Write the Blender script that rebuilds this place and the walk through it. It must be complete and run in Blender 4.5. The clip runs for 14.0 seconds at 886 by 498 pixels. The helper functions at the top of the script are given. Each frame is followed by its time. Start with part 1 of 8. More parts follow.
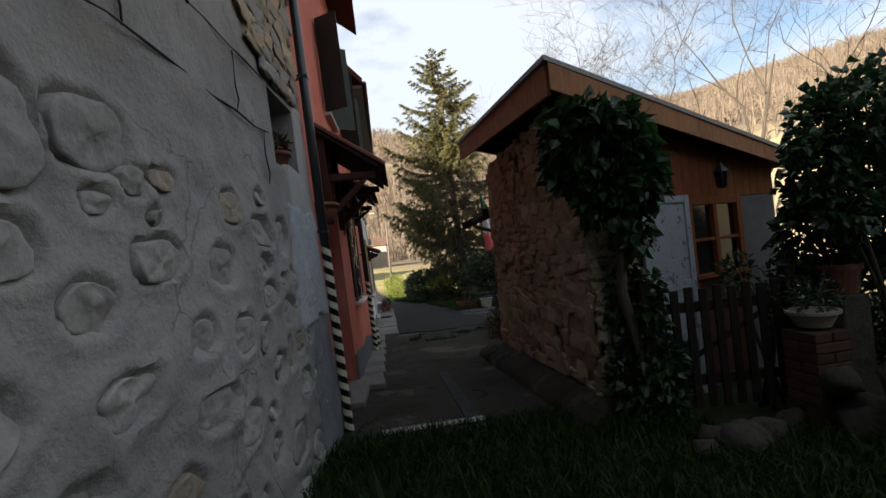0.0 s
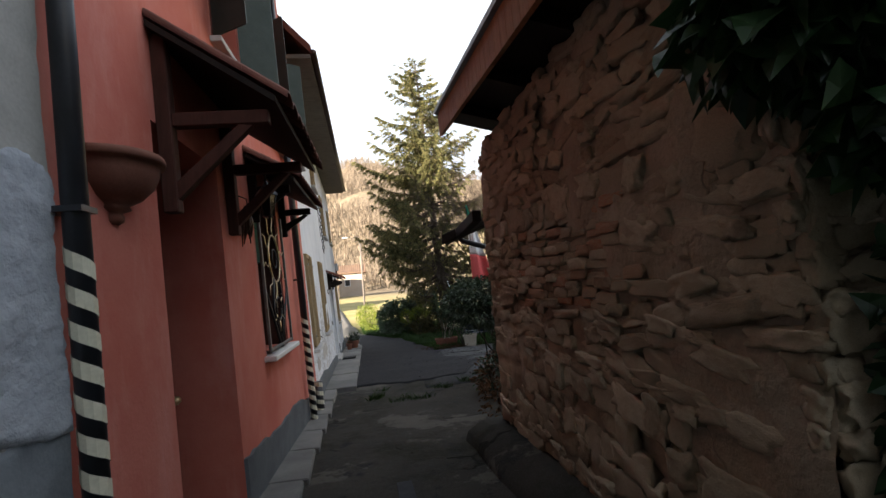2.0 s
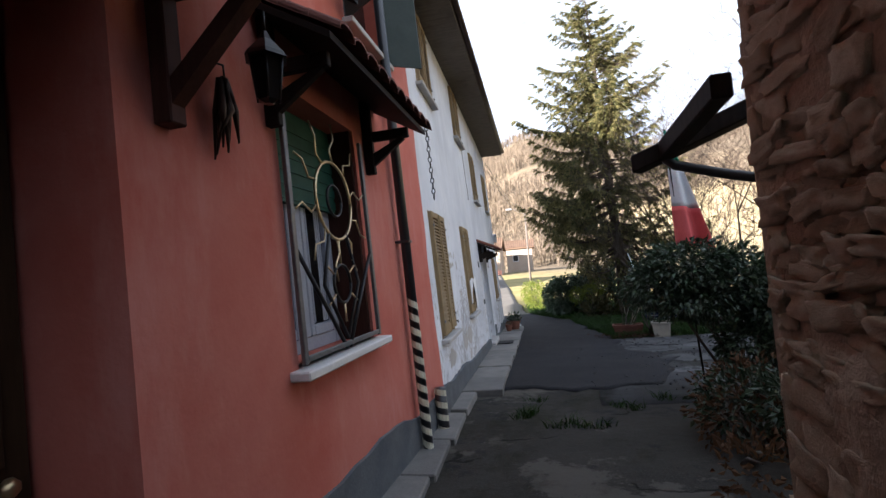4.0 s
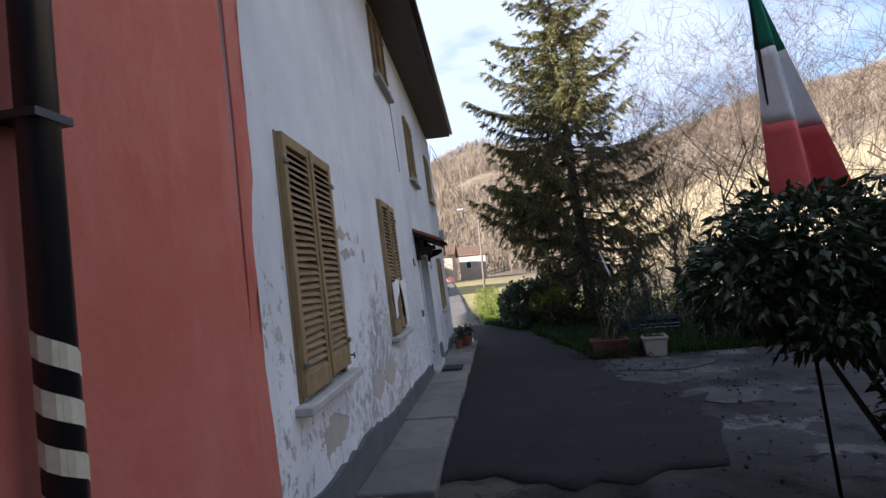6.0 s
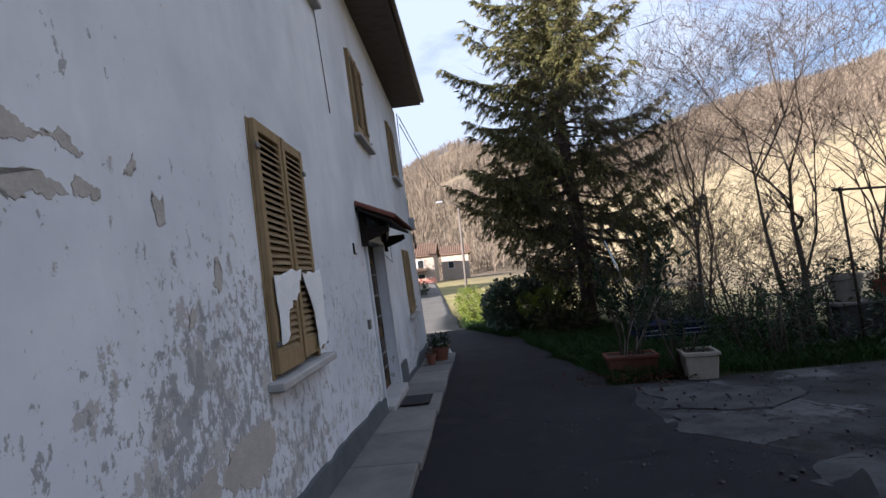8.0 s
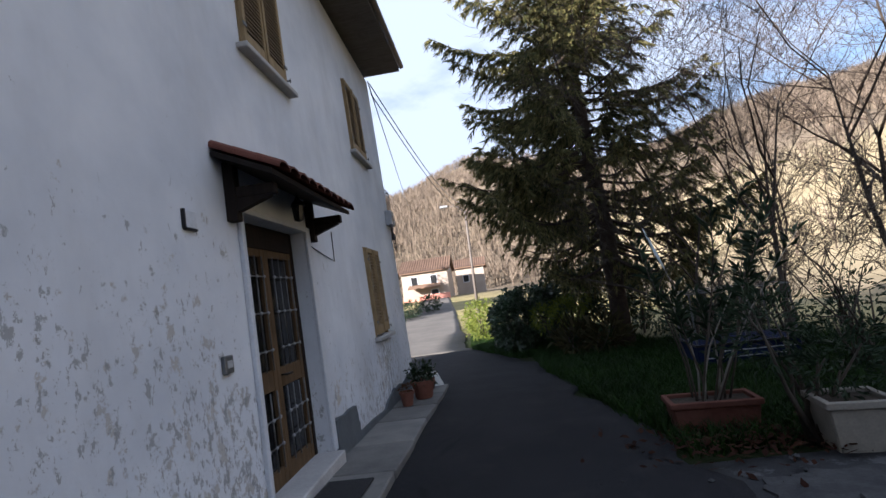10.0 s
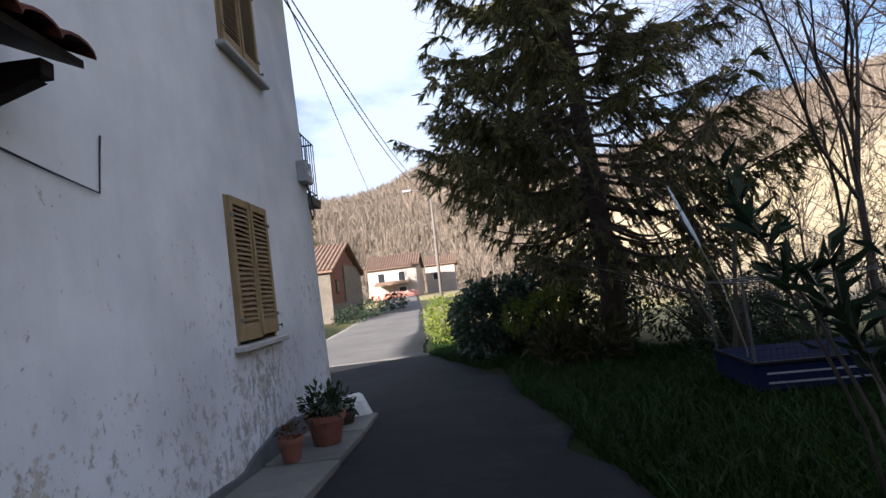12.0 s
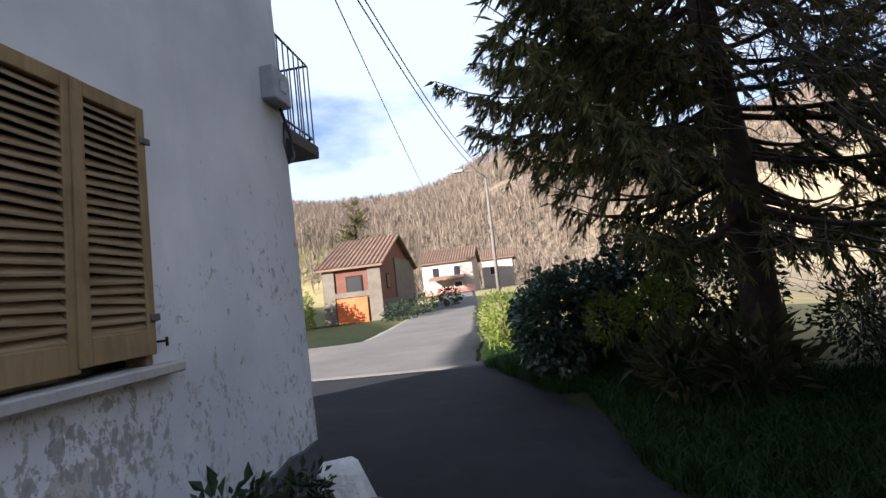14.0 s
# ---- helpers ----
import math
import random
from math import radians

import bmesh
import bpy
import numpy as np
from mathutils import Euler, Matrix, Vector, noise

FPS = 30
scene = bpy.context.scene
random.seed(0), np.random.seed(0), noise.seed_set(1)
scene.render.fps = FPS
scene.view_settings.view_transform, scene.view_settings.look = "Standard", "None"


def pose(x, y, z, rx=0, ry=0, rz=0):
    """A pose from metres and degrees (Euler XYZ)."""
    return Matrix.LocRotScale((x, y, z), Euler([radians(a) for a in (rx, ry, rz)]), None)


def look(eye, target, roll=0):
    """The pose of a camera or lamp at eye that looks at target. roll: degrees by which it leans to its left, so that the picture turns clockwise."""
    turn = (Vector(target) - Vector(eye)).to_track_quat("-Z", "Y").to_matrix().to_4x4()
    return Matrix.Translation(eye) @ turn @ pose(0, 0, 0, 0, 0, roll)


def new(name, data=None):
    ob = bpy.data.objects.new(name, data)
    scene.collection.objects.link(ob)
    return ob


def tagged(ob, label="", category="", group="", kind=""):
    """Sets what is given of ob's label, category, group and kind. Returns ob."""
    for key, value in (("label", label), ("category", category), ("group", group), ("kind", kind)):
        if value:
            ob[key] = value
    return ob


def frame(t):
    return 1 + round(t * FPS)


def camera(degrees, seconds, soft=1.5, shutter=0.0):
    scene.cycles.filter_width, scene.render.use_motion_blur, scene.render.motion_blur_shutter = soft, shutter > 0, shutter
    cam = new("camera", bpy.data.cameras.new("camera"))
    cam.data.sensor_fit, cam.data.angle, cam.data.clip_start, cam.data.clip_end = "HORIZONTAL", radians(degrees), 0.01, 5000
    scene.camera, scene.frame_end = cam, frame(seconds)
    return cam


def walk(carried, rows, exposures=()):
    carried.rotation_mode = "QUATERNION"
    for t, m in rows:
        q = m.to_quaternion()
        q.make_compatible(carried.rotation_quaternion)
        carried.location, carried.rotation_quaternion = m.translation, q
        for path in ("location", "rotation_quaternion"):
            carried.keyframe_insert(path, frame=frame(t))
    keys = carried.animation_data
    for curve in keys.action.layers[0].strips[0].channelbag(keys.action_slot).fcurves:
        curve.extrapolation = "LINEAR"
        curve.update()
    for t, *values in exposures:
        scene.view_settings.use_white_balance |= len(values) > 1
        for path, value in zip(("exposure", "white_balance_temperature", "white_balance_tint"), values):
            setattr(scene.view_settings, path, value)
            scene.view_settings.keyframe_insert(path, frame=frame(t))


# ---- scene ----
cam = camera(86.3, 14.0)
PATH = [
    (0, (0.067, 0.205, 1.666), (0.314, 2.189, 1.684), -5.9),
    (0.5, (0.161, 0.95, 1.637), (0.39, 2.937, 1.646), -5.6),
    (1, (0.297, 1.632, 1.633), (0.598, 3.606, 1.738), -6.0),
    (1.5, (0.393, 2.259, 1.623), (0.867, 4.202, 1.661), -4.9),
    (2, (0.515, 2.845, 1.61), (0.854, 4.812, 1.742), -5.4),
    (2.5, (0.597, 3.504, 1.578), (0.294, 5.476, 1.706), -6.5),
    (2.7, (0.635, 3.766, 1.549), (0.363, 5.746, 1.606), -5.9),
    (4.8, (0.837, 6.589, 1.441), (0.413, 8.54, 1.556), -4.6),
    (5, (0.786, 6.994, 1.37), (0.473, 8.967, 1.454), -4.2),
    (5.5, (0.758, 7.705, 1.355), (0.603, 9.695, 1.482), -5.9),
    (6, (0.738, 8.393, 1.316), (0.558, 10.382, 1.43), -5.6),
    (6.5, (0.71, 9.08, 1.28), (0.687, 11.075, 1.413), -5.9),
    (7, (0.771, 9.765, 1.232), (0.648, 11.76, 1.309), -5.9),
    (7.5, (0.73, 10.412, 1.213), (0.664, 12.409, 1.302), -5.7),
    (8, (0.805, 11.022, 1.189), (0.695, 13.016, 1.299), -6.2),
    (8.2, (0.764, 11.331, 1.131), (0.754, 13.329, 1.21), -5.8),
    (10.3, (1.287, 14.152, 0.891), (1.07, 16.131, 1.082), -7.2),
    (10.5, (1.322, 14.446, 0.82), (1.071, 16.422, 1.006), -6.3),
    (11, (1.413, 15.104, 0.785), (1.191, 17.082, 0.978), -6.6),
    (11.5, (1.434, 15.769, 0.776), (1.317, 17.761, 0.909), -6.0),
    (12, (1.432, 16.502, 0.742), (1.367, 18.494, 0.908), -6.9),
    (12.5, (1.455, 17.233, 0.712), (1.183, 19.204, 0.91), -6.5),
    (13, (1.405, 17.926, 0.689), (1.179, 19.901, 0.913), -7.0),
    (13.5, (1.379, 18.586, 0.656), (1.099, 20.554, 0.876), -6.1),
    (14, (1.302, 19.204, 0.663), (0.997, 21.173, 0.839), -6.6),
]
walk(cam, [(t, look(eye, target, roll)) for t, eye, target, roll in PATH], [(0.0, 2.01, 6750, 10), (0.5, 2.33, 6750, 10), (1.0, 2.41, 6750, 10), (2.7, 2.81, 6750, 10), (4.8, 2.42, 5790, 15), (5.5, 2.04, 5790, 15), (6.5, 2.14, 5790, 15), (7.0, 1.89, 5790, 15), (7.5, 2.24, 5790, 15), (8.0, 1.94, 5790, 15), (8.2, 1.94, 5790, 15), (10.3, 2.06, 5790, 15), (14.0, 2.16, 5790, 15)])

# ---- sky and sun ----
SUN_EL, SUN_WAY = radians(20.5), Vector((0.75, 0.66, 0)).normalized()
world = bpy.data.worlds.new("sky")
scene.world = world
world.use_nodes = True
wn, wl = world.node_tree.nodes, world.node_tree.links
wn.clear()
w_out, w_bg = wn.new("ShaderNodeOutputWorld"), wn.new("ShaderNodeBackground")
w_sky = wn.new("ShaderNodeTexSky")
w_sky.sky_type, w_sky.sun_disc = "NISHITA", False
w_sky.sun_elevation = SUN_EL
w_sky.sun_rotation = math.atan2(-SUN_WAY.x, -SUN_WAY.y)
w_tc, w_map, w_noise, w_ramp = (wn.new("ShaderNodeTexCoord"), wn.new("ShaderNodeMapping"), wn.new("ShaderNodeTexNoise"), wn.new("ShaderNodeValToRGB"))
w_map.inputs["Scale"].default_value = (1.0, 1.0, 2.6)
w_noise.inputs["Scale"].default_value, w_noise.inputs["Detail"].default_value, w_noise.inputs["Roughness"].default_value = 2.1, 7, 0.55
w_ramp.color_ramp.elements[0].position, w_ramp.color_ramp.elements[1].position = 0.31, 0.47
w_mix = wn.new("ShaderNodeMixRGB")
w_mix.inputs[2].default_value = (4.4, 4.9, 5.6, 1)
wl.new(w_tc.outputs["Generated"], w_map.inputs[0]), wl.new(w_map.outputs[0], w_noise.inputs["Vector"])
wl.new(w_noise.outputs["Fac"], w_ramp.inputs[0]), wl.new(w_ramp.outputs[0], w_mix.inputs[0])
wl.new(w_sky.outputs[0], w_mix.inputs[1]), wl.new(w_mix.outputs[0], w_bg.inputs[0])
w_bg.inputs[1].default_value = 0.05
wl.new(w_bg.outputs[0], w_out.inputs[0])
sun = new("sun", bpy.data.lights.new("sun", "SUN"))
sun.data.energy, sun.data.angle, sun.data.color = 5.0, radians(0.6), (1.0, 0.89, 0.74)
sun_dir = Vector((SUN_WAY.x * math.cos(SUN_EL), SUN_WAY.y * math.cos(SUN_EL), -math.sin(SUN_EL)))
sun.matrix_world = Matrix.Translation((-30, -20, 40)) @ sun_dir.to_track_quat("-Z", "Y").to_matrix().to_4x4()

# ---- materials ----
class Nodes:
    def __init__(self, name):
        self.m = bpy.data.materials.new(name)
        self.m.use_nodes = True
        self.n, self.l = self.m.node_tree.nodes, self.m.node_tree.links
        self.b = self.n["Principled BSDF"]
        self.tc = self.n.new("ShaderNodeTexCoord").outputs["Object"]

    def noise(self, scale, detail=4, rough=0.6, stretch=None):
        t = self.n.new("ShaderNodeTexNoise")
        t.inputs["Scale"].default_value, t.inputs["Detail"].default_value, t.inputs["Roughness"].default_value = scale, detail, rough
        src = self.tc
        if stretch:
            m = self.n.new("ShaderNodeMapping")
            m.inputs["Scale"].default_value = stretch
            self.l.new(src, m.inputs[0])
            src = m.outputs[0]
        self.l.new(src, t.inputs["Vector"])
        return t.outputs["Fac"]

    def warped(self, scale, amount):
        t = self.n.new("ShaderNodeTexNoise")
        t.inputs["Scale"].default_value, t.inputs["Detail"].default_value = scale, 5
        self.l.new(self.tc, t.inputs["Vector"])
        v = self.n.new("ShaderNodeVectorMath")
        v.operation = "SCALE"
        v.inputs["Scale"].default_value = amount
        self.l.new(t.outputs["Color"], v.inputs[0])
        a = self.n.new("ShaderNodeVectorMath")
        self.l.new(self.tc, a.inputs[0]), self.l.new(v.outputs[0], a.inputs[1])
        return a.outputs[0]

    def voronoi(self, scale, feature="DISTANCE_TO_EDGE", vector=None):
        t = self.n.new("ShaderNodeTexVoronoi")
        t.feature = feature
        t.inputs["Scale"].default_value = scale
        self.l.new(vector or self.tc, t.inputs["Vector"])
        return t.outputs["Distance"]

    def ramp(self, fac, lo, hi, a=(0, 0, 0), b=(1, 1, 1)):
        r = self.n.new("ShaderNodeValToRGB")
        e = r.color_ramp.elements
        e[0].position, e[1].position, e[0].color, e[1].color = lo, hi, (*a, 1), (*b, 1)
        self.l.new(fac, r.inputs[0])
        return r.outputs[0]

    def mix(self, fac, a, b, mode="MIX"):
        m = self.n.new("ShaderNodeMixRGB")
        m.blend_type = mode
        for i, v in enumerate((fac, a, b)):
            if isinstance(v, (int, float)):
                m.inputs[i].default_value = v if i == 0 else (v, v, v, 1)
            elif isinstance(v, tuple):
                m.inputs[i].default_value = (*v, 1)
            else:
                self.l.new(v, m.inputs[i])
        return m.outputs[0]

    def math(self, op, a, b=0.0, clamp=False):
        m = self.n.new("ShaderNodeMath")
        m.operation, m.use_clamp = op, clamp
        for i, v in enumerate((a, b)):
            if isinstance(v, (int, float)):
                m.inputs[i].default_value = v
            else:
                self.l.new(v, m.inputs[i])
        return m.outputs[0]

    def axis(self, which):
        s = self.n.new("ShaderNodeSeparateXYZ")
        self.l.new(self.tc, s.inputs[0])
        return s.outputs[which]

    def rand(self):
        return self.n.new("ShaderNodeObjectInfo").outputs["Random"]

    def island(self):
        return self.n.new("ShaderNodeNewGeometry").outputs["Random Per Island"]

    def done(self, color, rough=0.85, bump=None, strength=0.3, dist=0.01, metal=0.0, spec=0.3):
        for v, k in ((color, "Base Color"), (rough, "Roughness")):
            if isinstance(v, tuple):
                self.b.inputs[k].default_value = (*v, 1)
            elif isinstance(v, (int, float)):
                self.b.inputs[k].default_value = v
            else:
                self.l.new(v, self.b.inputs[k])
        self.b.inputs["Metallic"].default_value, self.b.inputs["Specular IOR Level"].default_value = metal, spec
        if bump is not None:
            u = self.n.new("ShaderNodeBump")
            u.inputs["Strength"].default_value, u.inputs["Distance"].default_value = strength, dist
            self.l.new(bump, u.inputs["Height"]), self.l.new(u.outputs[0], self.b.inputs["Normal"])
        return self.m


def plain(name, a, b, scale=6, rough=0.85, bump=0.25, dist=0.006, metal=0.0, spec=0.3, stretch=None, fine=60, vary=0.0):
    """Two-scale mottled material between colours a and b."""
    k = Nodes(name)
    big, small = k.noise(scale, 5, 0.65, stretch), k.noise(fine, 3, 0.6, stretch)
    c = k.mix(k.ramp(big, 0.3, 0.7), a, b)
    c = k.mix(k.math("MULTIPLY", k.ramp(small, 0.35, 0.75), 0.35), c, tuple(0.55 * (p + q) / 2 for p, q in zip(a, b)))
    if vary:
        c = k.mix(vary, c, k.ramp(k.rand(), 0.0, 1.0, (0.45, 0.42, 0.4), (1.35, 1.3, 1.2)), "MULTIPLY")
    return k.done(c, rough, k.math("ADD", big, k.math("MULTIPLY", small, 0.5)), bump, dist, metal, spec)


def foliage(name, a, b, rough=0.5, spec=0.4):
    k = Nodes(name)
    c = k.mix(k.island(), a, b)
    c = k.mix(k.math("MULTIPLY", k.ramp(k.noise(1.3, 3), 0.35, 0.7), 0.5), c, tuple(0.5 * v for v in a))
    k.done(c, rough, k.noise(40, 2), 0.2, 0.004, 0, spec)
    k.b.inputs["Subsurface Weight"].default_value = 0.0
    t = k.n.new("ShaderNodeBsdfTranslucent")
    k.l.new(c, t.inputs[0])
    m = k.n.new("ShaderNodeMixShader")
    m.inputs[0].default_value = 0.3
    k.l.new(k.b.outputs[0], m.inputs[1]), k.l.new(t.outputs[0], m.inputs[2])
    k.l.new(m.outputs[0], k.n["Material Output"].inputs[0])
    return k.m


def white_plaster():
    k = Nodes("whitewashed peeling plaster")
    wash = k.mix(k.ramp(k.noise(0.9, 5), 0.3, 0.75), (0.51, 0.54, 0.595), (0.73, 0.75, 0.79))
    wash = k.mix(k.math("MULTIPLY", k.ramp(k.noise(1.6, 5, 0.7, (1, 1, 0.25)), 0.48, 0.78), 0.5), wash, (0.45, 0.46, 0.485))
    low = k.math("SUBTRACT", k.math("SUBTRACT", 0.112, k.math("MULTIPLY", k.axis(2), 0.075)), k.math("MULTIPLY", k.ramp(k.math("MULTIPLY", k.axis(1), 0.04), 0.545, 0.60), 0.055))
    big = k.math("ADD", k.noise(1.7, 9, 0.74), low)
    patch = k.ramp(big, 0.705, 0.712)
    spot = k.math("MULTIPLY", k.math("SUBTRACT", k.noise(0.75, 2), 0.5), 0.26)
    flake = k.ramp(k.math("ADD", k.noise(6.5, 9, 0.76, (1, 1, 0.75)), k.math("ADD", spot, k.math("MULTIPLY", low, 0.60))), 0.612, 0.618)
    tiny = k.ramp(k.math("ADD", k.noise(16, 7, 0.75, (1, 1, 0.6)), k.math("ADD", spot, k.math("MULTIPLY", low, 0.75))), 0.602, 0.610)
    c = k.mix(patch, wash, k.mix(k.ramp(k.noise(8, 5), 0.3, 0.7), (0.40, 0.375, 0.345), (0.52, 0.485, 0.44)))
    c = k.mix(flake, c, k.mix(k.noise(2.5, 3), (0.33, 0.33, 0.335), (0.54, 0.52, 0.49)))
    c = k.mix(k.math("MULTIPLY", tiny, 0.85), c, (0.28, 0.285, 0.29))
    damp = k.math("SUBTRACT", k.math("MULTIPLY", k.noise(0.8, 4), 0.9), k.math("MULTIPLY", k.math("ADD", k.axis(2), 0.5), 0.35))
    c = k.mix(k.math("MULTIPLY", k.ramp(damp, 0.3, 0.55), 0.4), c, (0.33, 0.34, 0.36))
    h = k.math("SUBTRACT", k.math("MULTIPLY", k.noise(25, 5), 0.25), k.math("ADD", patch, k.math("MULTIPLY", flake, 0.7)))
    return k.done(c, 0.9, h, 0.55, 0.008, 0, 0.15)


def pink_plaster():
    k = Nodes("coral pink lime plaster")
    c = k.mix(k.ramp(k.noise(1.2, 6, 0.65), 0.3, 0.72), (0.42, 0.108, 0.080), (0.50, 0.18, 0.142))
    c = k.mix(k.math("MULTIPLY", k.ramp(k.noise(2.3, 6, 0.7, (1, 1, 0.3)), 0.5, 0.75), 0.7), c, (0.55, 0.26, 0.225))
    c = k.mix(k.math("MULTIPLY", k.ramp(k.noise(14, 5), 0.55, 0.8), 0.3), c, (0.40, 0.12, 0.09))
    return k.done(c, 0.9, k.math("ADD", k.noise(5, 4), k.math("MULTIPLY", k.noise(45, 4), 0.4)), 0.35, 0.012, 0, 0.15)


def mortar(name, a, b, warm):
    k = Nodes(name)
    c = k.mix(k.ramp(k.noise(1.3, 6, 0.7), 0.3, 0.7), a, b)
    c = k.mix(k.math("MULTIPLY", k.ramp(k.noise(0.9, 5, 0.6), 0.5, 0.62), 0.35), c, tuple(0.55 * v for v in a))
    c = k.mix(k.math("MULTIPLY", k.ramp(k.noise(3.1, 5), 0.55, 0.75), 0.6), c, warm)
    c = k.mix(k.math("MULTIPLY", k.ramp(k.noise(50, 3), 0.45, 0.75), 0.3), c, tuple(0.6 * v for v in a))
    line = k.ramp(k.math("ADD", k.voronoi(1.15, vector=k.warped(1.6, 0.9)), k.math("MULTIPLY", k.ramp(k.noise(1.7, 3), 0.45, 0.6), 0.05)), 0.004, 0.012, (0.72,) * 3, (1,) * 3)
    c = k.mix(1.0, c, line, "MULTIPLY")
    h = k.math("ADD", k.math("ADD", k.math("MULTIPLY", k.noise(3.5, 7, 0.65), 2.2), k.math("MULTIPLY", k.noise(40, 4), 0.35)), k.math("MULTIPLY", line, 0.5))
    return k.done(c, 0.95, h, 0.6, 0.03, 0, 0.1)


def asphalt():
    k = Nodes("worn asphalt")
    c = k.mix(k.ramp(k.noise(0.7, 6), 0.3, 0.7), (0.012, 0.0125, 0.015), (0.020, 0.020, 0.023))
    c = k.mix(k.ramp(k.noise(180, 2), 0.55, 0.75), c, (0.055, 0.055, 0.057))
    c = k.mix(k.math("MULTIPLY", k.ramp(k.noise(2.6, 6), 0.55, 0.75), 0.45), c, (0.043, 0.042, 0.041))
    crack = k.ramp(k.math("ADD", k.voronoi(0.33), k.math("MULTIPLY", k.noise(3, 6), 0.09)), 0.044, 0.050, (0.75,) * 3, (1,) * 3)
    c = k.mix(1.0, c, crack, "MULTIPLY")
    return k.done(c, 0.88, k.math("ADD", k.noise(150, 2), crack), 0.45, 0.006, 0, 0.1)


# Sunlit copy of the lane's asphalt: the sun's brightness is in its colour.
def sunlit_asphalt():
    k = Nodes("pale dusty asphalt")
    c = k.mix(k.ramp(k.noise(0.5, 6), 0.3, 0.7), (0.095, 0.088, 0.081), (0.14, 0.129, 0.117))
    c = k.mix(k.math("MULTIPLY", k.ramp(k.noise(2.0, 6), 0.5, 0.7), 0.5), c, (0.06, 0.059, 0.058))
    return k.done(c, 0.9, k.noise(120, 3), 0.4, 0.006, 0, 0.2)


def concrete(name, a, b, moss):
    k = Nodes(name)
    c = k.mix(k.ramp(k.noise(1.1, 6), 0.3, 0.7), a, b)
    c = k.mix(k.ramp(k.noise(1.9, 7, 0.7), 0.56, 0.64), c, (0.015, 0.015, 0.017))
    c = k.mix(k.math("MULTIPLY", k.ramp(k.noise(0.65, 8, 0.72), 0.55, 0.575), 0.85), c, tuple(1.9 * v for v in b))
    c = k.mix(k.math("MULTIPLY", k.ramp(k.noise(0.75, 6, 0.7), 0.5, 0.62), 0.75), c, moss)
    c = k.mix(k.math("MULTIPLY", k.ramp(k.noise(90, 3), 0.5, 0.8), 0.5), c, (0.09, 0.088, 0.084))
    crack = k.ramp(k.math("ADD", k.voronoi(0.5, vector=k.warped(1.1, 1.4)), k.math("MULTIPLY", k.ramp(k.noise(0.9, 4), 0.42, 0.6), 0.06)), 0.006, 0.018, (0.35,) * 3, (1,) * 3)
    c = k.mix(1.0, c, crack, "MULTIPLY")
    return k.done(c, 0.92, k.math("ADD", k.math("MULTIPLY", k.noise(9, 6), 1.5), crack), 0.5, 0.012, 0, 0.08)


def stone_mat(name, cols, vary=0.55):
    k = Nodes(name)
    c = k.mix(k.ramp(k.rand(), 0.2, 0.8), cols[0], cols[1])
    c = k.mix(k.ramp(k.noise(4, 5), 0.4, 0.7), c, cols[2])
    c = k.mix(k.math("MULTIPLY", k.ramp(k.noise(35, 4), 0.45, 0.7), 0.4), c, tuple(0.5 * v for v in cols[0]))
    return k.done(c, 0.95, k.math("ADD", k.noise(12, 6, 0.65), k.math("MULTIPLY", k.noise(60, 3), 0.3)), 0.55, 0.016, 0, 0.12)


def grass_ground():
    k = Nodes("grass and soil")
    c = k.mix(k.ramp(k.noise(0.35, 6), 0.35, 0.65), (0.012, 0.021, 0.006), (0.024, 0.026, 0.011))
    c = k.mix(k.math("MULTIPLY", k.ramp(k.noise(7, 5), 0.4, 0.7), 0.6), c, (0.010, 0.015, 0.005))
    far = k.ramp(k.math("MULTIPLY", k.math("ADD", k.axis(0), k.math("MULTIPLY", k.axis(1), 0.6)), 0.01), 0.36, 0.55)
    hillc = k.mix(k.ramp(k.noise(0.03, 6), 0.35, 0.65), (0.20, 0.16, 0.11), (0.145, 0.115, 0.085))
    hillc = k.mix(k.math("MULTIPLY", k.ramp(k.noise(0.35, 6, 0.75), 0.42, 0.62), 0.7), hillc, (0.05, 0.04, 0.031))
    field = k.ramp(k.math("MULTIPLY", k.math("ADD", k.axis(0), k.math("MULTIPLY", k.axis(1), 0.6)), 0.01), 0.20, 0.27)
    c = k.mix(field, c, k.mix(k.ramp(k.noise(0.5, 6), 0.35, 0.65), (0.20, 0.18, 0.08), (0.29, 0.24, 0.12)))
    meadow = k.math("MULTIPLY", k.ramp(k.math("ADD", k.math("MULTIPLY", k.axis(2), 0.01), k.math("MULTIPLY", k.noise(0.05, 4), 0.12)), 0.24, 0.30, (1, 1, 1), (0, 0, 0)), k.ramp(k.math("MULTIPLY", k.axis(0), 0.01), 0.15, 0.35))
    hillc = k.mix(k.math("MULTIPLY", meadow, 0.9), hillc, k.mix(k.ramp(k.noise(0.25, 6), 0.35, 0.65), (0.22, 0.182, 0.112), (0.29, 0.24, 0.155)))
    c = k.mix(far, c, hillc)
    return k.done(c, 0.95, k.noise(12, 6), 0.6, 0.04, 0, 0.1)


def wood(name, a, b, rough=0.7, stretch=(1, 1, 0.08)):
    k = Nodes(name)
    g = k.noise(28, 6, 0.65, stretch)
    c = k.mix(k.ramp(g, 0.3, 0.72), a, b)
    c = k.mix(k.math("MULTIPLY", k.ramp(k.noise(5, 5), 0.5, 0.75), 0.45), c, tuple(0.5 * v for v in a))
    return k.done(c, rough, g, 0.35, 0.004, 0, 0.15)


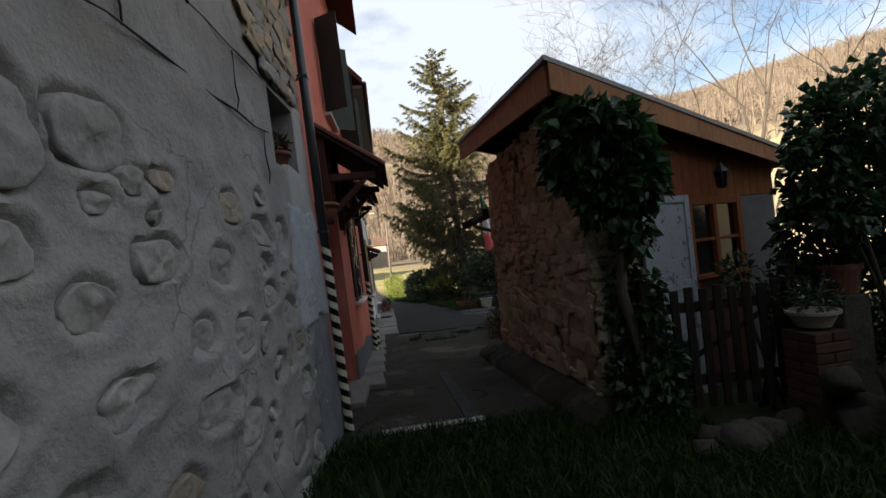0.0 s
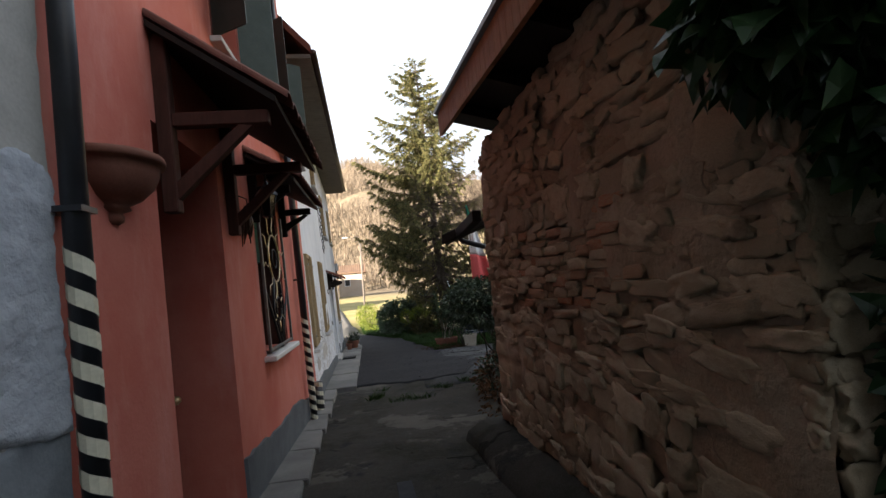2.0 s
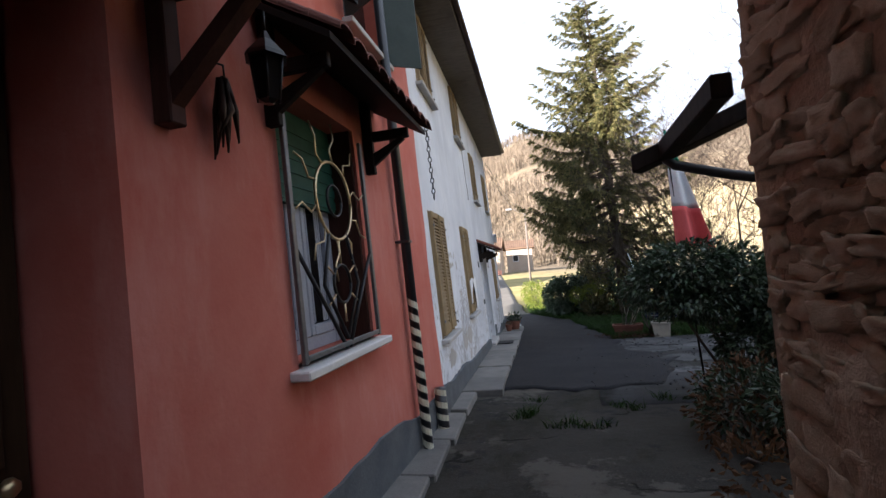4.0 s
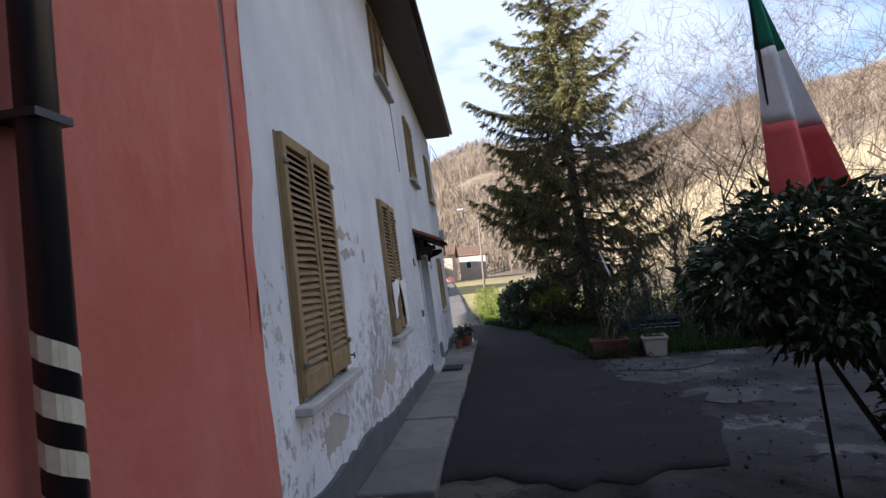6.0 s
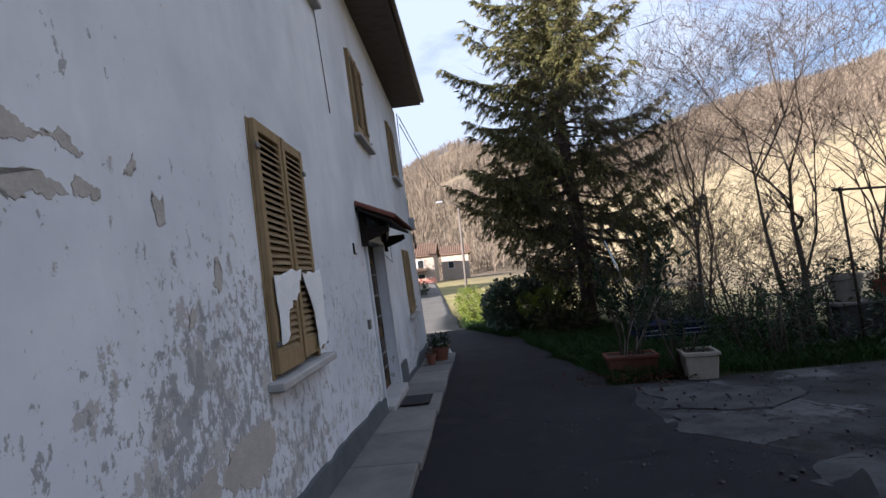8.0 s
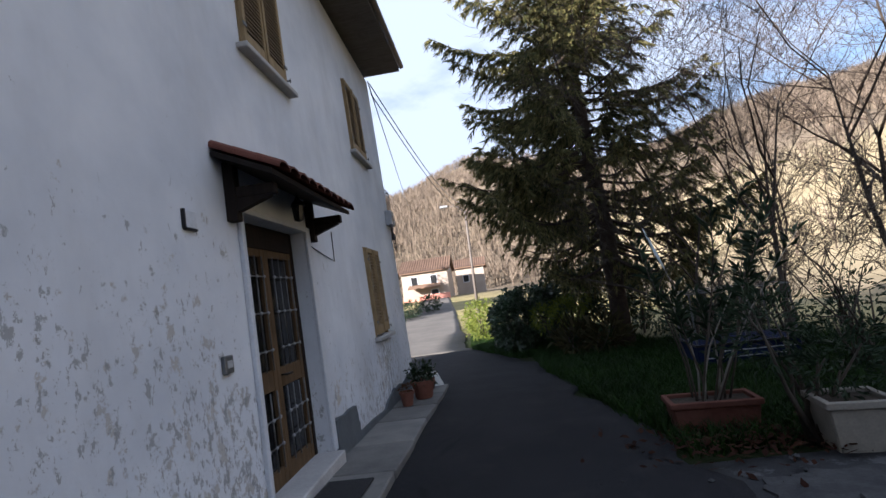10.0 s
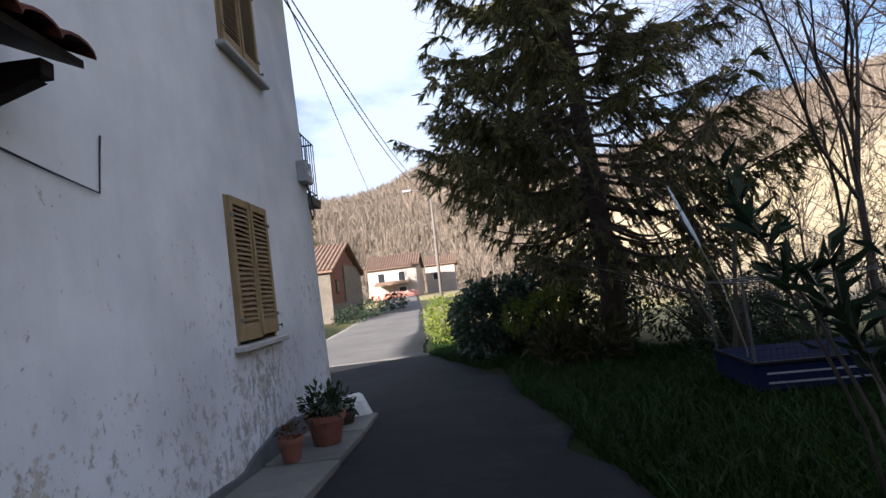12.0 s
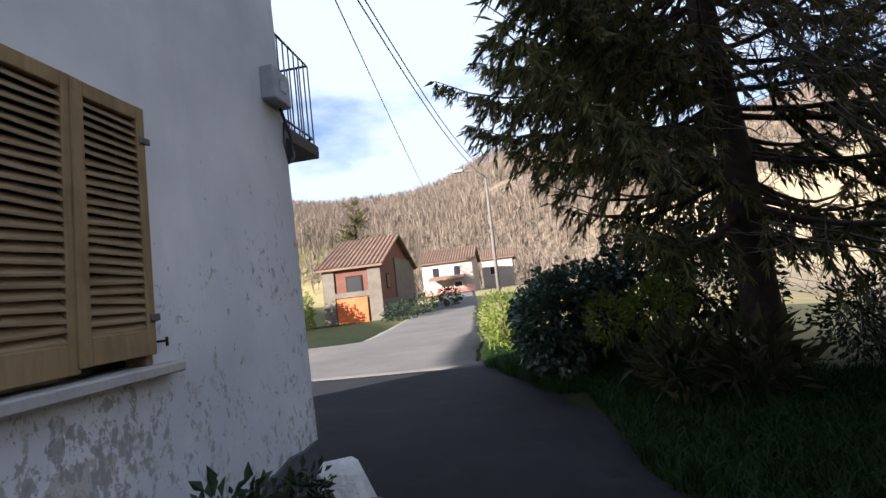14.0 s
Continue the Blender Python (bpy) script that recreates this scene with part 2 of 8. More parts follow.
def peeling_paint(name, paint, bare):
    k = Nodes(name)
    g = k.noise(30, 5, 0.65, (1, 0.3, 1))
    c = k.mix(k.ramp(k.noise(9, 8, 0.75), 0.56, 0.6), paint, bare)
    c = k.mix(k.math("MULTIPLY", k.ramp(g, 0.45, 0.75), 0.4), c, tuple(0.5 * v for v in paint))
    return k.done(c, 0.75, g, 0.4, 0.004, 0, 0.25)


def glass_mat():
    k = Nodes("window glass")
    k.done((0.012, 0.012, 0.013), 0.09, k.noise(2.5, 2), 0.03, 0.01, 0, 0.3)
    return k.m


M = dict(
    white=white_plaster(), pink=pink_plaster(),
    mortar=mortar("grey cement render", (0.222, 0.219, 0.215), (0.292, 0.287, 0.277), (0.285, 0.268, 0.245)),
    render=plain("smooth grey render", (0.30, 0.298, 0.285), (0.36, 0.352, 0.332), 2, 0.95, 0.2),
    roughcast=plain("pale roughcast", (0.30, 0.33, 0.37), (0.39, 0.415, 0.45), 3, 0.95, 0.8, 0.02, fine=28),
    slategrey=plain("blue grey cement plinth", (0.13, 0.15, 0.17), (0.20, 0.22, 0.235), 3, 0.9, 0.4, 0.015),
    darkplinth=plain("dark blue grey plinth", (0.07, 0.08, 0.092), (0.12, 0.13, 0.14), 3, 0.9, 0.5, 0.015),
    bareplaster=plain("bare beige plaster", (0.37, 0.35, 0.325), (0.47, 0.445, 0.41), 6, 0.95, 0.5, 0.01),
    earth=mortar("earthy lime mortar", (0.29, 0.23, 0.17), (0.40, 0.325, 0.245), (0.34, 0.26, 0.18)),
    fieldstone=stone_mat("grey limestone", ((0.235, 0.232, 0.226), (0.31, 0.302, 0.288), (0.27, 0.262, 0.248))),
    brownstone=stone_mat("grey brown field stone", ((0.235, 0.205, 0.17), (0.29, 0.255, 0.21), (0.265, 0.225, 0.185))),
    rubble=stone_mat("brown sandstone", ((0.27, 0.215, 0.15), (0.46, 0.385, 0.28), (0.365, 0.30, 0.215))),
    brick=stone_mat("old red brick", ((0.36, 0.185, 0.115), (0.38, 0.25, 0.165), (0.38, 0.27, 0.19))),
    asphalt=asphalt(), dusty=sunlit_asphalt(),
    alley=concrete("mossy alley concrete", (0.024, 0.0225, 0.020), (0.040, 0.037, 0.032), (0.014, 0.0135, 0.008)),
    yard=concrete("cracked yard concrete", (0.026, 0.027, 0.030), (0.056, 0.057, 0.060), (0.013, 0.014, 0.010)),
    slab=plain("worn concrete slab", (0.12, 0.12, 0.12), (0.20, 0.197, 0.19), 2.5, 0.9, 0.5, 0.012, vary=0.5),
    ground=grass_ground(),
    shutter=wood("ochre varnished shutter wood", (0.22, 0.155, 0.08), (0.31, 0.23, 0.13)),
    slatwood=wood("weathered slat wood", (0.20, 0.145, 0.08), (0.30, 0.23, 0.145), 0.75, (1, 0.1, 1)),
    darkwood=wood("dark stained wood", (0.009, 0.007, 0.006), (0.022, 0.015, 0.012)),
    redwood=wood("reddish stained beam", (0.042, 0.017, 0.013), (0.075, 0.03, 0.022)),
    doorwood=wood("brown panelled door wood", (0.075, 0.046, 0.024), (0.13, 0.085, 0.046)),
    olddoor=wood("dark old door wood", (0.03, 0.018, 0.010), (0.055, 0.033, 0.018)),
    orangewood=wood("orange varnished wood", (0.135, 0.038, 0.012), (0.20, 0.064, 0.022)),
    fascia=wood("larch fascia boards", (0.22, 0.10, 0.05), (0.33, 0.165, 0.085), 0.7, (1, 1, 0.12)),
    greydoor=peeling_paint("grey peeling paint", (0.27, 0.30, 0.34), (0.09, 0.09, 0.095)),
    tile=plain("brown roof tile", (0.10, 0.034, 0.026), (0.15, 0.058, 0.042), 4, 0.9, 0.4, 0.01, vary=0.7),
    redtile=plain("weathered red roof tile", (0.12, 0.075, 0.053), (0.19, 0.125, 0.09), 1.2, 0.9, 0.4, 0.02, vary=0.5),
    terracotta=plain("terracotta", (0.135, 0.05, 0.034), (0.20, 0.086, 0.06), 5, 0.85, 0.25),
    troughclay=plain("dark red clay", (0.090, 0.036, 0.027), (0.14, 0.062, 0.046), 5, 0.9, 0.3, spec=0.15),
    deadleaf=foliage("dead red brown leaves", (0.028, 0.012, 0.009), (0.065, 0.030, 0.019), 0.9, 0.1),
    pale=plain("pale stone trough", (0.20, 0.185, 0.16), (0.30, 0.275, 0.235), 5, 0.9, 0.3),
    iron=plain("black painted iron", (0.014, 0.014, 0.016), (0.03, 0.03, 0.032), 20, 0.45, 0.15, 0.002, 0.6, 0.5),
    greyiron=plain("grey painted iron", (0.10, 0.105, 0.11), (0.16, 0.165, 0.17), 20, 0.45, 0.15, 0.002, 0.5, 0.5),
    brass=plain("worn brass bar", (0.55, 0.42, 0.22), (0.68, 0.56, 0.36), 20, 0.35, 0.1, 0.002, 0.9, 0.5),
    copper=plain("dark brown gutter metal", (0.045, 0.028, 0.022), (0.075, 0.05, 0.04), 8, 0.45, 0.1, 0.003, 0.6, 0.5),
    blackpipe=plain("black drainpipe", (0.012, 0.013, 0.016), (0.022, 0.024, 0.03), 8, 0.35, 0.1, 0.003, 0.0, 0.5),
    cream=plain("cream stripe paint", (0.52, 0.50, 0.38), (0.62, 0.60, 0.48), 9, 0.6, 0.1),
    sill=plain("grey stone sill", (0.34, 0.335, 0.33), (0.46, 0.45, 0.44), 5, 0.85, 0.4, 0.008),
    marble=plain("white marble sill", (0.62, 0.61, 0.60), (0.72, 0.71, 0.70), 4, 0.45, 0.1),
    upvc=plain("white window frame", (0.50, 0.53, 0.58), (0.60, 0.62, 0.66), 4, 0.4, 0.05),
    green=plain("dark green awning", (0.008, 0.062, 0.046), (0.014, 0.09, 0.066), 6, 0.6, 0.1),
    greenshut=plain("dark green shutter paint", (0.02, 0.035, 0.03), (0.035, 0.05, 0.045), 6, 0.6, 0.1),
    glass=glass_mat(),
    soffit=wood("grey brown soffit boards", (0.10, 0.085, 0.075), (0.16, 0.14, 0.125), 0.8, (0.1, 1, 1)),
    bark=plain("grey brown bark", (0.045, 0.037, 0.03), (0.09, 0.075, 0.06), 9, 0.95, 0.9, 0.02, stretch=(1, 1, 0.3)),
    twig=plain("sunlit bare twigs", (0.06, 0.045, 0.036), (0.10, 0.075, 0.057), 5, 0.9, 0.2),
    hillwood=foliage("bare winter woodland", (0.15, 0.12, 0.095), (0.31, 0.25, 0.19), 0.9, 0.1),
    sprucebark=plain("dark spruce bark", (0.035, 0.026, 0.02), (0.07, 0.052, 0.04), 9, 0.95, 0.9, 0.02),
    needle=foliage("spruce needles", (0.036, 0.052, 0.024), (0.27, 0.235, 0.10), 0.85, 0.08),
    ivy=foliage("glossy ivy leaves", (0.009, 0.030, 0.011), (0.034, 0.085, 0.026), 0.36, 0.4),
    ivyhedge=foliage("glossy silvery ivy leaves", (0.022, 0.045, 0.024), (0.075, 0.12, 0.065), 0.3, 0.6),
    laurel=foliage("dark evergreen leaves", (0.013, 0.032, 0.014), (0.04, 0.065, 0.028), 0.4, 0.5),
    brownleaf=foliage("dry brown leaves", (0.07, 0.036, 0.018), (0.13, 0.07, 0.036), 0.8, 0.2),
    fernleaf=foliage("half dry fern fronds", (0.035, 0.035, 0.014), (0.10, 0.085, 0.04), 0.8, 0.2),
    sodden=plain("dark steel channel", (0.032, 0.034, 0.040), (0.052, 0.055, 0.063), 7, 0.9, 0.3, 0.004, 0.0, 0.08),
    limeleaf=foliage("yellow green shrub leaves", (0.10, 0.14, 0.02), (0.22, 0.25, 0.04), 0.6, 0.3),
    oleander=foliage("oleander leaves", (0.020, 0.036, 0.020), (0.050, 0.078, 0.042), 0.6, 0.2),
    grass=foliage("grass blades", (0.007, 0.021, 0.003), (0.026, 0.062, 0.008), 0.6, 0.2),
    flag_g=plain("green flag cloth", (0.015, 0.16, 0.10), (0.02, 0.20, 0.13), 3, 0.8, 0.1),
    flag_w=plain("white flag cloth", (0.66, 0.67, 0.70), (0.74, 0.75, 0.77), 3, 0.8, 0.1),
    flag_r=plain("red flag cloth", (0.58, 0.09, 0.095), (0.66, 0.13, 0.13), 3, 0.8, 0.1),
    rubber=plain("black doormat", (0.015, 0.016, 0.018), (0.03, 0.03, 0.032), 30, 0.9, 0.5),
    whitestone=plain("chalky white stone", (0.50, 0.50, 0.49), (0.68, 0.68, 0.67), 7, 0.9, 0.9, 0.03, fine=30),
    yardpale=plain("pale broken concrete", (0.030, 0.031, 0.034), (0.085, 0.086, 0.088), 3, 0.95, 0.8, 0.02, spec=0.1, fine=40),
    # White frames and curtains deep in the reveal; their bluish shade is painted in.
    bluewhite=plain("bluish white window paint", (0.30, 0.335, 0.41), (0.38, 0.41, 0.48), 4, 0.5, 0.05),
    palestrip=plain("pale blue plastic", (0.42, 0.52, 0.56), (0.52, 0.60, 0.64), 6, 0.4, 0.1),
    bluetarp=plain("navy blue paint", (0.007, 0.012, 0.036), (0.012, 0.02, 0.055), 6, 0.9, 0.1, spec=0.08),
    orangetarp=plain("orange tarpaulin", (0.42, 0.085, 0.02), (0.55, 0.15, 0.045), 1.5, 0.6, 0.5, 0.05),
    farwall=plain("cream rendered wall", (0.33, 0.27, 0.225), (0.40, 0.34, 0.29), 0.8, 0.9, 0.2),
    farpink=plain("salmon band paint", (0.62, 0.26, 0.20), (0.70, 0.34, 0.27), 0.8, 0.9, 0.2),
    barnstone=plain("barn stone", (0.11, 0.092, 0.072), (0.17, 0.145, 0.115), 1.6, 0.95, 0.7, 0.05, fine=14),
    barnbrick=plain("barn red brick", (0.12, 0.048, 0.033), (0.16, 0.075, 0.052), 1.6, 0.95, 0.6, 0.03, fine=14),
    plastic=plain("grey plastic box", (0.30, 0.31, 0.33), (0.38, 0.39, 0.41), 4, 0.5, 0.05),
    whitepaper=plain("white tape sheet", (0.72, 0.74, 0.77), (0.80, 0.81, 0.83), 6, 0.6, 0.3),
    darkrock=plain("dark brown grey rock", (0.03, 0.027, 0.024), (0.075, 0.068, 0.058), 5, 0.95, 0.8, 0.03),
    darkbrick=plain("dark red brown brick", (0.045, 0.022, 0.017), (0.075, 0.04, 0.03), 6, 0.95, 0.6, 0.01, vary=0.5),
    soil=plain("dark soil", (0.03, 0.022, 0.016), (0.06, 0.045, 0.032), 12, 0.95, 0.8, 0.03),
)

# ---- building helpers ----
def mesh_of(name, verts, faces, smooth=False):
    me = bpy.data.meshes.new(name)
    me.from_pydata([tuple(v) for v in verts], [], faces)
    me.validate()
    if smooth:
        me.shade_smooth()
    return me


def thing(name, at, label, category, group="", kind=""):
    ob = new(name)
    ob.empty_display_size = 0.1
    ob.matrix_basis = Matrix.Translation(at)
    return tagged(ob, label, category, group, kind)


def world_of(ob):
    up = world_of(ob.parent) @ ob.matrix_parent_inverse if ob.parent else Matrix()
    return up @ ob.matrix_basis


def adopt(ob, parent):
    ob.parent = parent
    ob.matrix_parent_inverse = world_of(parent).inverted()
    return ob


def part(name, bm, material, parent=None, label="", smooth=False):
    """Links a bmesh, in world places, as one mesh object, under parent if given."""
    me = bpy.data.meshes.new(name)
    bmesh.ops.recalc_face_normals(bm, faces=bm.faces)
    bm.to_mesh(me)
    bm.free()
    if smooth:
        me.shade_smooth()
    me.materials.append(M[material])
    ob = new(name, me)
    if label:
        tagged(ob, label)
    return adopt(ob, parent) if parent else ob


def raw(name, verts, faces, material, parent=None, label="", smooth=False):
    me = mesh_of(name, verts, faces, smooth)
    me.materials.append(M[material])
    ob = new(name, me)
    if label:
        tagged(ob, label)
    return adopt(ob, parent) if parent else ob


class Face:
    """A wall's frame: a along it, n out of it, v up it (leaning and skewed as the old wall is)."""

    def __init__(self, a, b, lean=0.0, skew=0.0):
        self.o = Vector((*a, 0))
        self.u = (Vector((*b, 0)) - self.o).normalized()
        self.n = self.u.cross(Vector((0, 0, 1)))
        self.v = Vector((0, 0, 1)) - self.n * lean + self.u * skew

    def p(self, a, n, v):
        return self.o + self.u * a + self.n * n + self.v * v


WORLD = Face((0, 0), (1, 0))
WORLD.n = Vector((0, 1, 0))


def hexa(bm, pts, bevel=0.0):
    """A solid of eight corners: four below, four above, both going round."""
    vs = [bm.verts.new(p) for p in pts]
    fs = [bm.faces.new([vs[i] for i in f]) for f in ((3, 2, 1, 0), (4, 5, 6, 7), (0, 1, 5, 4), (1, 2, 6, 5), (2, 3, 7, 6), (3, 0, 4, 7))]
    if bevel:
        edges = {e for f in fs for e in f.edges}
        bmesh.ops.bevel(bm, geom=list(edges), offset=bevel, segments=1, affect="EDGES")
    return bm


def box(bm, F, a0, a1, n0, n1, v0, v1, bevel=0.0):
    return hexa(bm, [F.p(a0, n0, v0), F.p(a1, n0, v0), F.p(a1, n1, v0), F.p(a0, n1, v0), F.p(a0, n0, v1), F.p(a1, n0, v1), F.p(a1, n1, v1), F.p(a0, n1, v1)], bevel)


def boxes(F, *rows, bevel=0.0):
    bm = bmesh.new()
    for r in rows:
        box(bm, F, *r, bevel=bevel)
    return bm


def tube_data(points, radii, sides=8, close=True):
    verts, faces = [], []
    pts = [Vector(p) for p in points]
    ref = Vector((0.31, 0.17, 0.93))
    for i, p in enumerate(pts):
        d = (pts[min(i + 1, len(pts) - 1)] - pts[max(i - 1, 0)]).normalized()
        s = d.cross(ref if abs(d.dot(ref)) < 0.95 else Vector((1, 0, 0))).normalized()
        t = d.cross(s)
        r = radii[i] if hasattr(radii, "__len__") else radii
        for k in range(sides):
            c = 2 * math.pi * k / sides
            verts.append(p + s * (r * math.cos(c)) + t * (r * math.sin(c)))
    for i in range(len(pts) - 1):
        for k in range(sides):
            a, b = i * sides + k, i * sides + (k + 1) % sides
            faces.append((a, b, b + sides, a + sides))
    if close:
        faces.append(tuple(range(sides - 1, -1, -1)))
        faces.append(tuple(range(len(verts) - sides, len(verts))))
    return verts, faces


def tube(name, points, radii, material, parent=None, label="", sides=8):
    v, f = tube_data(points, radii, sides)
    return raw(name, v, f, material, parent, label, True)


def turned(profile, centre, sides=20, half=False):
    """A turned shape from (radius, height) pairs."""
    v, f = [], []
    c = Vector(centre)
    for r, h in profile:
        for k in range(sides):
            a = 2 * math.pi * k / sides
            v.append(c + Vector((r * math.cos(a), r * math.sin(a), h)))
    for i in range(len(profile) - 1):
        for k in range(sides):
            a, b = i * sides + k, i * sides + (k + 1) % sides
            f.append((a, b, b + sides, a + sides))
    f.append(tuple(range(sides - 1, -1, -1)))
    f.append(tuple(range(len(v) - sides, len(v))))
    return v, f


def leaf_mesh(name, spots, size, material, parent=None, label="", shape=1.0, droop=0.4, spread=0.45, seed=1, big=False):
    """Many folded leaves. spots: (place, outward way)."""
    rnd = random.Random(seed)
    V, Fc = [], []
    for p, out in spots:
        s = size * rnd.uniform(0.55, 1.3)
        d = Vector((out[0] + rnd.gauss(0, spread), out[1] + rnd.gauss(0, spread), out[2] - droop + rnd.gauss(0, spread)))
        if d.length < 1e-3:
            d = Vector((0, 0, -1))
        d.normalize()
        side = d.cross(Vector((rnd.gauss(0, 1), rnd.gauss(0, 1), rnd.gauss(0, 1) + 0.6)))
        if side.length < 1e-3:
            continue
        side.normalize()
        up = side.cross(d) * 0.18
        w = 0.5 * s * shape
        i = len(V)
        p = Vector(p)
        if big:
            V += [p, p + d * (0.18 * s) + side * w + up * (0.5 * s), p + d * (0.55 * s) + side * (0.62 * w) + up * (0.6 * s), p + d * s,
                  p + d * (0.55 * s) - side * (0.62 * w) + up * (0.6 * s), p + d * (0.18 * s) - side * w + up * (0.5 * s), p + d * (0.45 * s)]
            Fc += [(i, i + 1, i + 6), (i + 1, i + 2, i + 6), (i + 2, i + 3, i + 6), (i + 3, i + 4, i + 6), (i + 4, i + 5, i + 6), (i + 5, i, i + 6)]
        else:
            V += [p, p + d * (0.45 * s) + side * w + up * s, p + d * s, p + d * (0.45 * s) - side * w + up * s]
            Fc += [(i, i + 1, i + 2), (i, i + 2, i + 3)]
    return raw(name, V, Fc, material, parent, label)


def blob_spots(balls, count, seed, shell=0.55):
    """Leaf places in and mostly on a group of uneven balls (x, y, z, rx, ry, rz)."""
    rnd = random.Random(seed)
    total = sum(b[3] * b[4] + b[5] * b[3] for b in balls)
    out = []
    for b in balls:
        for _ in range(int(count * (b[3] * b[4] + b[5] * b[3]) / total)):
            d = Vector((rnd.gauss(0, 1), rnd.gauss(0, 1), rnd.gauss(0, 1))).normalized()
            r = rnd.uniform(shell, 1.0) * (1 + 0.3 * noise.noise(Vector((d.x * 2 + b[0], d.y * 2 + b[1], d.z * 2 + b[2] + seed))))
            out.append((Vector((b[0] + d.x * r * b[3], b[1] + d.y * r * b[4], b[2] + d.z * r * b[5])), d))
    return out


# ---- ground shape ----
def step(a, b, t):
    t = min(1.0, max(0.0, (t - a) / (b - a)))
    return t * t * (3 - 2 * t)


def gz(x, y):
    z = 0.34 - 0.048 * min(y, 26.0)
    z += -0.16 * step(26, 36, y) + 0.35 * step(38, 52, y) + 1.1 * step(52, 80, y)
    if x > 7.5:
        z -= 1.6 * step(7.5, 24, x)
    r = math.hypot(x, y - 5)
    ang = math.atan2(x, y - 5)
    side = step(0.0, 0.75, abs(ang)) if ang > 0 else step(0.3, 1.2, -ang) * 0.3
    start, rise = 118 - 72 * side, 0.30
    if r > start:
        k = r - start
        z += rise * k * step(0, 60, k) * (1 + 0.12 * noise.noise(Vector((x * 0.012, y * 0.012, 3.0)))) - max(0.0, r - 330) * 0.30
        z += 0.12 * k * math.exp(-((ang - 0.03) / 0.15) ** 2) * step(0, 120, k)
        z += 2.0 * noise.noise(Vector((x * 0.04, y * 0.04, 0.0))) * step(0, 40, k)
    return z
# ---- ground, road and paving ----
def ring(lo, hi, n, power=1.0):
    return [lo + (hi - lo) * (i / n) ** power for i in range(n + 1)]


xs = sorted(set([-x for x in ring(14, 420, 26, 1.6)] + ring(-14, 14, 56) + ring(14, 420, 30, 1.6)))
ys = sorted(set([-y for y in ring(6, 120, 8, 1.5)] + ring(-6, 40, 92) + ring(40, 460, 46, 1.5)))
gv = [(x, y, gz(x, y) - 0.03 + (0.03 * noise.noise(Vector((x * 0.9, y * 0.9, 1.0))) if x > 2.6 or x < -1 else 0)) for y in ys for x in xs]
gf = [(j * len(xs) + i, j * len(xs) + i + 1, (j + 1) * len(xs) + i + 1, (j + 1) * len(xs) + i) for j in range(len(ys) - 1) for i in range(len(xs) - 1)]
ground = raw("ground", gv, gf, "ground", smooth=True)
tagged(ground, "grass and soil ground rising into bare brown winter hills", "ground", kind="structure")


def along(rows, y):
    for (y0, l0, r0), (y1, l1, r1) in zip(rows, rows[1:]):
        if y0 <= y <= y1:
            k = (y - y0) / (y1 - y0)
            return l0 + (l1 - l0) * k, r0 + (r1 - r0) * k
    return rows[-1][1:]


def sheet(name, rows, lift, material, label, category, dy=0.4, nx=10, ragged=0.05, thick=0.08, wavy=0.0):
    """A paved strip between a left and a right edge, lying on the ground, with a skirt."""
    y0, y1 = rows[0][0], rows[-1][0]
    ny = max(2, int((y1 - y0) / dy))
    V, Fc = [], []
    for j in range(ny + 1):
        y = y0 + (y1 - y0) * j / ny
        l, r = along(rows, y)
        l += ragged * noise.noise(Vector((y * 1.7, 1.3, lift * 50)))
        r += ragged * 2 * noise.noise(Vector((y * 1.3, 7.7, lift * 50)))
        for i in range(nx + 1):
            x = l + (r - l) * i / nx
            yy = y + wavy * (noise.noise(Vector((x * 1.1, 3.0, 0))) + 0.5 * noise.noise(Vector((x * 4, 9.0, 0)))) * max(0.0, 1 - (y - y0) / 1.6)
            V.append((x, yy, gz(x, yy) + lift + 0.012 * noise.noise(Vector((x * 1.5, y * 1.5, 5)))))
    n = nx + 1
    Fc = [(j * n + i, j * n + i + 1, (j + 1) * n + i + 1, (j + 1) * n + i) for j in range(ny) for i in range(nx)]
    top = len(V)
    rim = [i for i in range(n)] + [j * n + nx for j in range(1, ny + 1)] + [ny * n + i for i in range(nx - 1, -1, -1)] + [j * n for j in range(ny - 1, 0, -1)]
    V += [(V[i][0], V[i][1], V[i][2] - thick) for i in rim]
    for k in range(len(rim)):
        a, b = rim[k], rim[(k + 1) % len(rim)]
        Fc.append((b, a, top + k, top + (k + 1) % len(rim)))
    return tagged(raw(name, V, Fc, material, smooth=True), label, category, kind="structure")


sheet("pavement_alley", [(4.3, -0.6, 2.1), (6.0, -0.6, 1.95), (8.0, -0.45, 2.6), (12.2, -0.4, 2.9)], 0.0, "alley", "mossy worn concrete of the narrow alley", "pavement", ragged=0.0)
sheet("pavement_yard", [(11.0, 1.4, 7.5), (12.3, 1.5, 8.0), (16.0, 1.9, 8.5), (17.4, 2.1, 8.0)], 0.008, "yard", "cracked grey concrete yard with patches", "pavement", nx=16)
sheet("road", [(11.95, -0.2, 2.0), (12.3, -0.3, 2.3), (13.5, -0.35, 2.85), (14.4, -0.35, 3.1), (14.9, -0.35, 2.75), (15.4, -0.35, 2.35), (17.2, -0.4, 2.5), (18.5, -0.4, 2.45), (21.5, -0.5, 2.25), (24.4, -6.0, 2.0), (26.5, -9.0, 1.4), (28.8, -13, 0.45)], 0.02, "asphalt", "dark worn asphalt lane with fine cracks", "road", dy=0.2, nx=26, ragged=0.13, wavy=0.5)
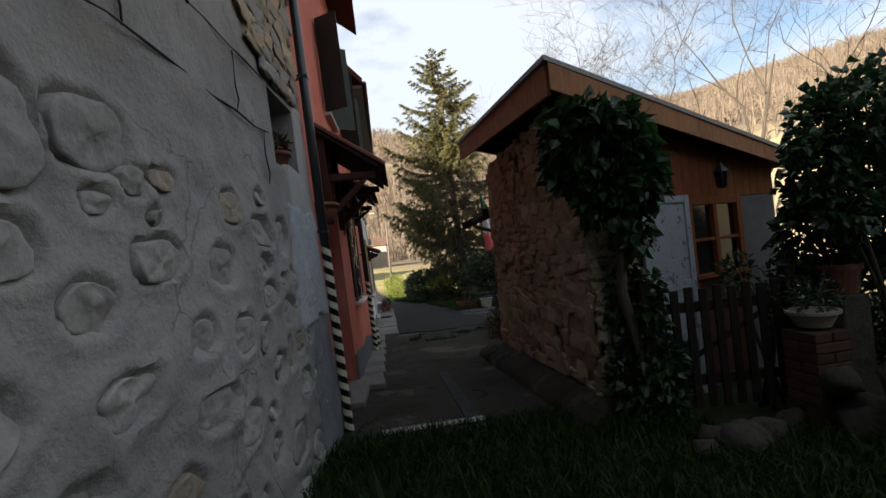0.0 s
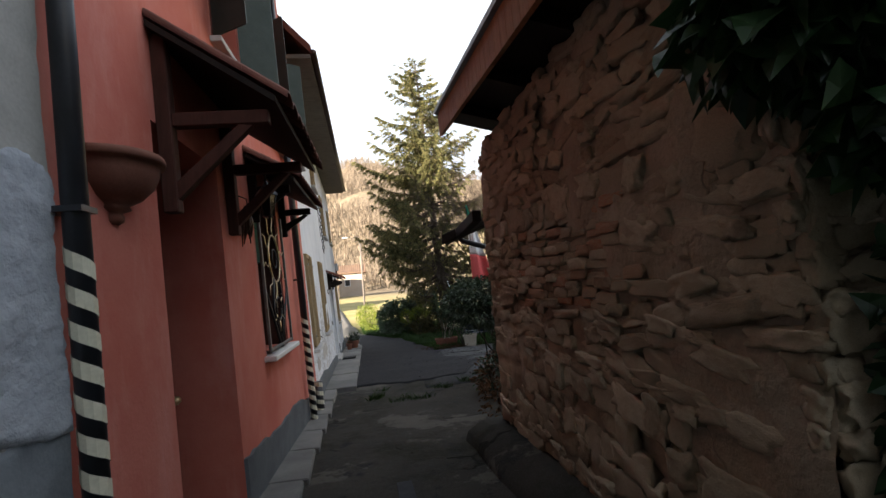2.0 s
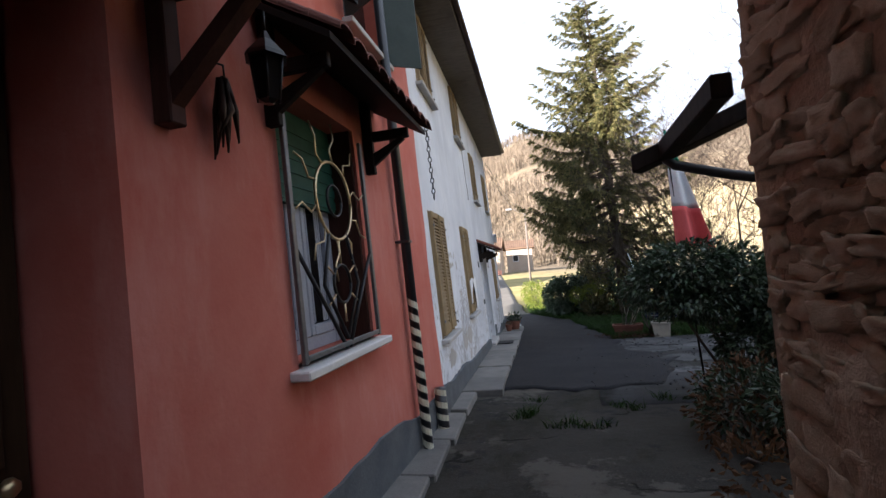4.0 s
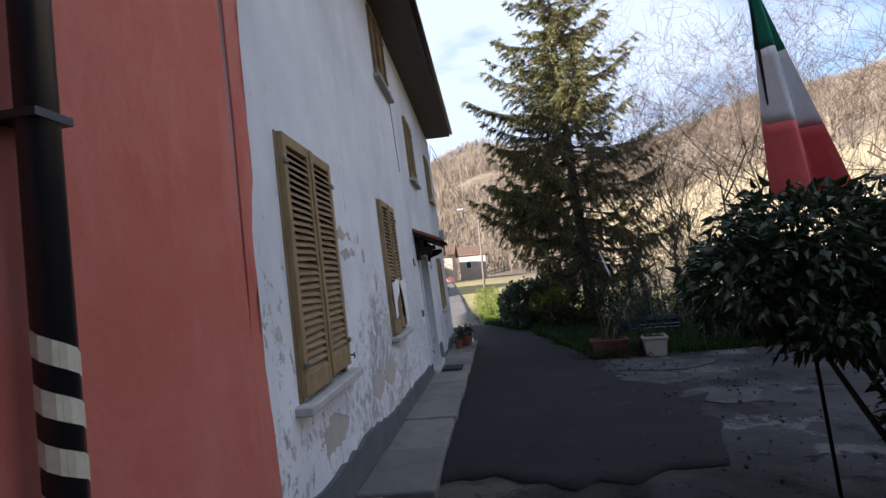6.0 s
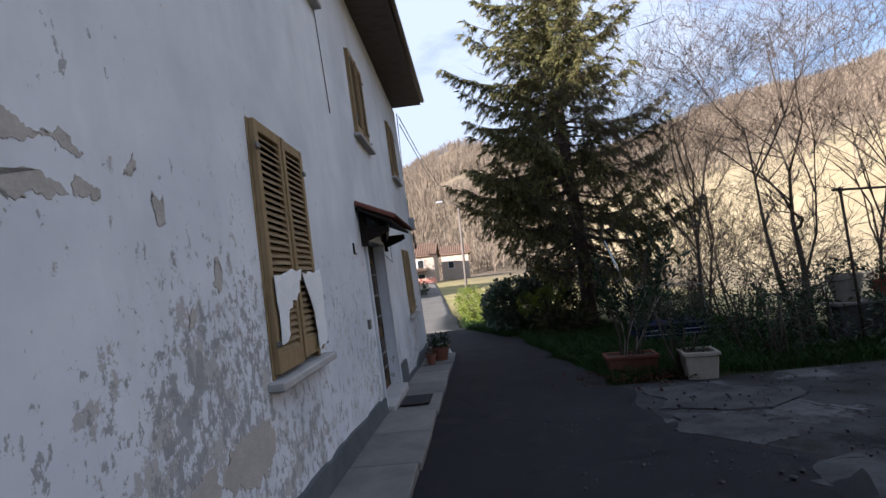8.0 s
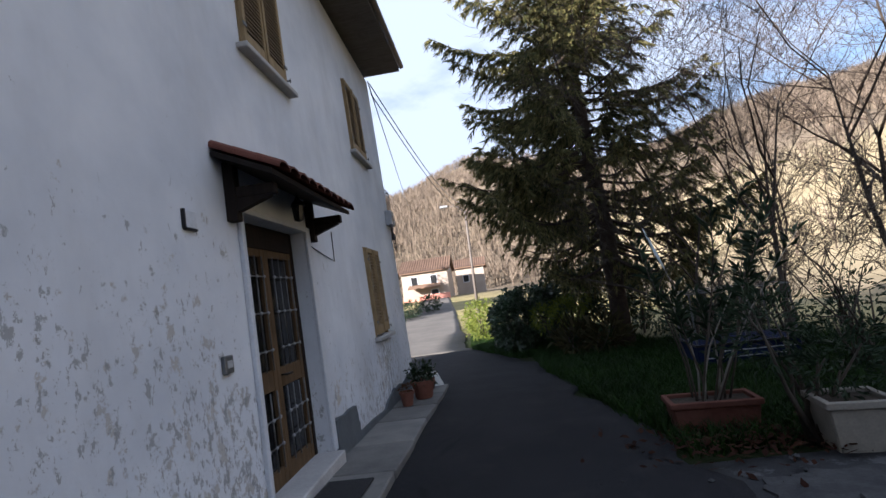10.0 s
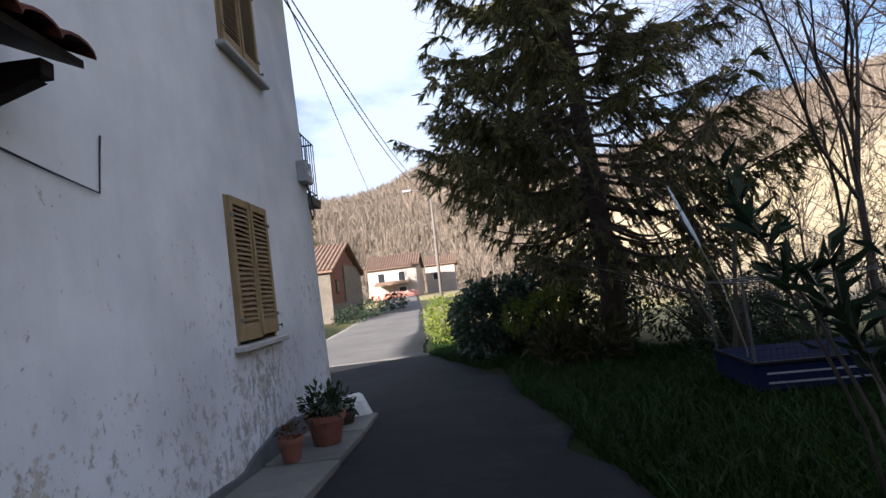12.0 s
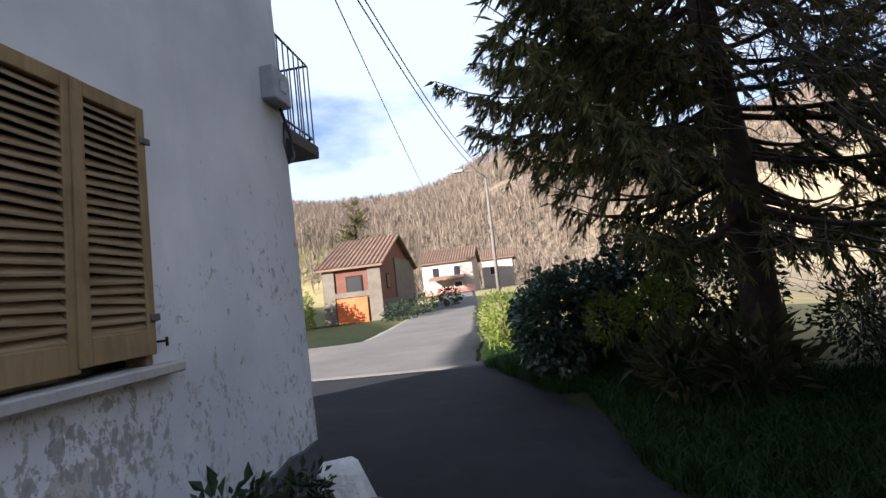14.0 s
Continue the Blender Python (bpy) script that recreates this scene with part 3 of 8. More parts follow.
# Starts at the houses' shadow edge, so the lit stretch is painted pale.
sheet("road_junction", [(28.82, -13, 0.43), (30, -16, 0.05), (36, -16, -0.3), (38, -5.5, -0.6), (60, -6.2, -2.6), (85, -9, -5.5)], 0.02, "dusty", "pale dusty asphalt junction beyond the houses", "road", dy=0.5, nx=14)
# ---- house walls ----
ST = Face((-1.15, -3.0), (-0.5, 4.45), 0.03)
PK = Face((-0.5, 4.45), (-0.34, 10.0), 0.03)
WH = Face((-0.34, 10.0), (-0.52, 22.9), 0.045, 0.055)


def wall_panel(name, F, a0, a1, v0, v1, holes, material, label, deep=0.28, thick=0.45, cell=0.0, relief=0.0, dents=None, more_u=(), more_v=()):
    """A wall with openings through its face and reveals; holes are (a0, a1, v0, v1)."""
    us = sorted({a0, a1, *[u for u in more_u if a0 < u < a1], *[h[0] for h in holes], *[h[1] for h in holes]})
    vs = sorted({v0, v1, *[v for v in more_v if v0 < v < v1], *[h[2] for h in holes], *[h[3] for h in holes]})
    if cell:
        us = sorted(set(us) | {a0 + (a1 - a0) * i / int((a1 - a0) / cell) for i in range(int((a1 - a0) / cell))})
        vs = sorted(set(vs) | {v0 + (v1 - v0) * i / int((v1 - v0) / cell) for i in range(int((v1 - v0) / cell))})
    V, Fc, seen = [], [], {}

    def vert(a, n, v):
        key = (round(a, 4), round(n, 4), round(v, 4))
        if key not in seen:
            seen[key] = len(V)
            b = relief * noise.fractal(Vector((a * 1.3, v * 1.3, a1)), 0.8, 2.0, 4) if n == 0 and relief and not any(h[0] - 0.02 <= a <= h[1] + 0.02 and h[2] - 0.02 <= v <= h[3] + 0.02 for h in holes) else 0
            if n == 0 and dents:
                b += dents(a, v)
            V.append(F.p(a, n + b, v))
        return seen[key]

    for i in range(len(us) - 1):
        for j in range(len(vs) - 1):
            ca, cv = (us[i] + us[i + 1]) / 2, (vs[j] + vs[j + 1]) / 2
            if any(h[0] < ca < h[1] and h[2] < cv < h[3] for h in holes):
                continue
            Fc.append([vert(us[i], 0, vs[j]), vert(us[i + 1], 0, vs[j]), vert(us[i + 1], 0, vs[j + 1]), vert(us[i], 0, vs[j + 1])])
    for h in holes:
        c = [(h[0], h[2]), (h[1], h[2]), (h[1], h[3]), (h[0], h[3])]
        for k in range(4):
            (p, q), (r, s) = c[k], c[(k + 1) % 4]
            Fc.append([vert(p, 0, q), vert(r, 0, s), vert(r, -deep, s), vert(p, -deep, q)])
        Fc.append([vert(*x) for x in ((h[0], -deep, h[2]), (h[1], -deep, h[2]), (h[1], -deep, h[3]), (h[0], -deep, h[3]))])
    b = [vert(a, -thick, v) for a, v in ((a0, v0), (a0, v1), (a1, v1), (a1, v0))]
    f = [vert(a, 0, v) for a, v in ((a0, v0), (a0, v1), (a1, v1), (a1, v0))]
    Fc.append(b)
    for k in range(4):
        Fc.append([f[k], b[k], b[(k + 1) % 4], f[(k + 1) % 4]])
    ob = raw(name, V, Fc, material)
    return tagged(ob, label, "wall", kind="structure")


WINDOWS = dict(w1=(0.95, 1.88, 0.68, 2.29), w2=(3.72, 4.62, 0.68, 2.31), w3=(10.42, 11.26, 0.47, 1.80), u1=(1.30, 2.25, 4.12, 5.35), u2=(4.72, 5.66, 4.30, 5.42), u3=(7.22, 8.12, 3.27, 4.55), u4=(10.66, 11.56, 3.38, 4.62))
DOOR = (6.88, 8.10, -0.34, 1.74)
wall_white = wall_panel("wall_white", WH, 0.47, 13.0, -1.6, 5.62, [*WINDOWS.values(), DOOR], "white", "whitewashed house wall with peeling flaking plaster", 0.24)
PDOOR, PWIN = (1.10, 2.14, -0.1, 2.62), (3.12, 4.2, 1.06, 2.62)
UP1, UP2 = (2.35, 3.15, 3.75, 5.05), (4.3, 5.2, 3.55, 4.95)
wall_pink = wall_panel("wall_pink", PK, 0.2, 6.02, -1.2, 6.7, [PDOOR, PWIN, UP1, UP2], "pink", "coral pink plastered house wall", 0.5, 0.6)
# the stones bedded in the grey wall: along, up, half width, half height, turn, seed
rnd = random.Random(11)
BEDDED = []
for a, v, w, h in ((4.46, 2.10, 0.12, 0.16), (4.82, 2.16, 0.19, 0.12), (4.79, 1.94, 0.05, 0.036), (5.00, 2.04, 0.08, 0.048), (5.19, 2.07, 0.08, 0.042), (5.11, 1.75, 0.16, 0.078),
                   (4.71, 1.62, 0.11, 0.075), (4.42, 1.78, 0.11, 0.08), (5.34, 1.42, 0.11, 0.072), (4.83, 1.31, 0.15, 0.084), (5.37, 1.10, 0.18, 0.08), (4.32, 1.38, 0.12, 0.085),
                   (5.74, 1.36, 0.14, 0.085), (5.62, 1.72, 0.11, 0.10), (5.80, 2.02, 0.11, 0.085), (4.55, 1.10, 0.15, 0.06), (6.24, 1.91, 0.16, 0.086), (6.61, 1.90, 0.10, 0.105),
                   (6.21, 1.71, 0.13, 0.052), (6.56, 1.39, 0.11, 0.08), (6.78, 1.43, 0.07, 0.068), (6.08, 1.30, 0.10, 0.085), (6.47, 1.11, 0.07, 0.085), (7.10, 0.78, 0.17, 0.09),
                   (6.24, 1.52, 0.11, 0.067), (7.16, 1.06, 0.12, 0.08), (6.26, 1.08, 0.08, 0.07), (5.02, 0.86, 0.17, 0.10), (5.70, 0.92, 0.15, 0.09), (6.75, 0.86, 0.12, 0.08)):
    BEDDED.append((a, v, w * 1.1, h * 1.12, rnd.uniform(-0.22, 0.22), rnd.uniform(0, 90)))
for trial in range(5000):
    a, v = rnd.uniform(1.2, 7.25), rnd.uniform(0.15, 2.25)
    r = (0.16, 0.13, 0.10, 0.075, 0.05)[trial // 1000] * rnd.uniform(0.85, 1.15)
    w, h = r * rnd.uniform(1.0, 1.4), r * rnd.uniform(0.7, 0.95)
    if trial % 1000 > 160 or a > 4.2 and r > 0.085 and v > 0.95 or a + w > 6.8 and v + h > 1.25 or any(abs(a - p[0]) < (w + p[2]) * 1.25 and abs(v - p[1]) < (h + p[3]) * 1.25 for p in BEDDED):
        continue
    BEDDED.append((a, v, w, h, rnd.uniform(-0.25, 0.25), rnd.uniform(0, 90)))


def stone_reach(ang, seed):
    """Uneven, squarish outline of a bedded stone: reach at an angle, about 1."""
    c, s = abs(math.cos(ang)), abs(math.sin(ang))
    return (c ** 2.5 + s ** 2.5) ** (-1 / 2.5) * (0.92 + 0.20 * noise.noise(Vector((math.cos(ang) * 1.5, math.sin(ang) * 1.5, seed))) + 0.10 * noise.noise(Vector((math.cos(ang) * 4, math.sin(ang) * 4, seed))))


BINS = {}
for st in BEDDED:
    for i in range(int((st[0] - 0.45) / 0.4), int((st[0] + 0.45) / 0.4) + 1):
        for j in range(int((st[1] - 0.45) / 0.4), int((st[1] + 0.45) / 0.4) + 1):
            BINS.setdefault((i, j), []).append(st)


def pocket(a, v):
    """Depth of the cement's face at a place: a pocket for each stone, with a soft swollen lip."""
    d = 0.0
    for p, q, w, h, turn, seed in BINS.get((int(a / 0.4), int(v / 0.4)), ()):
        x, y = (a - p) / w, (v - q) / h
        x, y = x * math.cos(turn) + y * math.sin(turn), -x * math.sin(turn) + y * math.cos(turn)
        k = math.hypot(x, y) / stone_reach(math.atan2(y, x), seed)
        g = max(w, h)
        d -= 0.034 * (1 - step(1.0 - 0.012 / g, 1.0 + 0.022 / g, k))
        d += 0.011 * math.exp(-((k - 1.0) * g / 0.05 - 0.9) ** 2)
    return d


NICHE = (6.74, 7.36, 2.44, 3.0)
fine_u = [1.0 + 0.026 * i for i in range(250)] + [-2.0 + 0.25 * i for i in range(12)]
fine_v = [0.02 + 0.026 * i for i in range(114)] + [3.1 + 0.12 * i for i in range(29)]
wall_stone = wall_panel("wall_stone", ST, -2.0, 7.70, -0.8, 6.6, [NICHE], "mortar", "grey cement wall with embedded field stones", 0.35, 0.6, 0.0, 0.03, pocket, fine_u, fine_v)
wall_stone.data.shade_smooth()
wall_stone.data.set_sharp_from_angle(angle=math.radians(60))

# patches laid over the near walls
def patch(name, F, outline, n0, n1, material, parent, label="", wob=0.03, dens=5):
    """A coat of render with an uneven outline, standing proud of its wall."""
    rnd = random.Random(len(outline) * 7 + int(n1 * 1e4))
    pts = []
    for i, (a, v) in enumerate(outline):
        b, w = outline[(i + 1) % len(outline)]
        for k in range(dens):
            t = k / dens
            pa, pv = a + (b - a) * t, v + (w - v) * t
            swing = 0.035 if dens > 12 else 0.0
            pts.append((pa + (rnd.uniform(-wob, wob) if k else 0) + swing * noise.fractal(Vector((pa * 14, pv * 14, 1)), 0.7, 2.0, 4), pv + (rnd.uniform(-wob, wob) if k else 0) + swing * noise.fractal(Vector((pa * 14, pv * 14, 6)), 0.7, 2.0, 4)))
    bm = bmesh.new()
    lo = [bm.verts.new(F.p(a, n0, v)) for a, v in pts]
    ca, cv = sum(p[0] for p in pts) / len(pts), sum(p[1] for p in pts) / len(pts)
    hi = [bm.verts.new(F.p(a + (ca - a) * 0.015, n1, v + (cv - v) * 0.015)) for a, v in pts]
    for i in range(len(pts)):
        j = (i + 1) % len(pts)
        bm.faces.new((lo[i], lo[j], hi[j], hi[i]))
    bm.faces.new(hi)
    bmesh.ops.triangulate(bm, faces=bm.faces[:])
    return part(name, bm, material, parent, label)



def coat(name, a0, a1, v0, v1, proud, grain, material, label, open_sides, cell=0.022, rag=0.05):
    """Render trowelled on the stone wall: it follows the wall, with torn edges that die into it."""
    nu, nv = int((a1 - a0) / cell), int((v1 - v0) / cell)
    V = []
    for j in range(nv + 1):
        for i in range(nu + 1):
            a, v = a0 + (a1 - a0) * i / nu, v0 + (v1 - v0) * j / nv
            d = min(9.0 if "l" in open_sides else a - a0, 9.0 if "r" in open_sides else a1 - a, 9.0 if "b" in open_sides else v - v0, 9.0 if "t" in open_sides else v1 - v)
            d -= rag * (0.8 + 1.3 * noise.fractal(Vector((a * 3.5, v * 3.5, proud * 90)), 0.8, 2.0, 3))
            n = 0.03 * noise.fractal(Vector((a * 1.3, v * 1.3, 7.70)), 0.8, 2.0, 4) + (proud + 0.03) * step(-0.012, 0.018, d) - 0.03
            V.append(ST.p(a, n + grain * noise.noise(Vector((a * 30, v * 30, 3))), v))
    Fc = [(j * (nu + 1) + i, j * (nu + 1) + i + 1, (j + 1) * (nu + 1) + i + 1, (j + 1) * (nu + 1) + i) for j in range(nv) for i in range(nu)]
    return raw(name, V, Fc, material, wall_stone, label, True)


coat("smooth_render", 7.37, 7.70, 2.06, 3.10, 0.016, 0.002, "render", "smooth grey render band", "rb", 0.022, 0.015)
coat("smooth_render", 6.90, 7.70, 2.02, 2.46, 0.015, 0.002, "render", "smooth grey render band", "rtb", 0.022, 0.03)
coat("roughcast", 6.78, 7.70, 1.18, 2.20, 0.022, 0.011, "roughcast", "pale rough cast panel", "r")
coat("base_render", 6.98, 7.70, -0.20, 1.34, 0.010, 0.004, "slategrey", "blue grey cement base", "rb")
patch("plinth", PK, [(0.22, -0.4), (1.1, -0.4), (1.1, 0.32), (0.8, 0.25), (0.22, 0.4)], 0.0, 0.02, "darkplinth", wall_pink, "blue grey cement plinth", 0.015)
patch("plinth", PK, [(2.14, -0.5), (6.0, -0.6), (6.0, 0.22), (5.2, 0.2), (4.3, 0.34), (3.2, 0.36), (2.5, 0.42), (2.14, 0.45)], 0.0, 0.02, "darkplinth", wall_pink, "blue grey cement plinth", 0.02)
patch("plinth", WH, [(0.5, -0.7), (6.9, -0.9), (6.9, -0.22), (5.2, -0.1), (4.0, -0.06), (3.0, 0.0), (2.4, 0.1), (1.4, 0.12), (0.5, 0.2)], 0.0, 0.03, "darkplinth", wall_white, "blue grey cement plinth", 0.02, 8)
patch("plinth", WH, [(8.22, -1.0), (12.98, -1.2), (12.98, -0.42), (11.6, -0.42), (11.0, -0.36), (10.2, -0.5), (9.0, -0.42), (8.92, -0.12), (8.22, -0.1)], 0.0, 0.03, "darkplinth", wall_white, "blue grey cement plinth", 0.02, 6)
patch("torn_plaster", WH, [(0.45, -0.3), (0.62, -0.3), (0.60, 0.6), (0.53, 1.2), (0.62, 1.9), (0.58, 2.6), (0.66, 3.4), (0.55, 4.2), (0.64, 5.4), (0.45, 5.4)], 0.0, 0.012, "pink", wall_white, "ragged torn edge of the pink plaster", 0.025, 7)
rnd = random.Random(3)
for v0, slope in ((2.93, 0.012), (2.50, 0.02), (3.35, 0.0)):
    pts = [ST.p(1.0 + 0.28 * i, 0.012 + 0.02 * noise.noise(Vector((i * 0.9, v0, 0))), v0 + slope * i * 0.28 + 0.025 * rnd.uniform(-1, 1)) for i in range(21)]
    tube("crack", pts, [0.004 + 0.005 * rnd.random() for _ in pts], "iron", wall_stone, "long dark crack in the render", 5)

for a, v0, v1 in ((2.0, 2.56, 2.93), (2.7, 2.95, 3.34), (3.3, 2.58, 2.95), (4.1, 2.2, 2.56), (4.3, 2.97, 3.34), (5.0, 2.6, 2.96), (5.6, 2.98, 3.36), (6.1, 2.62, 2.98), (6.5, 2.25, 2.6)):
    pts = [ST.p(a + 0.03 * rnd.uniform(-1, 1), 0.012 + 0.02 * noise.noise(Vector((a, i, 0))), v0 + (v1 - v0) * i / 5) for i in range(6)]
    tube("crack", pts, [0.003 + 0.003 * rnd.random() for _ in pts], "iron", wall_stone, "short upright joint scored in the render", 5)
rf = random.Random(19)
for i, (a, v, w, h) in enumerate(((2.10, 1.74, 0.16, 0.05), (2.34, 1.75, 0.10, 0.03), (2.20, 1.58, 0.14, 0.05), (2.42, 1.60, 0.07, 0.03), (2.66, 1.72, 0.04, 0.05), (2.80, 1.60, 0.05, 0.07), (3.22, 1.32, 0.035, 0.09), (2.98, 1.12, 0.035, 0.06),
                                  (2.85, 0.36, 0.32, 0.13), (3.42, 0.36, 0.36, 0.15), (1.5, 0.36, 0.30, 0.13))):
    outline = [(a + w * math.cos(q * math.pi / 4) * rf.uniform(0.5, 1.3), v + h * math.sin(q * math.pi / 4) * rf.uniform(0.5, 1.3)) for q in range(8)]
    patch("bare_plaster", WH, outline, 0.0, 0.0022 + 0.0001 * i, "bareplaster", wall_white, "beige plaster where the whitewash has flaked off", 0.004, 16)

# the houses' bodies behind their fronts, with roofs
def block(name, pts, z0, z1, material, label):
    bm = hexa(bmesh.new(), [(x, y, z0) for x, y in pts] + [(x, y, z1) for x, y in pts])
    return tagged(part(name, bm, material), label, "wall", kind="structure")


end_white = block("wall_end", [(-7.1, 22.2), (-0.98, 22.2), (-0.86, 23.0), (-7.1, 23.0)], -1.6, 5.5, "white", "whitewashed end wall of the house")
# Unseen plain walls, added so that no sun gets through behind the fronts.
block("wall_back", [(-7.1, -5), (-6.7, -5), (-6.7, 22.2), (-7.1, 22.2)], -1.6, 5.5, "white", "plain back wall of the row of houses")
block("wall_party", [(-6.7, 10.1), (-0.95, 10.1), (-0.95, 10.4), (-6.7, 10.4)], -1.6, 6.7, "pink", "plain party wall between the houses")
block("wall_side", [(-7.1, -5.3), (-1.9, -5.3), (-1.9, -5.0), (-7.1, -5.0)], -1.6, 6.6, "mortar", "plain side wall of the stone house")


# Unseen walls, added to cut the sky light on the first yard.
block("wall_behind", [(-1.9, -5.3), (9.0, -5.3), (9.0, -5.0), (-1.9, -5.0)], -0.5, 6.0, "mortar", "plain house wall that closes the first yard")
block("wall_garden", [(8.7, -5.0), (9.0, -5.0), (9.0, 3.0), (8.7, 3.0)], -0.5, 4.0, "mortar", "plain garden wall that closes the first yard")


def roof(name, y0, y1, x0, x1, ridge_x, z_eave0, z_eave1, z_ridge, material, label, under):
    root = thing(name, (x1, y0, z_eave0), label, "roof", kind="structure")
    for side, xe, nm in ((1, x1, "roof_slope"), (-1, x0, "roof_slope")):
        bm = bmesh.new()
        hexa(bm, [(xe, y0, z_eave0), (xe, y1, z_eave1), (ridge_x, y1, z_ridge), (ridge_x, y0, z_ridge), (xe, y0, z_eave0 + 0.14), (xe, y1, z_eave1 + 0.14), (ridge_x, y1, z_ridge + 0.14), (ridge_x, y0, z_ridge + 0.14)])
        part(nm, bm, material, root)
    for yy in (y0 + 0.35, y1 - 0.35):
        bm = bmesh.new()
        ze = z_eave0 + (z_eave1 - z_eave0) * (yy - y0) / (y1 - y0)
        k = 0.45 / (x1 - ridge_x) * (z_ridge - ze)
        a = [(x1 - 0.45, ze + k - 0.02), (ridge_x, z_ridge - 0.02), (x0 + 0.45, ze + k - 0.02)]
        vs = [[bm.verts.new((x, yy + d, z)) for x, z in a] for d in (-0.1, 0.1)]
        bm.faces.new(vs[0]), bm.faces.new(vs[1][::-1])
        for i in range(3):
            j = (i + 1) % 3
            bm.faces.new((vs[0][i], vs[0][j], vs[1][j], vs[1][i]))
        part("gable", bm, under, root)
    return root


# Ridge height and back edge are unseen, chosen for the shadow they cast.
white_roof = roof("roof_white", 10.5, 23.35, -7.5, -0.03, -3.8, 5.48, 5.82, 9.6, "tile", "brown tiled roof with a dark eave", "white")
bm = bmesh.new()
hexa(bm, [(-0.72, 10.5, 5.40), (-0.05, 10.5, 5.40), (-0.05, 23.3, 5.74), (-0.85, 23.3, 5.74), (-0.72, 10.5, 5.47), (-0.05, 10.5, 5.47), (-0.05, 23.3, 5.81), (-0.85, 23.3, 5.81)])
part("soffit", bm, "soffit", white_roof, "grey brown soffit boards")
tube("gutter", [(0.0, 10.5, 5.50), (0.0, 23.3, 5.84)], 0.055, "copper", white_roof, "dark brown half-round gutter")
# Unseen roof, set low to let more sky reach the hut wall.
roof("roof_pink", -5.4, 10.55, -7.5, -0.05, -3.8, 6.58, 6.58, 9.3, "tile", "brown tiled roof with a dark eave", "pink")

# ---- shuttered windows ----
def shutter_leaf(root, F, a0, a1, v0, v1, n0, hinge, worn=0, mat="shutter", smat="slatwood"):
    w, st = a1 - a0, 0.052
    top, bot = 0.075, 0.12
    leaf = part("shutter", boxes(F, (a0, a0 + st, n0, n0 + 0.04, v0, v1), (a1 - st, a1, n0, n0 + 0.04, v0, v1), (a0 + st, a1 - st, n0 + 0.002, n0 + 0.038, v1 - top, v1), (a0 + st, a1 - st, n0 + 0.002, n0 + 0.038, v0, v0 + bot), bevel=0.004), mat, root, "louvred wooden shutter leaf")
    n = max(6, int((v1 - v0 - top - bot) / 0.044))
    gap = (v1 - v0 - top - bot) / n
    rnd = random.Random(int(a0 * 100 + v0 * 10))
    for i in range(n):
        v = v0 + bot + gap * (i + 0.5)
        t = rnd.uniform(-0.006, 0.006)
        bm = hexa(bmesh.new(), [F.p(a0 + st, n0 - 0.004, v + 0.012 + t), F.p(a1 - st, n0 - 0.004, v + 0.012 - t), F.p(a1 - st, n0 + 0.034, v - 0.024 - t), F.p(a0 + st, n0 + 0.034, v - 0.024 + t),
                                F.p(a0 + st, n0 - 0.004, v + 0.024 + t), F.p(a1 - st, n0 - 0.004, v + 0.024 - t), F.p(a1 - st, n0 + 0.034, v - 0.012 - t), F.p(a0 + st, n0 + 0.034, v - 0.012 + t)])
        part("slat", bm, smat, leaf)
    for v in (v0 + 0.16, v1 - 0.2):
        part("hinge", boxes(F, (hinge - 0.03, hinge + 0.03, n0 + 0.04, n0 + 0.052, v, v + 0.035), bevel=0.003), "greyiron", leaf)
    return leaf


def window(name, F, hole, label, sill=True, proud=0.0):
    a0, a1, v0, v1 = hole
    root = thing(name, F.p((a0 + a1) / 2, 0, v0), label, "window", kind="structure")
    part("backing", boxes(F, (a0, a1, -0.16, -0.14, v0, v1)), "glass", root, "dark glass behind the shutters")
    part("window_frame", boxes(F, (a0 - 0.0, a0 + 0.045, -0.10, 0.012, v0, v1), (a1 - 0.045, a1, -0.10, 0.012, v0, v1), (a0 + 0.045, a1 - 0.045, -0.10, 0.010, v1 - 0.045, v1), bevel=0.004), "shutter", root, "ochre wooden frame")
    m = (a0 + a1) / 2
    shutter_leaf(root, F, a0 + 0.01, m - 0.004, v0 + 0.03, v1 - 0.01, 0.012 + proud, a0 + 0.02)
    shutter_leaf(root, F, m + 0.004, a1 - 0.01, v0 + 0.05, v1 - 0.01, 0.008 + proud, a1 - 0.02)
    part("cover_strip", boxes(F, (m - 0.022, m + 0.022, 0.05 + proud, 0.066 + proud, v0 + 0.05, v1 - 0.02), bevel=0.004), "shutter", root)
    if sill:
        part("window_sill", boxes(F, (a0 - 0.07, a1 + 0.12, -0.05, 0.10, v0 - 0.055, v0 - 0.002), bevel=0.008), "sill", root, "worn grey stone sill")
    part("stay", boxes(F, (a1 + 0.03, a1 + 0.042, 0.0, 0.06, v0 + 0.1, v0 + 0.112), (a1 + 0.03, a1 + 0.042, 0.06, 0.068, v0 + 0.08, v0 + 0.125)), "iron", root, "black iron shutter stay")
    return root


LAB = "closed ochre wooden louvred shutters with a stone sill"
window("window_1", WH, WINDOWS["w1"], LAB)
w2 = window("window_2", WH, WINDOWS["w2"], "broken ochre louvred shutters patched with white sheet")
window("window_3", WH, WINDOWS["w3"], LAB)
for i, k in enumerate(("u1", "u2", "u3", "u4")):
    window("window_%d" % (i + 4), WH, WINDOWS[k], "upper closed ochre louvred shutters with sill")
a0, a1, v0, v1 = WINDOWS["w2"]
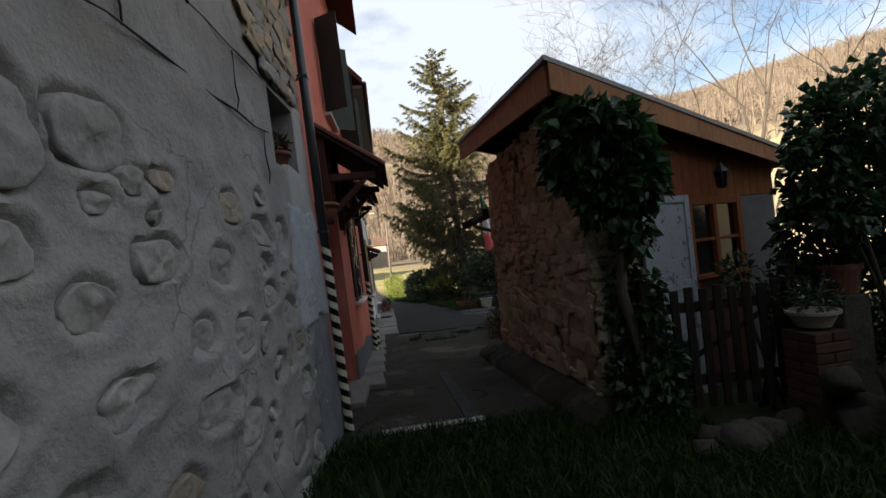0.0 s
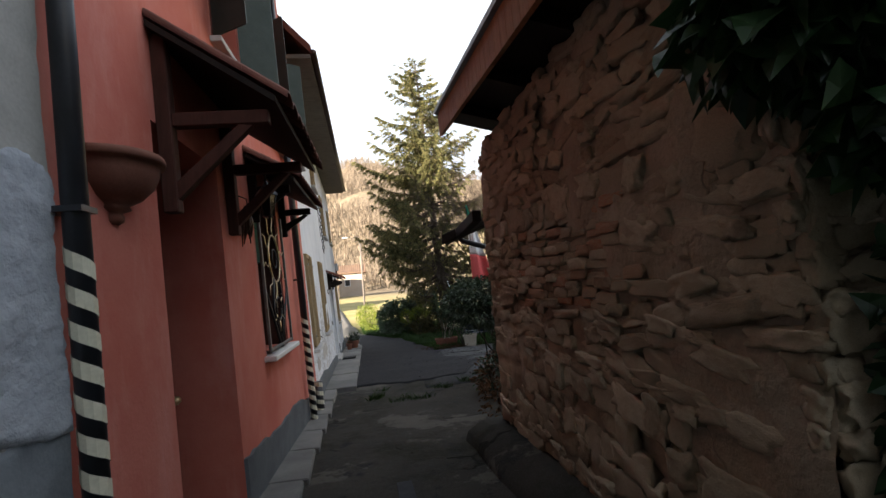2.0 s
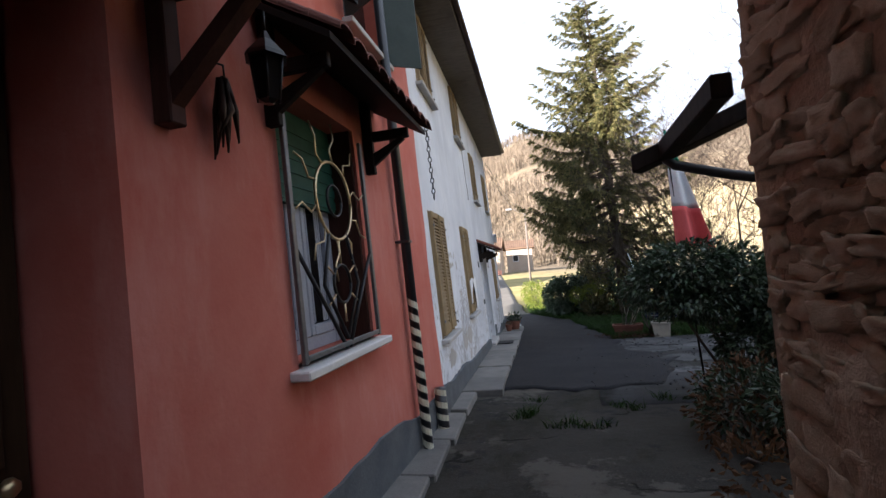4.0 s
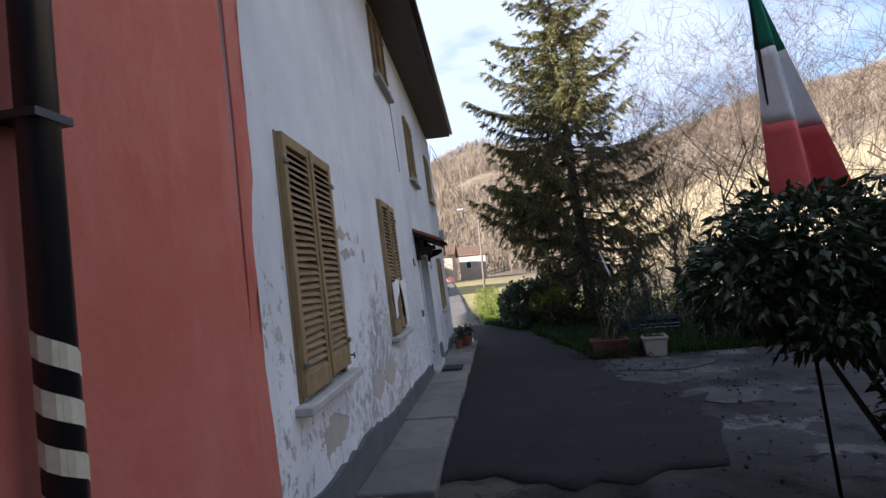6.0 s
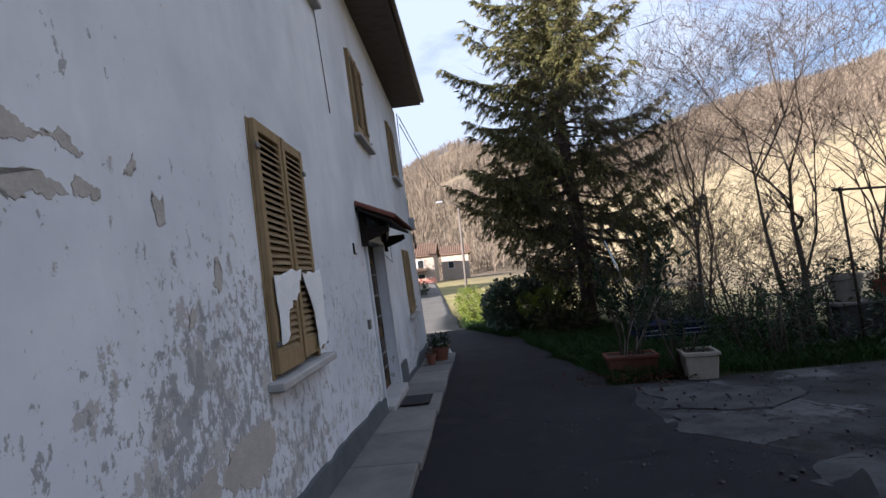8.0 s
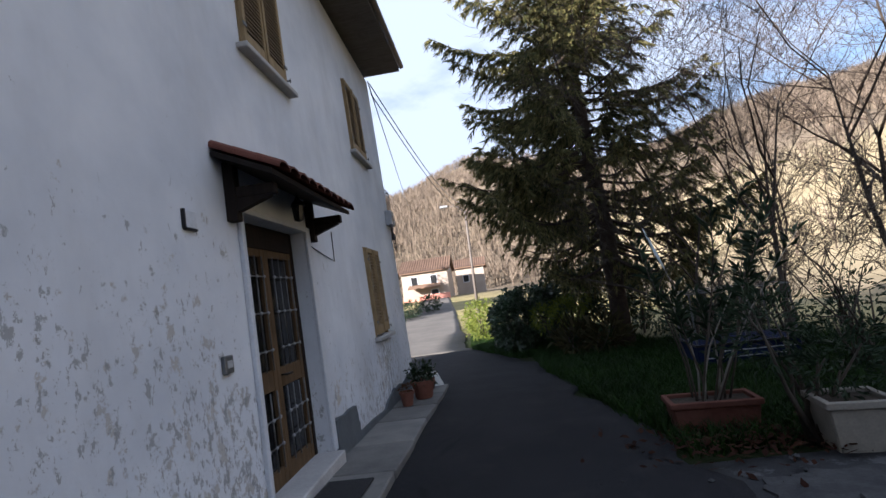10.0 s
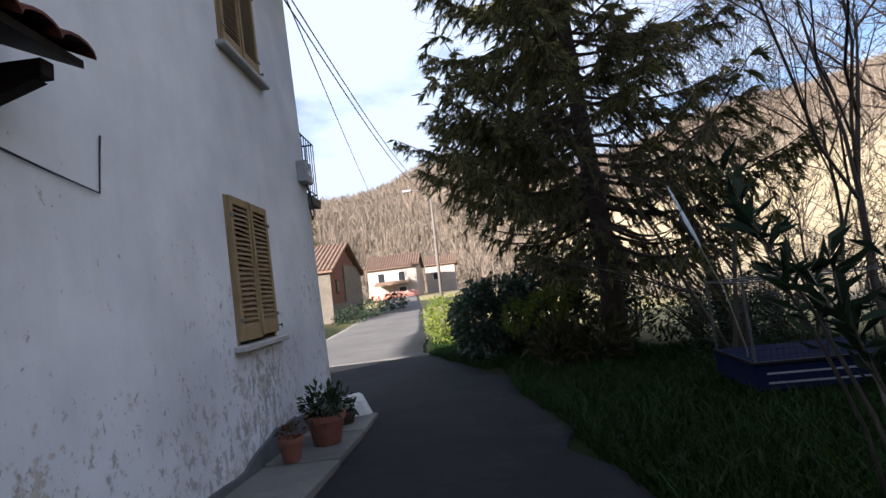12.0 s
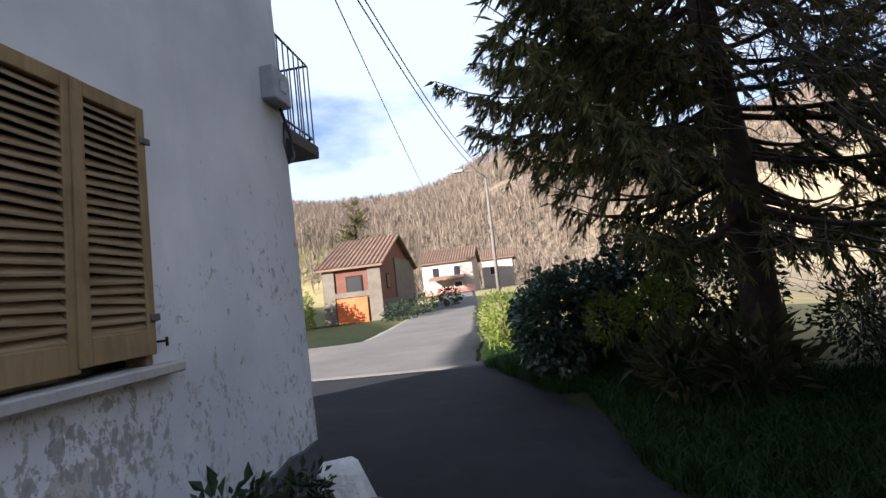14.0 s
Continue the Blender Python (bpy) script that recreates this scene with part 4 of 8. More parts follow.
patch("sheet", WH, [(a0 + 0.02, v0 + 0.62), (a0 + 0.5, v0 + 0.66), (a0 + 0.42, v0 + 0.5), (a0 + 0.2, v0 + 0.4), (a0 + 0.14, v0 + 0.22), (a0 + 0.03, v0 + 0.2)], 0.068, 0.074, "whitepaper", w2, "white torn plastic sheet", 0.02)
patch("sheet", WH, [(a0 + 0.52, v0 + 0.64), (a1 + 0.03, v0 + 0.66), (a1 + 0.02, v0 + 0.1), (a0 + 0.72, v0 + 0.06), (a0 + 0.66, v0 + 0.4)], 0.068, 0.074, "whitepaper", w2, "white torn plastic sheet", 0.02)

# ---- white house door with iron grille ----
a0, a1, v0, v1 = DOOR
door_white = thing("door_1", WH.p((a0 + a1) / 2, 0, v0), "double wooden door with iron grilles in a deep white reveal", "door", kind="structure")
part("surround", boxes(WH, (a0 - 0.05, a0, 0.0, 0.035, v0, v1 + 0.05), (a1, a1 + 0.10, 0.0, 0.035, v0, v1 + 0.05), (a0, a1, 0.0, 0.033, v1, v1 + 0.05), bevel=0.006), "upvc", door_white, "white plaster surround")
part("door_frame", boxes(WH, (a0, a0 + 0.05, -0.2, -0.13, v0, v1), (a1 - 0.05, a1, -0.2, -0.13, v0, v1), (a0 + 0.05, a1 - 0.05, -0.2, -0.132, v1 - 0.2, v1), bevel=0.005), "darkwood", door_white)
md = (a0 + a1) / 2
for l, r in ((a0 + 0.05, md), (md, a1 - 0.05)):
    zt, zm = v1 - 0.2, v0 + 0.72
    leaf = part("door_leaf", boxes(WH, (l, l + 0.07, -0.19, -0.14, v0, zt), (r - 0.07, r, -0.19, -0.14, v0, zt), (l + 0.07, r - 0.07, -0.188, -0.142, zm, zm + 0.16), (l + 0.07, r - 0.07, -0.188, -0.142, v0, v0 + 0.14), (l + 0.07, r - 0.07, -0.188, -0.142, zt - 0.07, zt), bevel=0.005), "doorwood", door_white, "dull brown door leaf")
    part("pane", boxes(WH, (l + 0.06, r - 0.06, -0.172, -0.165, v0 + 0.1, zt - 0.03)), "glass", leaf, "dark glass pane")
    for b in range(4):
        x = l + 0.10 + (r - l - 0.20) * b / 3
        for s0, s1 in ((v0 + 0.14, zm), (zm + 0.16, zt - 0.07)):
            tube("bar", [WH.p(x, -0.115, s0), WH.p(x, -0.115, s1)], 0.006, "greyiron", leaf, "", 6)
    for v in (v0 + 0.32, v0 + 0.52, zm + 0.32, zm + 0.62, zm + 0.92):
        tube("bar", [WH.p(l + 0.07, -0.112, v), WH.p(r - 0.07, -0.112, v)], 0.006, "greyiron", leaf, "", 6)
        for b in range(4):
            x = l + 0.10 + (r - l - 0.20) * b / 3
            vv, ff = turned([(0.004, -0.014), (0.013, -0.006), (0.013, 0.006), (0.004, 0.014)], WH.p(x, -0.108, v), 6)
            raw("boss", vv, ff, "plastic", leaf, "small pale iron boss")
tube("door_handle", [WH.p(md + 0.05, -0.13, v0 + 0.82), WH.p(md + 0.05, -0.09, v0 + 0.82), WH.p(md + 0.17, -0.09, v0 + 0.815)], 0.009, "iron", door_white, "black door handle", 6)
part("threshold", boxes(WH, (a0 - 0.02, a1 + 0.02, -0.24, 0.12, v0 - 0.12, v0 + 0.01), bevel=0.01), "sill", door_white, "grey stone threshold")


def canopy(name, F, a0, a1, v_wall, v_out, out, label, brackets, tiles, mat="tile", group="", drop=0.62, timber="redwood", bw=0.04):
    """A tiled canopy on timber brackets."""
    root = thing(name, F.p((a0 + a1) / 2, 0, v_wall), label, "canopy", group)
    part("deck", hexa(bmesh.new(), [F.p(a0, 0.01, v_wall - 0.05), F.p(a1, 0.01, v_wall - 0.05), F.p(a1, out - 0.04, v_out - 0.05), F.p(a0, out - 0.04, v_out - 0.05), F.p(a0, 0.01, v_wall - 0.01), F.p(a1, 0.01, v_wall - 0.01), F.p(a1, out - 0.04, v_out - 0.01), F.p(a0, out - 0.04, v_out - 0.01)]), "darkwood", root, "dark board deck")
    n = max(4, int((a1 - a0) / 0.17))
    for i in range(n):
        a = a0 + (a1 - a0) * (i + 0.5) / n
        for k in range(tiles):
            s0, s1 = k / tiles, (k + 1.12) / tiles
            pts0, pts1 = [], []
            for j in range(7):
                c = math.pi * j / 6
                w, h = 0.085 * math.cos(c), 0.055 * math.sin(c) + 0.02 * (tiles - k) / tiles
                pts0.append((a + w, s0, h + 0.012)), pts1.append((a + w * 1.08, min(s1, 1.06), h))
            V = [F.p(x, out * s, v_wall + (v_out - v_wall) * s + h) for x, s, h in pts0 + pts1] + [F.p(x, out * s, v_wall + (v_out - v_wall) * s + h - 0.014) for x, s, h in pts0 + pts1]
            Fc = [(j, j + 1, j + 8, j + 7) for j in range(6)] + [(j + 14, j + 21, j + 22, j + 15) for j in range(6)] + [(j + 7, j + 8, j + 22, j + 21) for j in range(6)] + [(j, j + 14, j + 15, j + 1) for j in range(6)]
            raw("tile", V, Fc, mat, root)
    for a in brackets:
        br = part("bracket", boxes(F, (a - bw, a + bw, 0.0, 0.08, v_out - drop, v_wall - 0.06), bevel=0.006), timber, root, "timber bracket")
        part("arm", boxes(F, (a - bw * 0.85, a + bw * 0.85, 0.08, out - 0.1, v_out - 0.14, v_out - 0.06), bevel=0.006), timber, br)
        part("brace", hexa(bmesh.new(), [F.p(a - bw * 0.75, 0.07, v_out - drop + 0.06), F.p(a + bw * 0.75, 0.07, v_out - drop + 0.06), F.p(a + bw * 0.75, out * 0.72, v_out - 0.15), F.p(a - bw * 0.75, out * 0.72, v_out - 0.15), F.p(a - bw * 0.75, 0.07, v_out - drop + 0.16), F.p(a + bw * 0.75, 0.07, v_out - drop + 0.16), F.p(a + bw * 0.75, out * 0.62, v_out - 0.14), F.p(a - bw * 0.75, out * 0.62, v_out - 0.14)]), timber, br)
    return root


canopy("door_canopy", WH, 6.56, 8.36, 2.14, 1.95, 0.46, "small brown tiled canopy over the white house door", (6.74, 8.24), 3, drop=0.30, timber="darkwood")
canopy("entrance_canopy", PK, 1.10, 2.78, 3.20, 2.74, 0.70, "dark tiled timber canopy over the pink house door", (1.20, 2.34), 3)
canopy("window_canopy", PK, 2.95, 4.75, 2.98, 2.72, 0.48, "dark tiled timber canopy over the grilled window", (3.05, 4.42), 3, drop=0.40, timber="darkwood", bw=0.024)


def lantern(name, at, label, s=1.0):
    root = thing(name, at, label, "lantern")
    c = Vector(at)
    v, f = turned([(0.02 * s, 0.0), (0.05 * s, 0.015 * s), (0.075 * s, 0.20 * s)], c, 6)
    raw("glass_body", v, f, "glass", root, "dark glass body")
    v, f = turned([(0.10 * s, 0.20 * s), (0.085 * s, 0.225 * s), (0.03 * s, 0.29 * s), (0.012 * s, 0.33 * s)], c, 6)
    raw("cap", v, f, "iron", root, "black iron cap")
    for k in range(6):
        q = k * math.pi / 3
        tube("rib", [c + Vector((0.052 * s * math.cos(q), 0.052 * s * math.sin(q), 0.015 * s)), c + Vector((0.078 * s * math.cos(q), 0.078 * s * math.sin(q), 0.205 * s))], 0.006 * s, "iron", root, "", 5)
    tube("stem", [c + Vector((0, 0, 0.33 * s)), c + Vector((0, 0, 0.42 * s))], 0.008, "iron", root, "", 6)
    return root


lantern("door_lantern", WH.p(7.62, 0.16, 1.76), "small black iron lantern under the door canopy", 0.7)
lantern("window_lantern", PK.p(2.72, 0.22, 2.30), "black iron lantern on the pink wall")

bunch = thing("hanging_bunch", PK.p(2.62, 0.10, 2.42), "dried bunch hanging on the pink wall beside the lantern", "ornament")
rb = random.Random(14)
for i in range(9):
    c = PK.p(2.62 + rb.uniform(-0.03, 0.03), 0.08 + rb.uniform(-0.03, 0.03), 2.40)
    tube("pod", [c, c + Vector((rb.uniform(-0.03, 0.03), rb.uniform(-0.03, 0.03), -0.14)), c + Vector((rb.uniform(-0.05, 0.05), rb.uniform(-0.05, 0.05), rb.uniform(-0.36, -0.22)))], [0.008, 0.016, 0.004], "copper", bunch, "", 6)
tube("string", [PK.p(2.62, 0.0, 2.50), PK.p(2.62, 0.08, 2.46), PK.p(2.62, 0.08, 2.39)], 0.005, "iron", bunch, "", 5)
patch("cement_repair", PK, [(0.40, 0.62), (0.47, 0.74), (0.60, 0.72), (0.62, 0.6), (0.52, 0.52), (0.44, 0.5)], 0.0, 0.006, "slategrey", wall_pink, "small grey cement repair", 0.012, 8)

# ---- pink house: door, window, pipes, bowl ----
a0, a1, v0, v1 = PDOOR
door_pink = thing("door_2", PK.p((a0 + a1) / 2, -0.45, v0), "dark brown panelled wooden door in a deep recess", "door", kind="structure")
part("door_leaf", boxes(PK, (a0 + 0.02, a1 - 0.02, -0.48, -0.42, v0 + 0.05, v1 - 0.02), bevel=0.006), "olddoor", door_pink)
for q in (0.08, 0.56):
    for s0, s1 in ((0.25, 0.95), (1.1, 1.75), (1.85, 2.4)):
        part("panel", boxes(PK, (a0 + q, a0 + q + 0.38, -0.42, -0.395, v0 + s0, v0 + s1), bevel=0.012), "olddoor", door_pink)
vv, ff = turned([(0.012, -0.03), (0.03, -0.01), (0.03, 0.01), (0.012, 0.03)], PK.p(a1 - 0.12, -0.37, v0 + 1.05), 10)
raw("door_handle", vv, ff, "brass", door_pink, "brass door knob", True)
part("threshold", boxes(PK, (a0 - 0.02, a1 + 0.05, -0.4, 0.16, -0.2, 0.12), bevel=0.012), "slab", door_pink, "stone doorstep")

a0, a1, v0, v1 = PWIN
win_pink = thing("window_8", PK.p((a0 + a1) / 2, 0, v0), "window with ornate iron grille and white casements", "window", kind="structure")
part("reveal_lining", boxes(PK, (a1 - 0.03, a1 - 0.002, -0.30, -0.02, v0, v1), (a0 + 0.002, a0 + 0.03, -0.30, -0.02, v0, v1)), "redwood", win_pink, "dark red wooden lining")
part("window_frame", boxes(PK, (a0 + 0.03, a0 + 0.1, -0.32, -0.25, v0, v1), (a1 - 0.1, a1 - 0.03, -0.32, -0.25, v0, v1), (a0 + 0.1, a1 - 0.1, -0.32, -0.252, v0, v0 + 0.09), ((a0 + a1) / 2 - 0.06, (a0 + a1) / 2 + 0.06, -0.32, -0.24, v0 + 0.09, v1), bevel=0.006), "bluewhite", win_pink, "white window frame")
for l, r in ((a0 + 0.1, (a0 + a1) / 2 - 0.06), ((a0 + a1) / 2 + 0.06, a1 - 0.1)):
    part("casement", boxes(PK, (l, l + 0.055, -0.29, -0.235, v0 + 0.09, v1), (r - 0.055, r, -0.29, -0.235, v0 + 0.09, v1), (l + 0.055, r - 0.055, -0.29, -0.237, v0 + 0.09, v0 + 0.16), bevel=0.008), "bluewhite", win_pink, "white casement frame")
    part("pane", boxes(PK, (l + 0.05, r - 0.05, -0.28, -0.27, v0 + 0.15, v1)), "glass", win_pink, "dark glass pane")
    for cx in (l + 0.06, r - 0.14):
        V = [PK.p(cx + 0.08 * q / 8, -0.268 + 0.006 * math.sin(q * 2.2), v) for v in (v0 + 0.17, v1 - 0.02) for q in range(9)]
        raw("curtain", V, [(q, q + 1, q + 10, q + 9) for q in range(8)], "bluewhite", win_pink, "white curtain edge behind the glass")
part("roller_awning", boxes(PK, (a0 + 0.03, a1 - 0.03, -0.24, -0.19, v0 + 0.95, v1), *[(a0 + 0.03, a1 - 0.03, -0.19, -0.182, v0 + 0.97 + i * 0.09, v0 + 1.03 + i * 0.09) for i in range(6)]), "green", win_pink, "dark green roller blind")
part("window_sill", boxes(PK, (a0 - 0.09, a1 + 0.09, -0.1, 0.11, v0 - 0.05, v0), bevel=0.008), "marble", win_pink, "white marble sill")
grille = part("grille", boxes(PK, (a0 - 0.02, a0 + 0.02, 0.03, 0.055, v0 + 0.02, v1 - 0.1), (a1 - 0.02, a1 + 0.02, 0.03, 0.055, v0 + 0.02, v1 - 0.1), (a0 + 0.02, a1 - 0.02, 0.032, 0.053, v0 + 0.03, v0 + 0.06), bevel=0.004), "greyiron", win_pink, "dark iron grille frame")
mc = (a0 + a1) / 2


def circle(name, a, v, r, rad, mat):
    tube(name, [PK.p(a + r * math.cos(k * math.pi / 12), 0.045, v + r * math.sin(k * math.pi / 12)) for k in range(25)], rad, mat, grille, "", 6)


circle("hoop", mc, v0 + 0.95, 0.25, 0.010, "brass")
circle("hoop", mc, v0 + 0.95, 0.10, 0.009, "iron")
circle("hoop", mc, v0 + 0.42, 0.12, 0.010, "iron")
for s in (-1, 1):
    tube("bar", [PK.p(mc, 0.045, v0 + 0.08), PK.p(mc + s * 0.25, 0.045, v0 + 0.42), PK.p(mc + s * 0.12, 0.045, v0 + 0.74)], 0.012, "iron", grille, "", 6)
    tube("bar", [PK.p(mc + s * 0.02, 0.042, v0 + 0.02), PK.p(mc + s * 0.52, 0.042, v0 + 0.62)], 0.012, "iron", grille, "", 6)
for k in range(10):
    q = k * math.pi / 5 + 0.2
    r1 = 0.42
    tube("ray", [PK.p(mc + 0.25 * math.cos(q), 0.045, v0 + 0.95 + 0.25 * math.sin(q)), PK.p(mc + 0.33 * math.cos(q + 0.12), 0.045, v0 + 0.95 + 0.33 * math.sin(q + 0.12)), PK.p(mc + r1 * math.cos(q - 0.06), 0.045, v0 + 0.95 + r1 * math.sin(q - 0.06)), PK.p(mc + 0.50 * math.cos(q), 0.045, v0 + 0.95 + 0.52 * math.sin(q))], 0.006, "brass", grille, "", 5)
for k in range(6):
    q = k * math.pi / 3 + 0.52
    tube("ray", [PK.p(mc + 0.12 * math.cos(q), 0.045, v0 + 0.42 + 0.12 * math.sin(q)), PK.p(mc + 0.24 * math.cos(q), 0.045, v0 + 0.42 + 0.24 * math.sin(q))], 0.007, "brass", grille, "", 5)
tube("ray", [PK.p(mc, 0.045, v0 + 0.54), PK.p(mc, 0.045, v0 + 0.70)], 0.008, "brass", grille, "", 5)

for nm, hole in (("window_9", UP1), ("window_10", UP2)):
    a0, a1, v0, v1 = hole
    r = thing(nm, PK.p((a0 + a1) / 2, 0, v0), "upper window with dark green shutters folded open", "window", kind="structure")
    part("pane", boxes(PK, (a0, a1, -0.16, -0.14, v0, v1)), "glass", r, "dark glass pane")
    part("window_sill", boxes(PK, (a0 - 0.05, a1 + 0.05, -0.05, 0.09, v0 - 0.05, v0), bevel=0.006), "sill", r)
    for l, rr, sw in ((a0 - 0.02, a0, -1), (a1, a1 + 0.02, 1)):
        sh = part("shutter", hexa(bmesh.new(), [PK.p(l, 0.02, v0), PK.p(rr, 0.02, v0), PK.p(rr + sw * 0.2, 0.33, v0), PK.p(l + sw * 0.2, 0.33, v0), PK.p(l, 0.02, v1), PK.p(rr, 0.02, v1), PK.p(rr + sw * 0.2, 0.33, v1), PK.p(l + sw * 0.2, 0.33, v1)]), "greenshut", r, "dark green open shutter")


def drainpipe(name, F, a, n, v0, v1, stripe_top, label, r=0.05):
    root = thing(name, F.p(a, n, v0), label, "drainpipe")
    tube("pipe", [F.p(a, n, v0), F.p(a, n, v1)], r, "blackpipe", root, "", 14)
    k, v = 0, v0 + 0.02
    while v < stripe_top:
        pts = []
        for i in range(10):
            q = math.pi * (-0.35 + 1.7 * i / 9)
            pts.append((a + (r + 0.002) * math.cos(q), n + (r + 0.002) * math.sin(q), 0.13 * (i / 9)))
        V = [F.p(x, y, v + h) for x, y, h in pts] + [F.p(x, y, v + h + 0.062) for x, y, h in pts]
        raw("stripe", V, [(i, i + 1, i + 11, i + 10) for i in range(9)], "cream", root, "cream warning stripe")
        v += 0.125
    for h in (v0 + 1.95, v0 + 3.4, v0 + 4.8):
        part("clip", boxes(F, (a - r - 0.006, a + r + 0.006, 0.0, n + r + 0.003, h, h + 0.022)), "blackpipe", root)
    return root


drainpipe("drainpipe", PK, 0.25, 0.08, 0.02, 6.5, 1.72, "black drainpipe with cream striped guard by the stone wall", 0.043)
drainpipe("drainpipe", PK, 5.0, 0.08, -0.16, 6.5, 1.15, "black drainpipe with cream striped guard on the pink wall", 0.045)
bol = thing("guard_post", PK.p(5.62, 0.08, -0.25), "short black post with cream warning stripes", "post")
tube("post", [PK.p(5.62, 0.08, -0.25), PK.p(5.62, 0.08, 0.32)], 0.06, "blackpipe", bol, "", 12)
for i in range(4):
    V = []
    for h in (0.0, 0.06):
        V += [PK.p(5.62 + 0.063 * math.cos(math.pi * (-0.3 + 0.2 * j)), 0.08 + 0.063 * math.sin(math.pi * (-0.3 + 0.2 * j)), -0.18 + i * 0.125 + h + 0.01 * j) for j in range(9)]
    raw("stripe", V, [(j, j + 1, j + 10, j + 9) for j in range(8)], "cream", bol, "cream warning stripe")

bowl = thing("wall_bowl", PK.p(0.66, 0.12, 2.0), "terracotta half bowl planter fixed to the pink wall", "planter")
V, Fc = [], []
prof = [(0.02, 0.0), (0.045, 0.015), (0.05, 0.04), (0.04, 0.06), (0.085, 0.075), (0.075, 0.095), (0.14, 0.125), (0.20, 0.18), (0.232, 0.245), (0.24, 0.29), (0.265, 0.295), (0.27, 0.315), (0.262, 0.335), (0.225, 0.335), (0.2, 0.27)]
for r, h in prof:
    for k in range(13):
        q = math.pi * k / 12
        V.append(PK.p(0.66 - 0.88 * r * math.cos(q), r * math.sin(q) * 0.8, 1.985 + 0.9 * h))
Fc = [(i * 13 + k, i * 13 + k + 1, (i + 1) * 13 + k + 1, (i + 1) * 13 + k) for i in range(len(prof) - 1) for k in range(12)]
raw("bowl", V, Fc, "terracotta", bowl, smooth=True)

chain = thing("hanging_chain", PK.p(5.35, 0.5, 2.15), "dark iron chain hanging from the canopy eave", "chain")
for i in range(14):
    c = PK.p(4.72, 0.46, 2.72 - i * 0.045)
    d = PK.u if i % 2 else PK.n
    tube("link", [c + d * (0.014 * math.cos(k * math.pi / 4)) + Vector((0, 0, 0.028 * math.sin(k * math.pi / 4))) for k in range(9)], 0.0045, "iron", chain, "", 5)
# ---- garden hut ----
HL = Face((1.80, 7.55), (1.78, 3.98))      # long wall on the alley, a runs towards the near corner
HL.n = Vector((-1, 0, 0))
HF = Face((1.78, 4.0), (4.4, 4.954))       # front with the door
hut_top = lambda y: 3.07 + 0.085 * (y - 3.75)
wall_hut = wall_panel("wall_hut", HL, 0.0, 3.56, -0.5, 2.95, [], "earth", "brown rubble stone and brick hut wall", 0.2, 0.4, 0.03, 0.055)
wall_hut.data.shade_smooth()
wall_hut.data.set_sharp_from_angle(angle=math.radians(60))
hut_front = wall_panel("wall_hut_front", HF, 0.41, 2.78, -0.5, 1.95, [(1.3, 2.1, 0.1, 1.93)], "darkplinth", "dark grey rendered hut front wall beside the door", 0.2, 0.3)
block("wall_hut_back", [(1.8, 7.3), (4.4, 7.3), (4.4, 7.6), (1.8, 7.6)], -0.5, 2.4, "earth", "plain back wall of the hut")
block("wall_hut_side", [(4.2, 4.98), (4.4, 4.98), (4.4, 7.3), (4.2, 7.3)], -0.5, 2.35, "earth", "plain side wall of the hut")
hut_roof = thing("hut_roof", (1.45, 3.75, 2.75), "monopitch hut roof with larch fascia and tar felt", "roof", kind="structure")


def hr(x, y, d=0.0):
    return (x, y, hut_top(y) - 0.26 * (x - 1.45) + d)


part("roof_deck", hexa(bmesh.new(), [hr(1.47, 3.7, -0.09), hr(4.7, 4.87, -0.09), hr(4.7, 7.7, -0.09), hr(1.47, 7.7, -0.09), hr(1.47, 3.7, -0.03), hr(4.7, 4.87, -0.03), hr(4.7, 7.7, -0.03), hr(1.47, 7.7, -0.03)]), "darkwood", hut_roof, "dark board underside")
part("roof_felt", hexa(bmesh.new(), [hr(1.40, 3.62, -0.028), hr(4.75, 4.81, -0.028), hr(4.75, 7.75, -0.028), hr(1.40, 7.75, -0.028), hr(1.40, 3.62, 0.012), hr(4.75, 4.81, 0.012), hr(4.75, 7.75, 0.012), hr(1.40, 7.75, 0.012)]), "greyiron", hut_roof, "grey felt covering")
n = 34
for i in range(n):
    y0, y1 = 3.70 + 4.0 * i / n, 3.70 + 4.0 * (i + 1) / n - 0.006
    part("fascia_board", hexa(bmesh.new(), [(1.43, y0, hut_top(y0) - 0.27), (1.465, y0, hut_top(y0) - 0.27), (1.465, y1, hut_top(y1) - 0.27), (1.43, y1, hut_top(y1) - 0.27), (1.43, y0, hut_top(y0) - 0.03), (1.465, y0, hut_top(y0) - 0.03), (1.465, y1, hut_top(y1) - 0.03), (1.43, y1, hut_top(y1) - 0.03)]), "fascia", hut_roof)
part("verge_board", hexa(bmesh.new(), [hr(1.44, 3.64, -0.24), hr(4.72, 4.82, -0.17), hr(4.72, 4.85, -0.17), hr(1.44, 3.67, -0.24), hr(1.44, 3.64, -0.03), hr(4.72, 4.82, -0.03), hr(4.72, 4.85, -0.03), hr(1.44, 3.67, -0.03)]), "fascia", hut_roof, "larch verge board")
for y in (4.3, 5.2, 6.1, 7.0):
    part("rafter", hexa(bmesh.new(), [hr(1.47, y, -0.2), hr(2.0, y, -0.2), hr(2.0, y + 0.08, -0.2), hr(1.47, y + 0.08, -0.2), hr(1.47, y, -0.09), hr(2.0, y, -0.09), hr(2.0, y + 0.08, -0.09), hr(1.47, y + 0.08, -0.09)]), "darkwood", hut_roof)
gable = thing("hut_gable", (1.8, 4.0, 1.95), "orange varnished board gable of the hut", "gable", kind="structure")
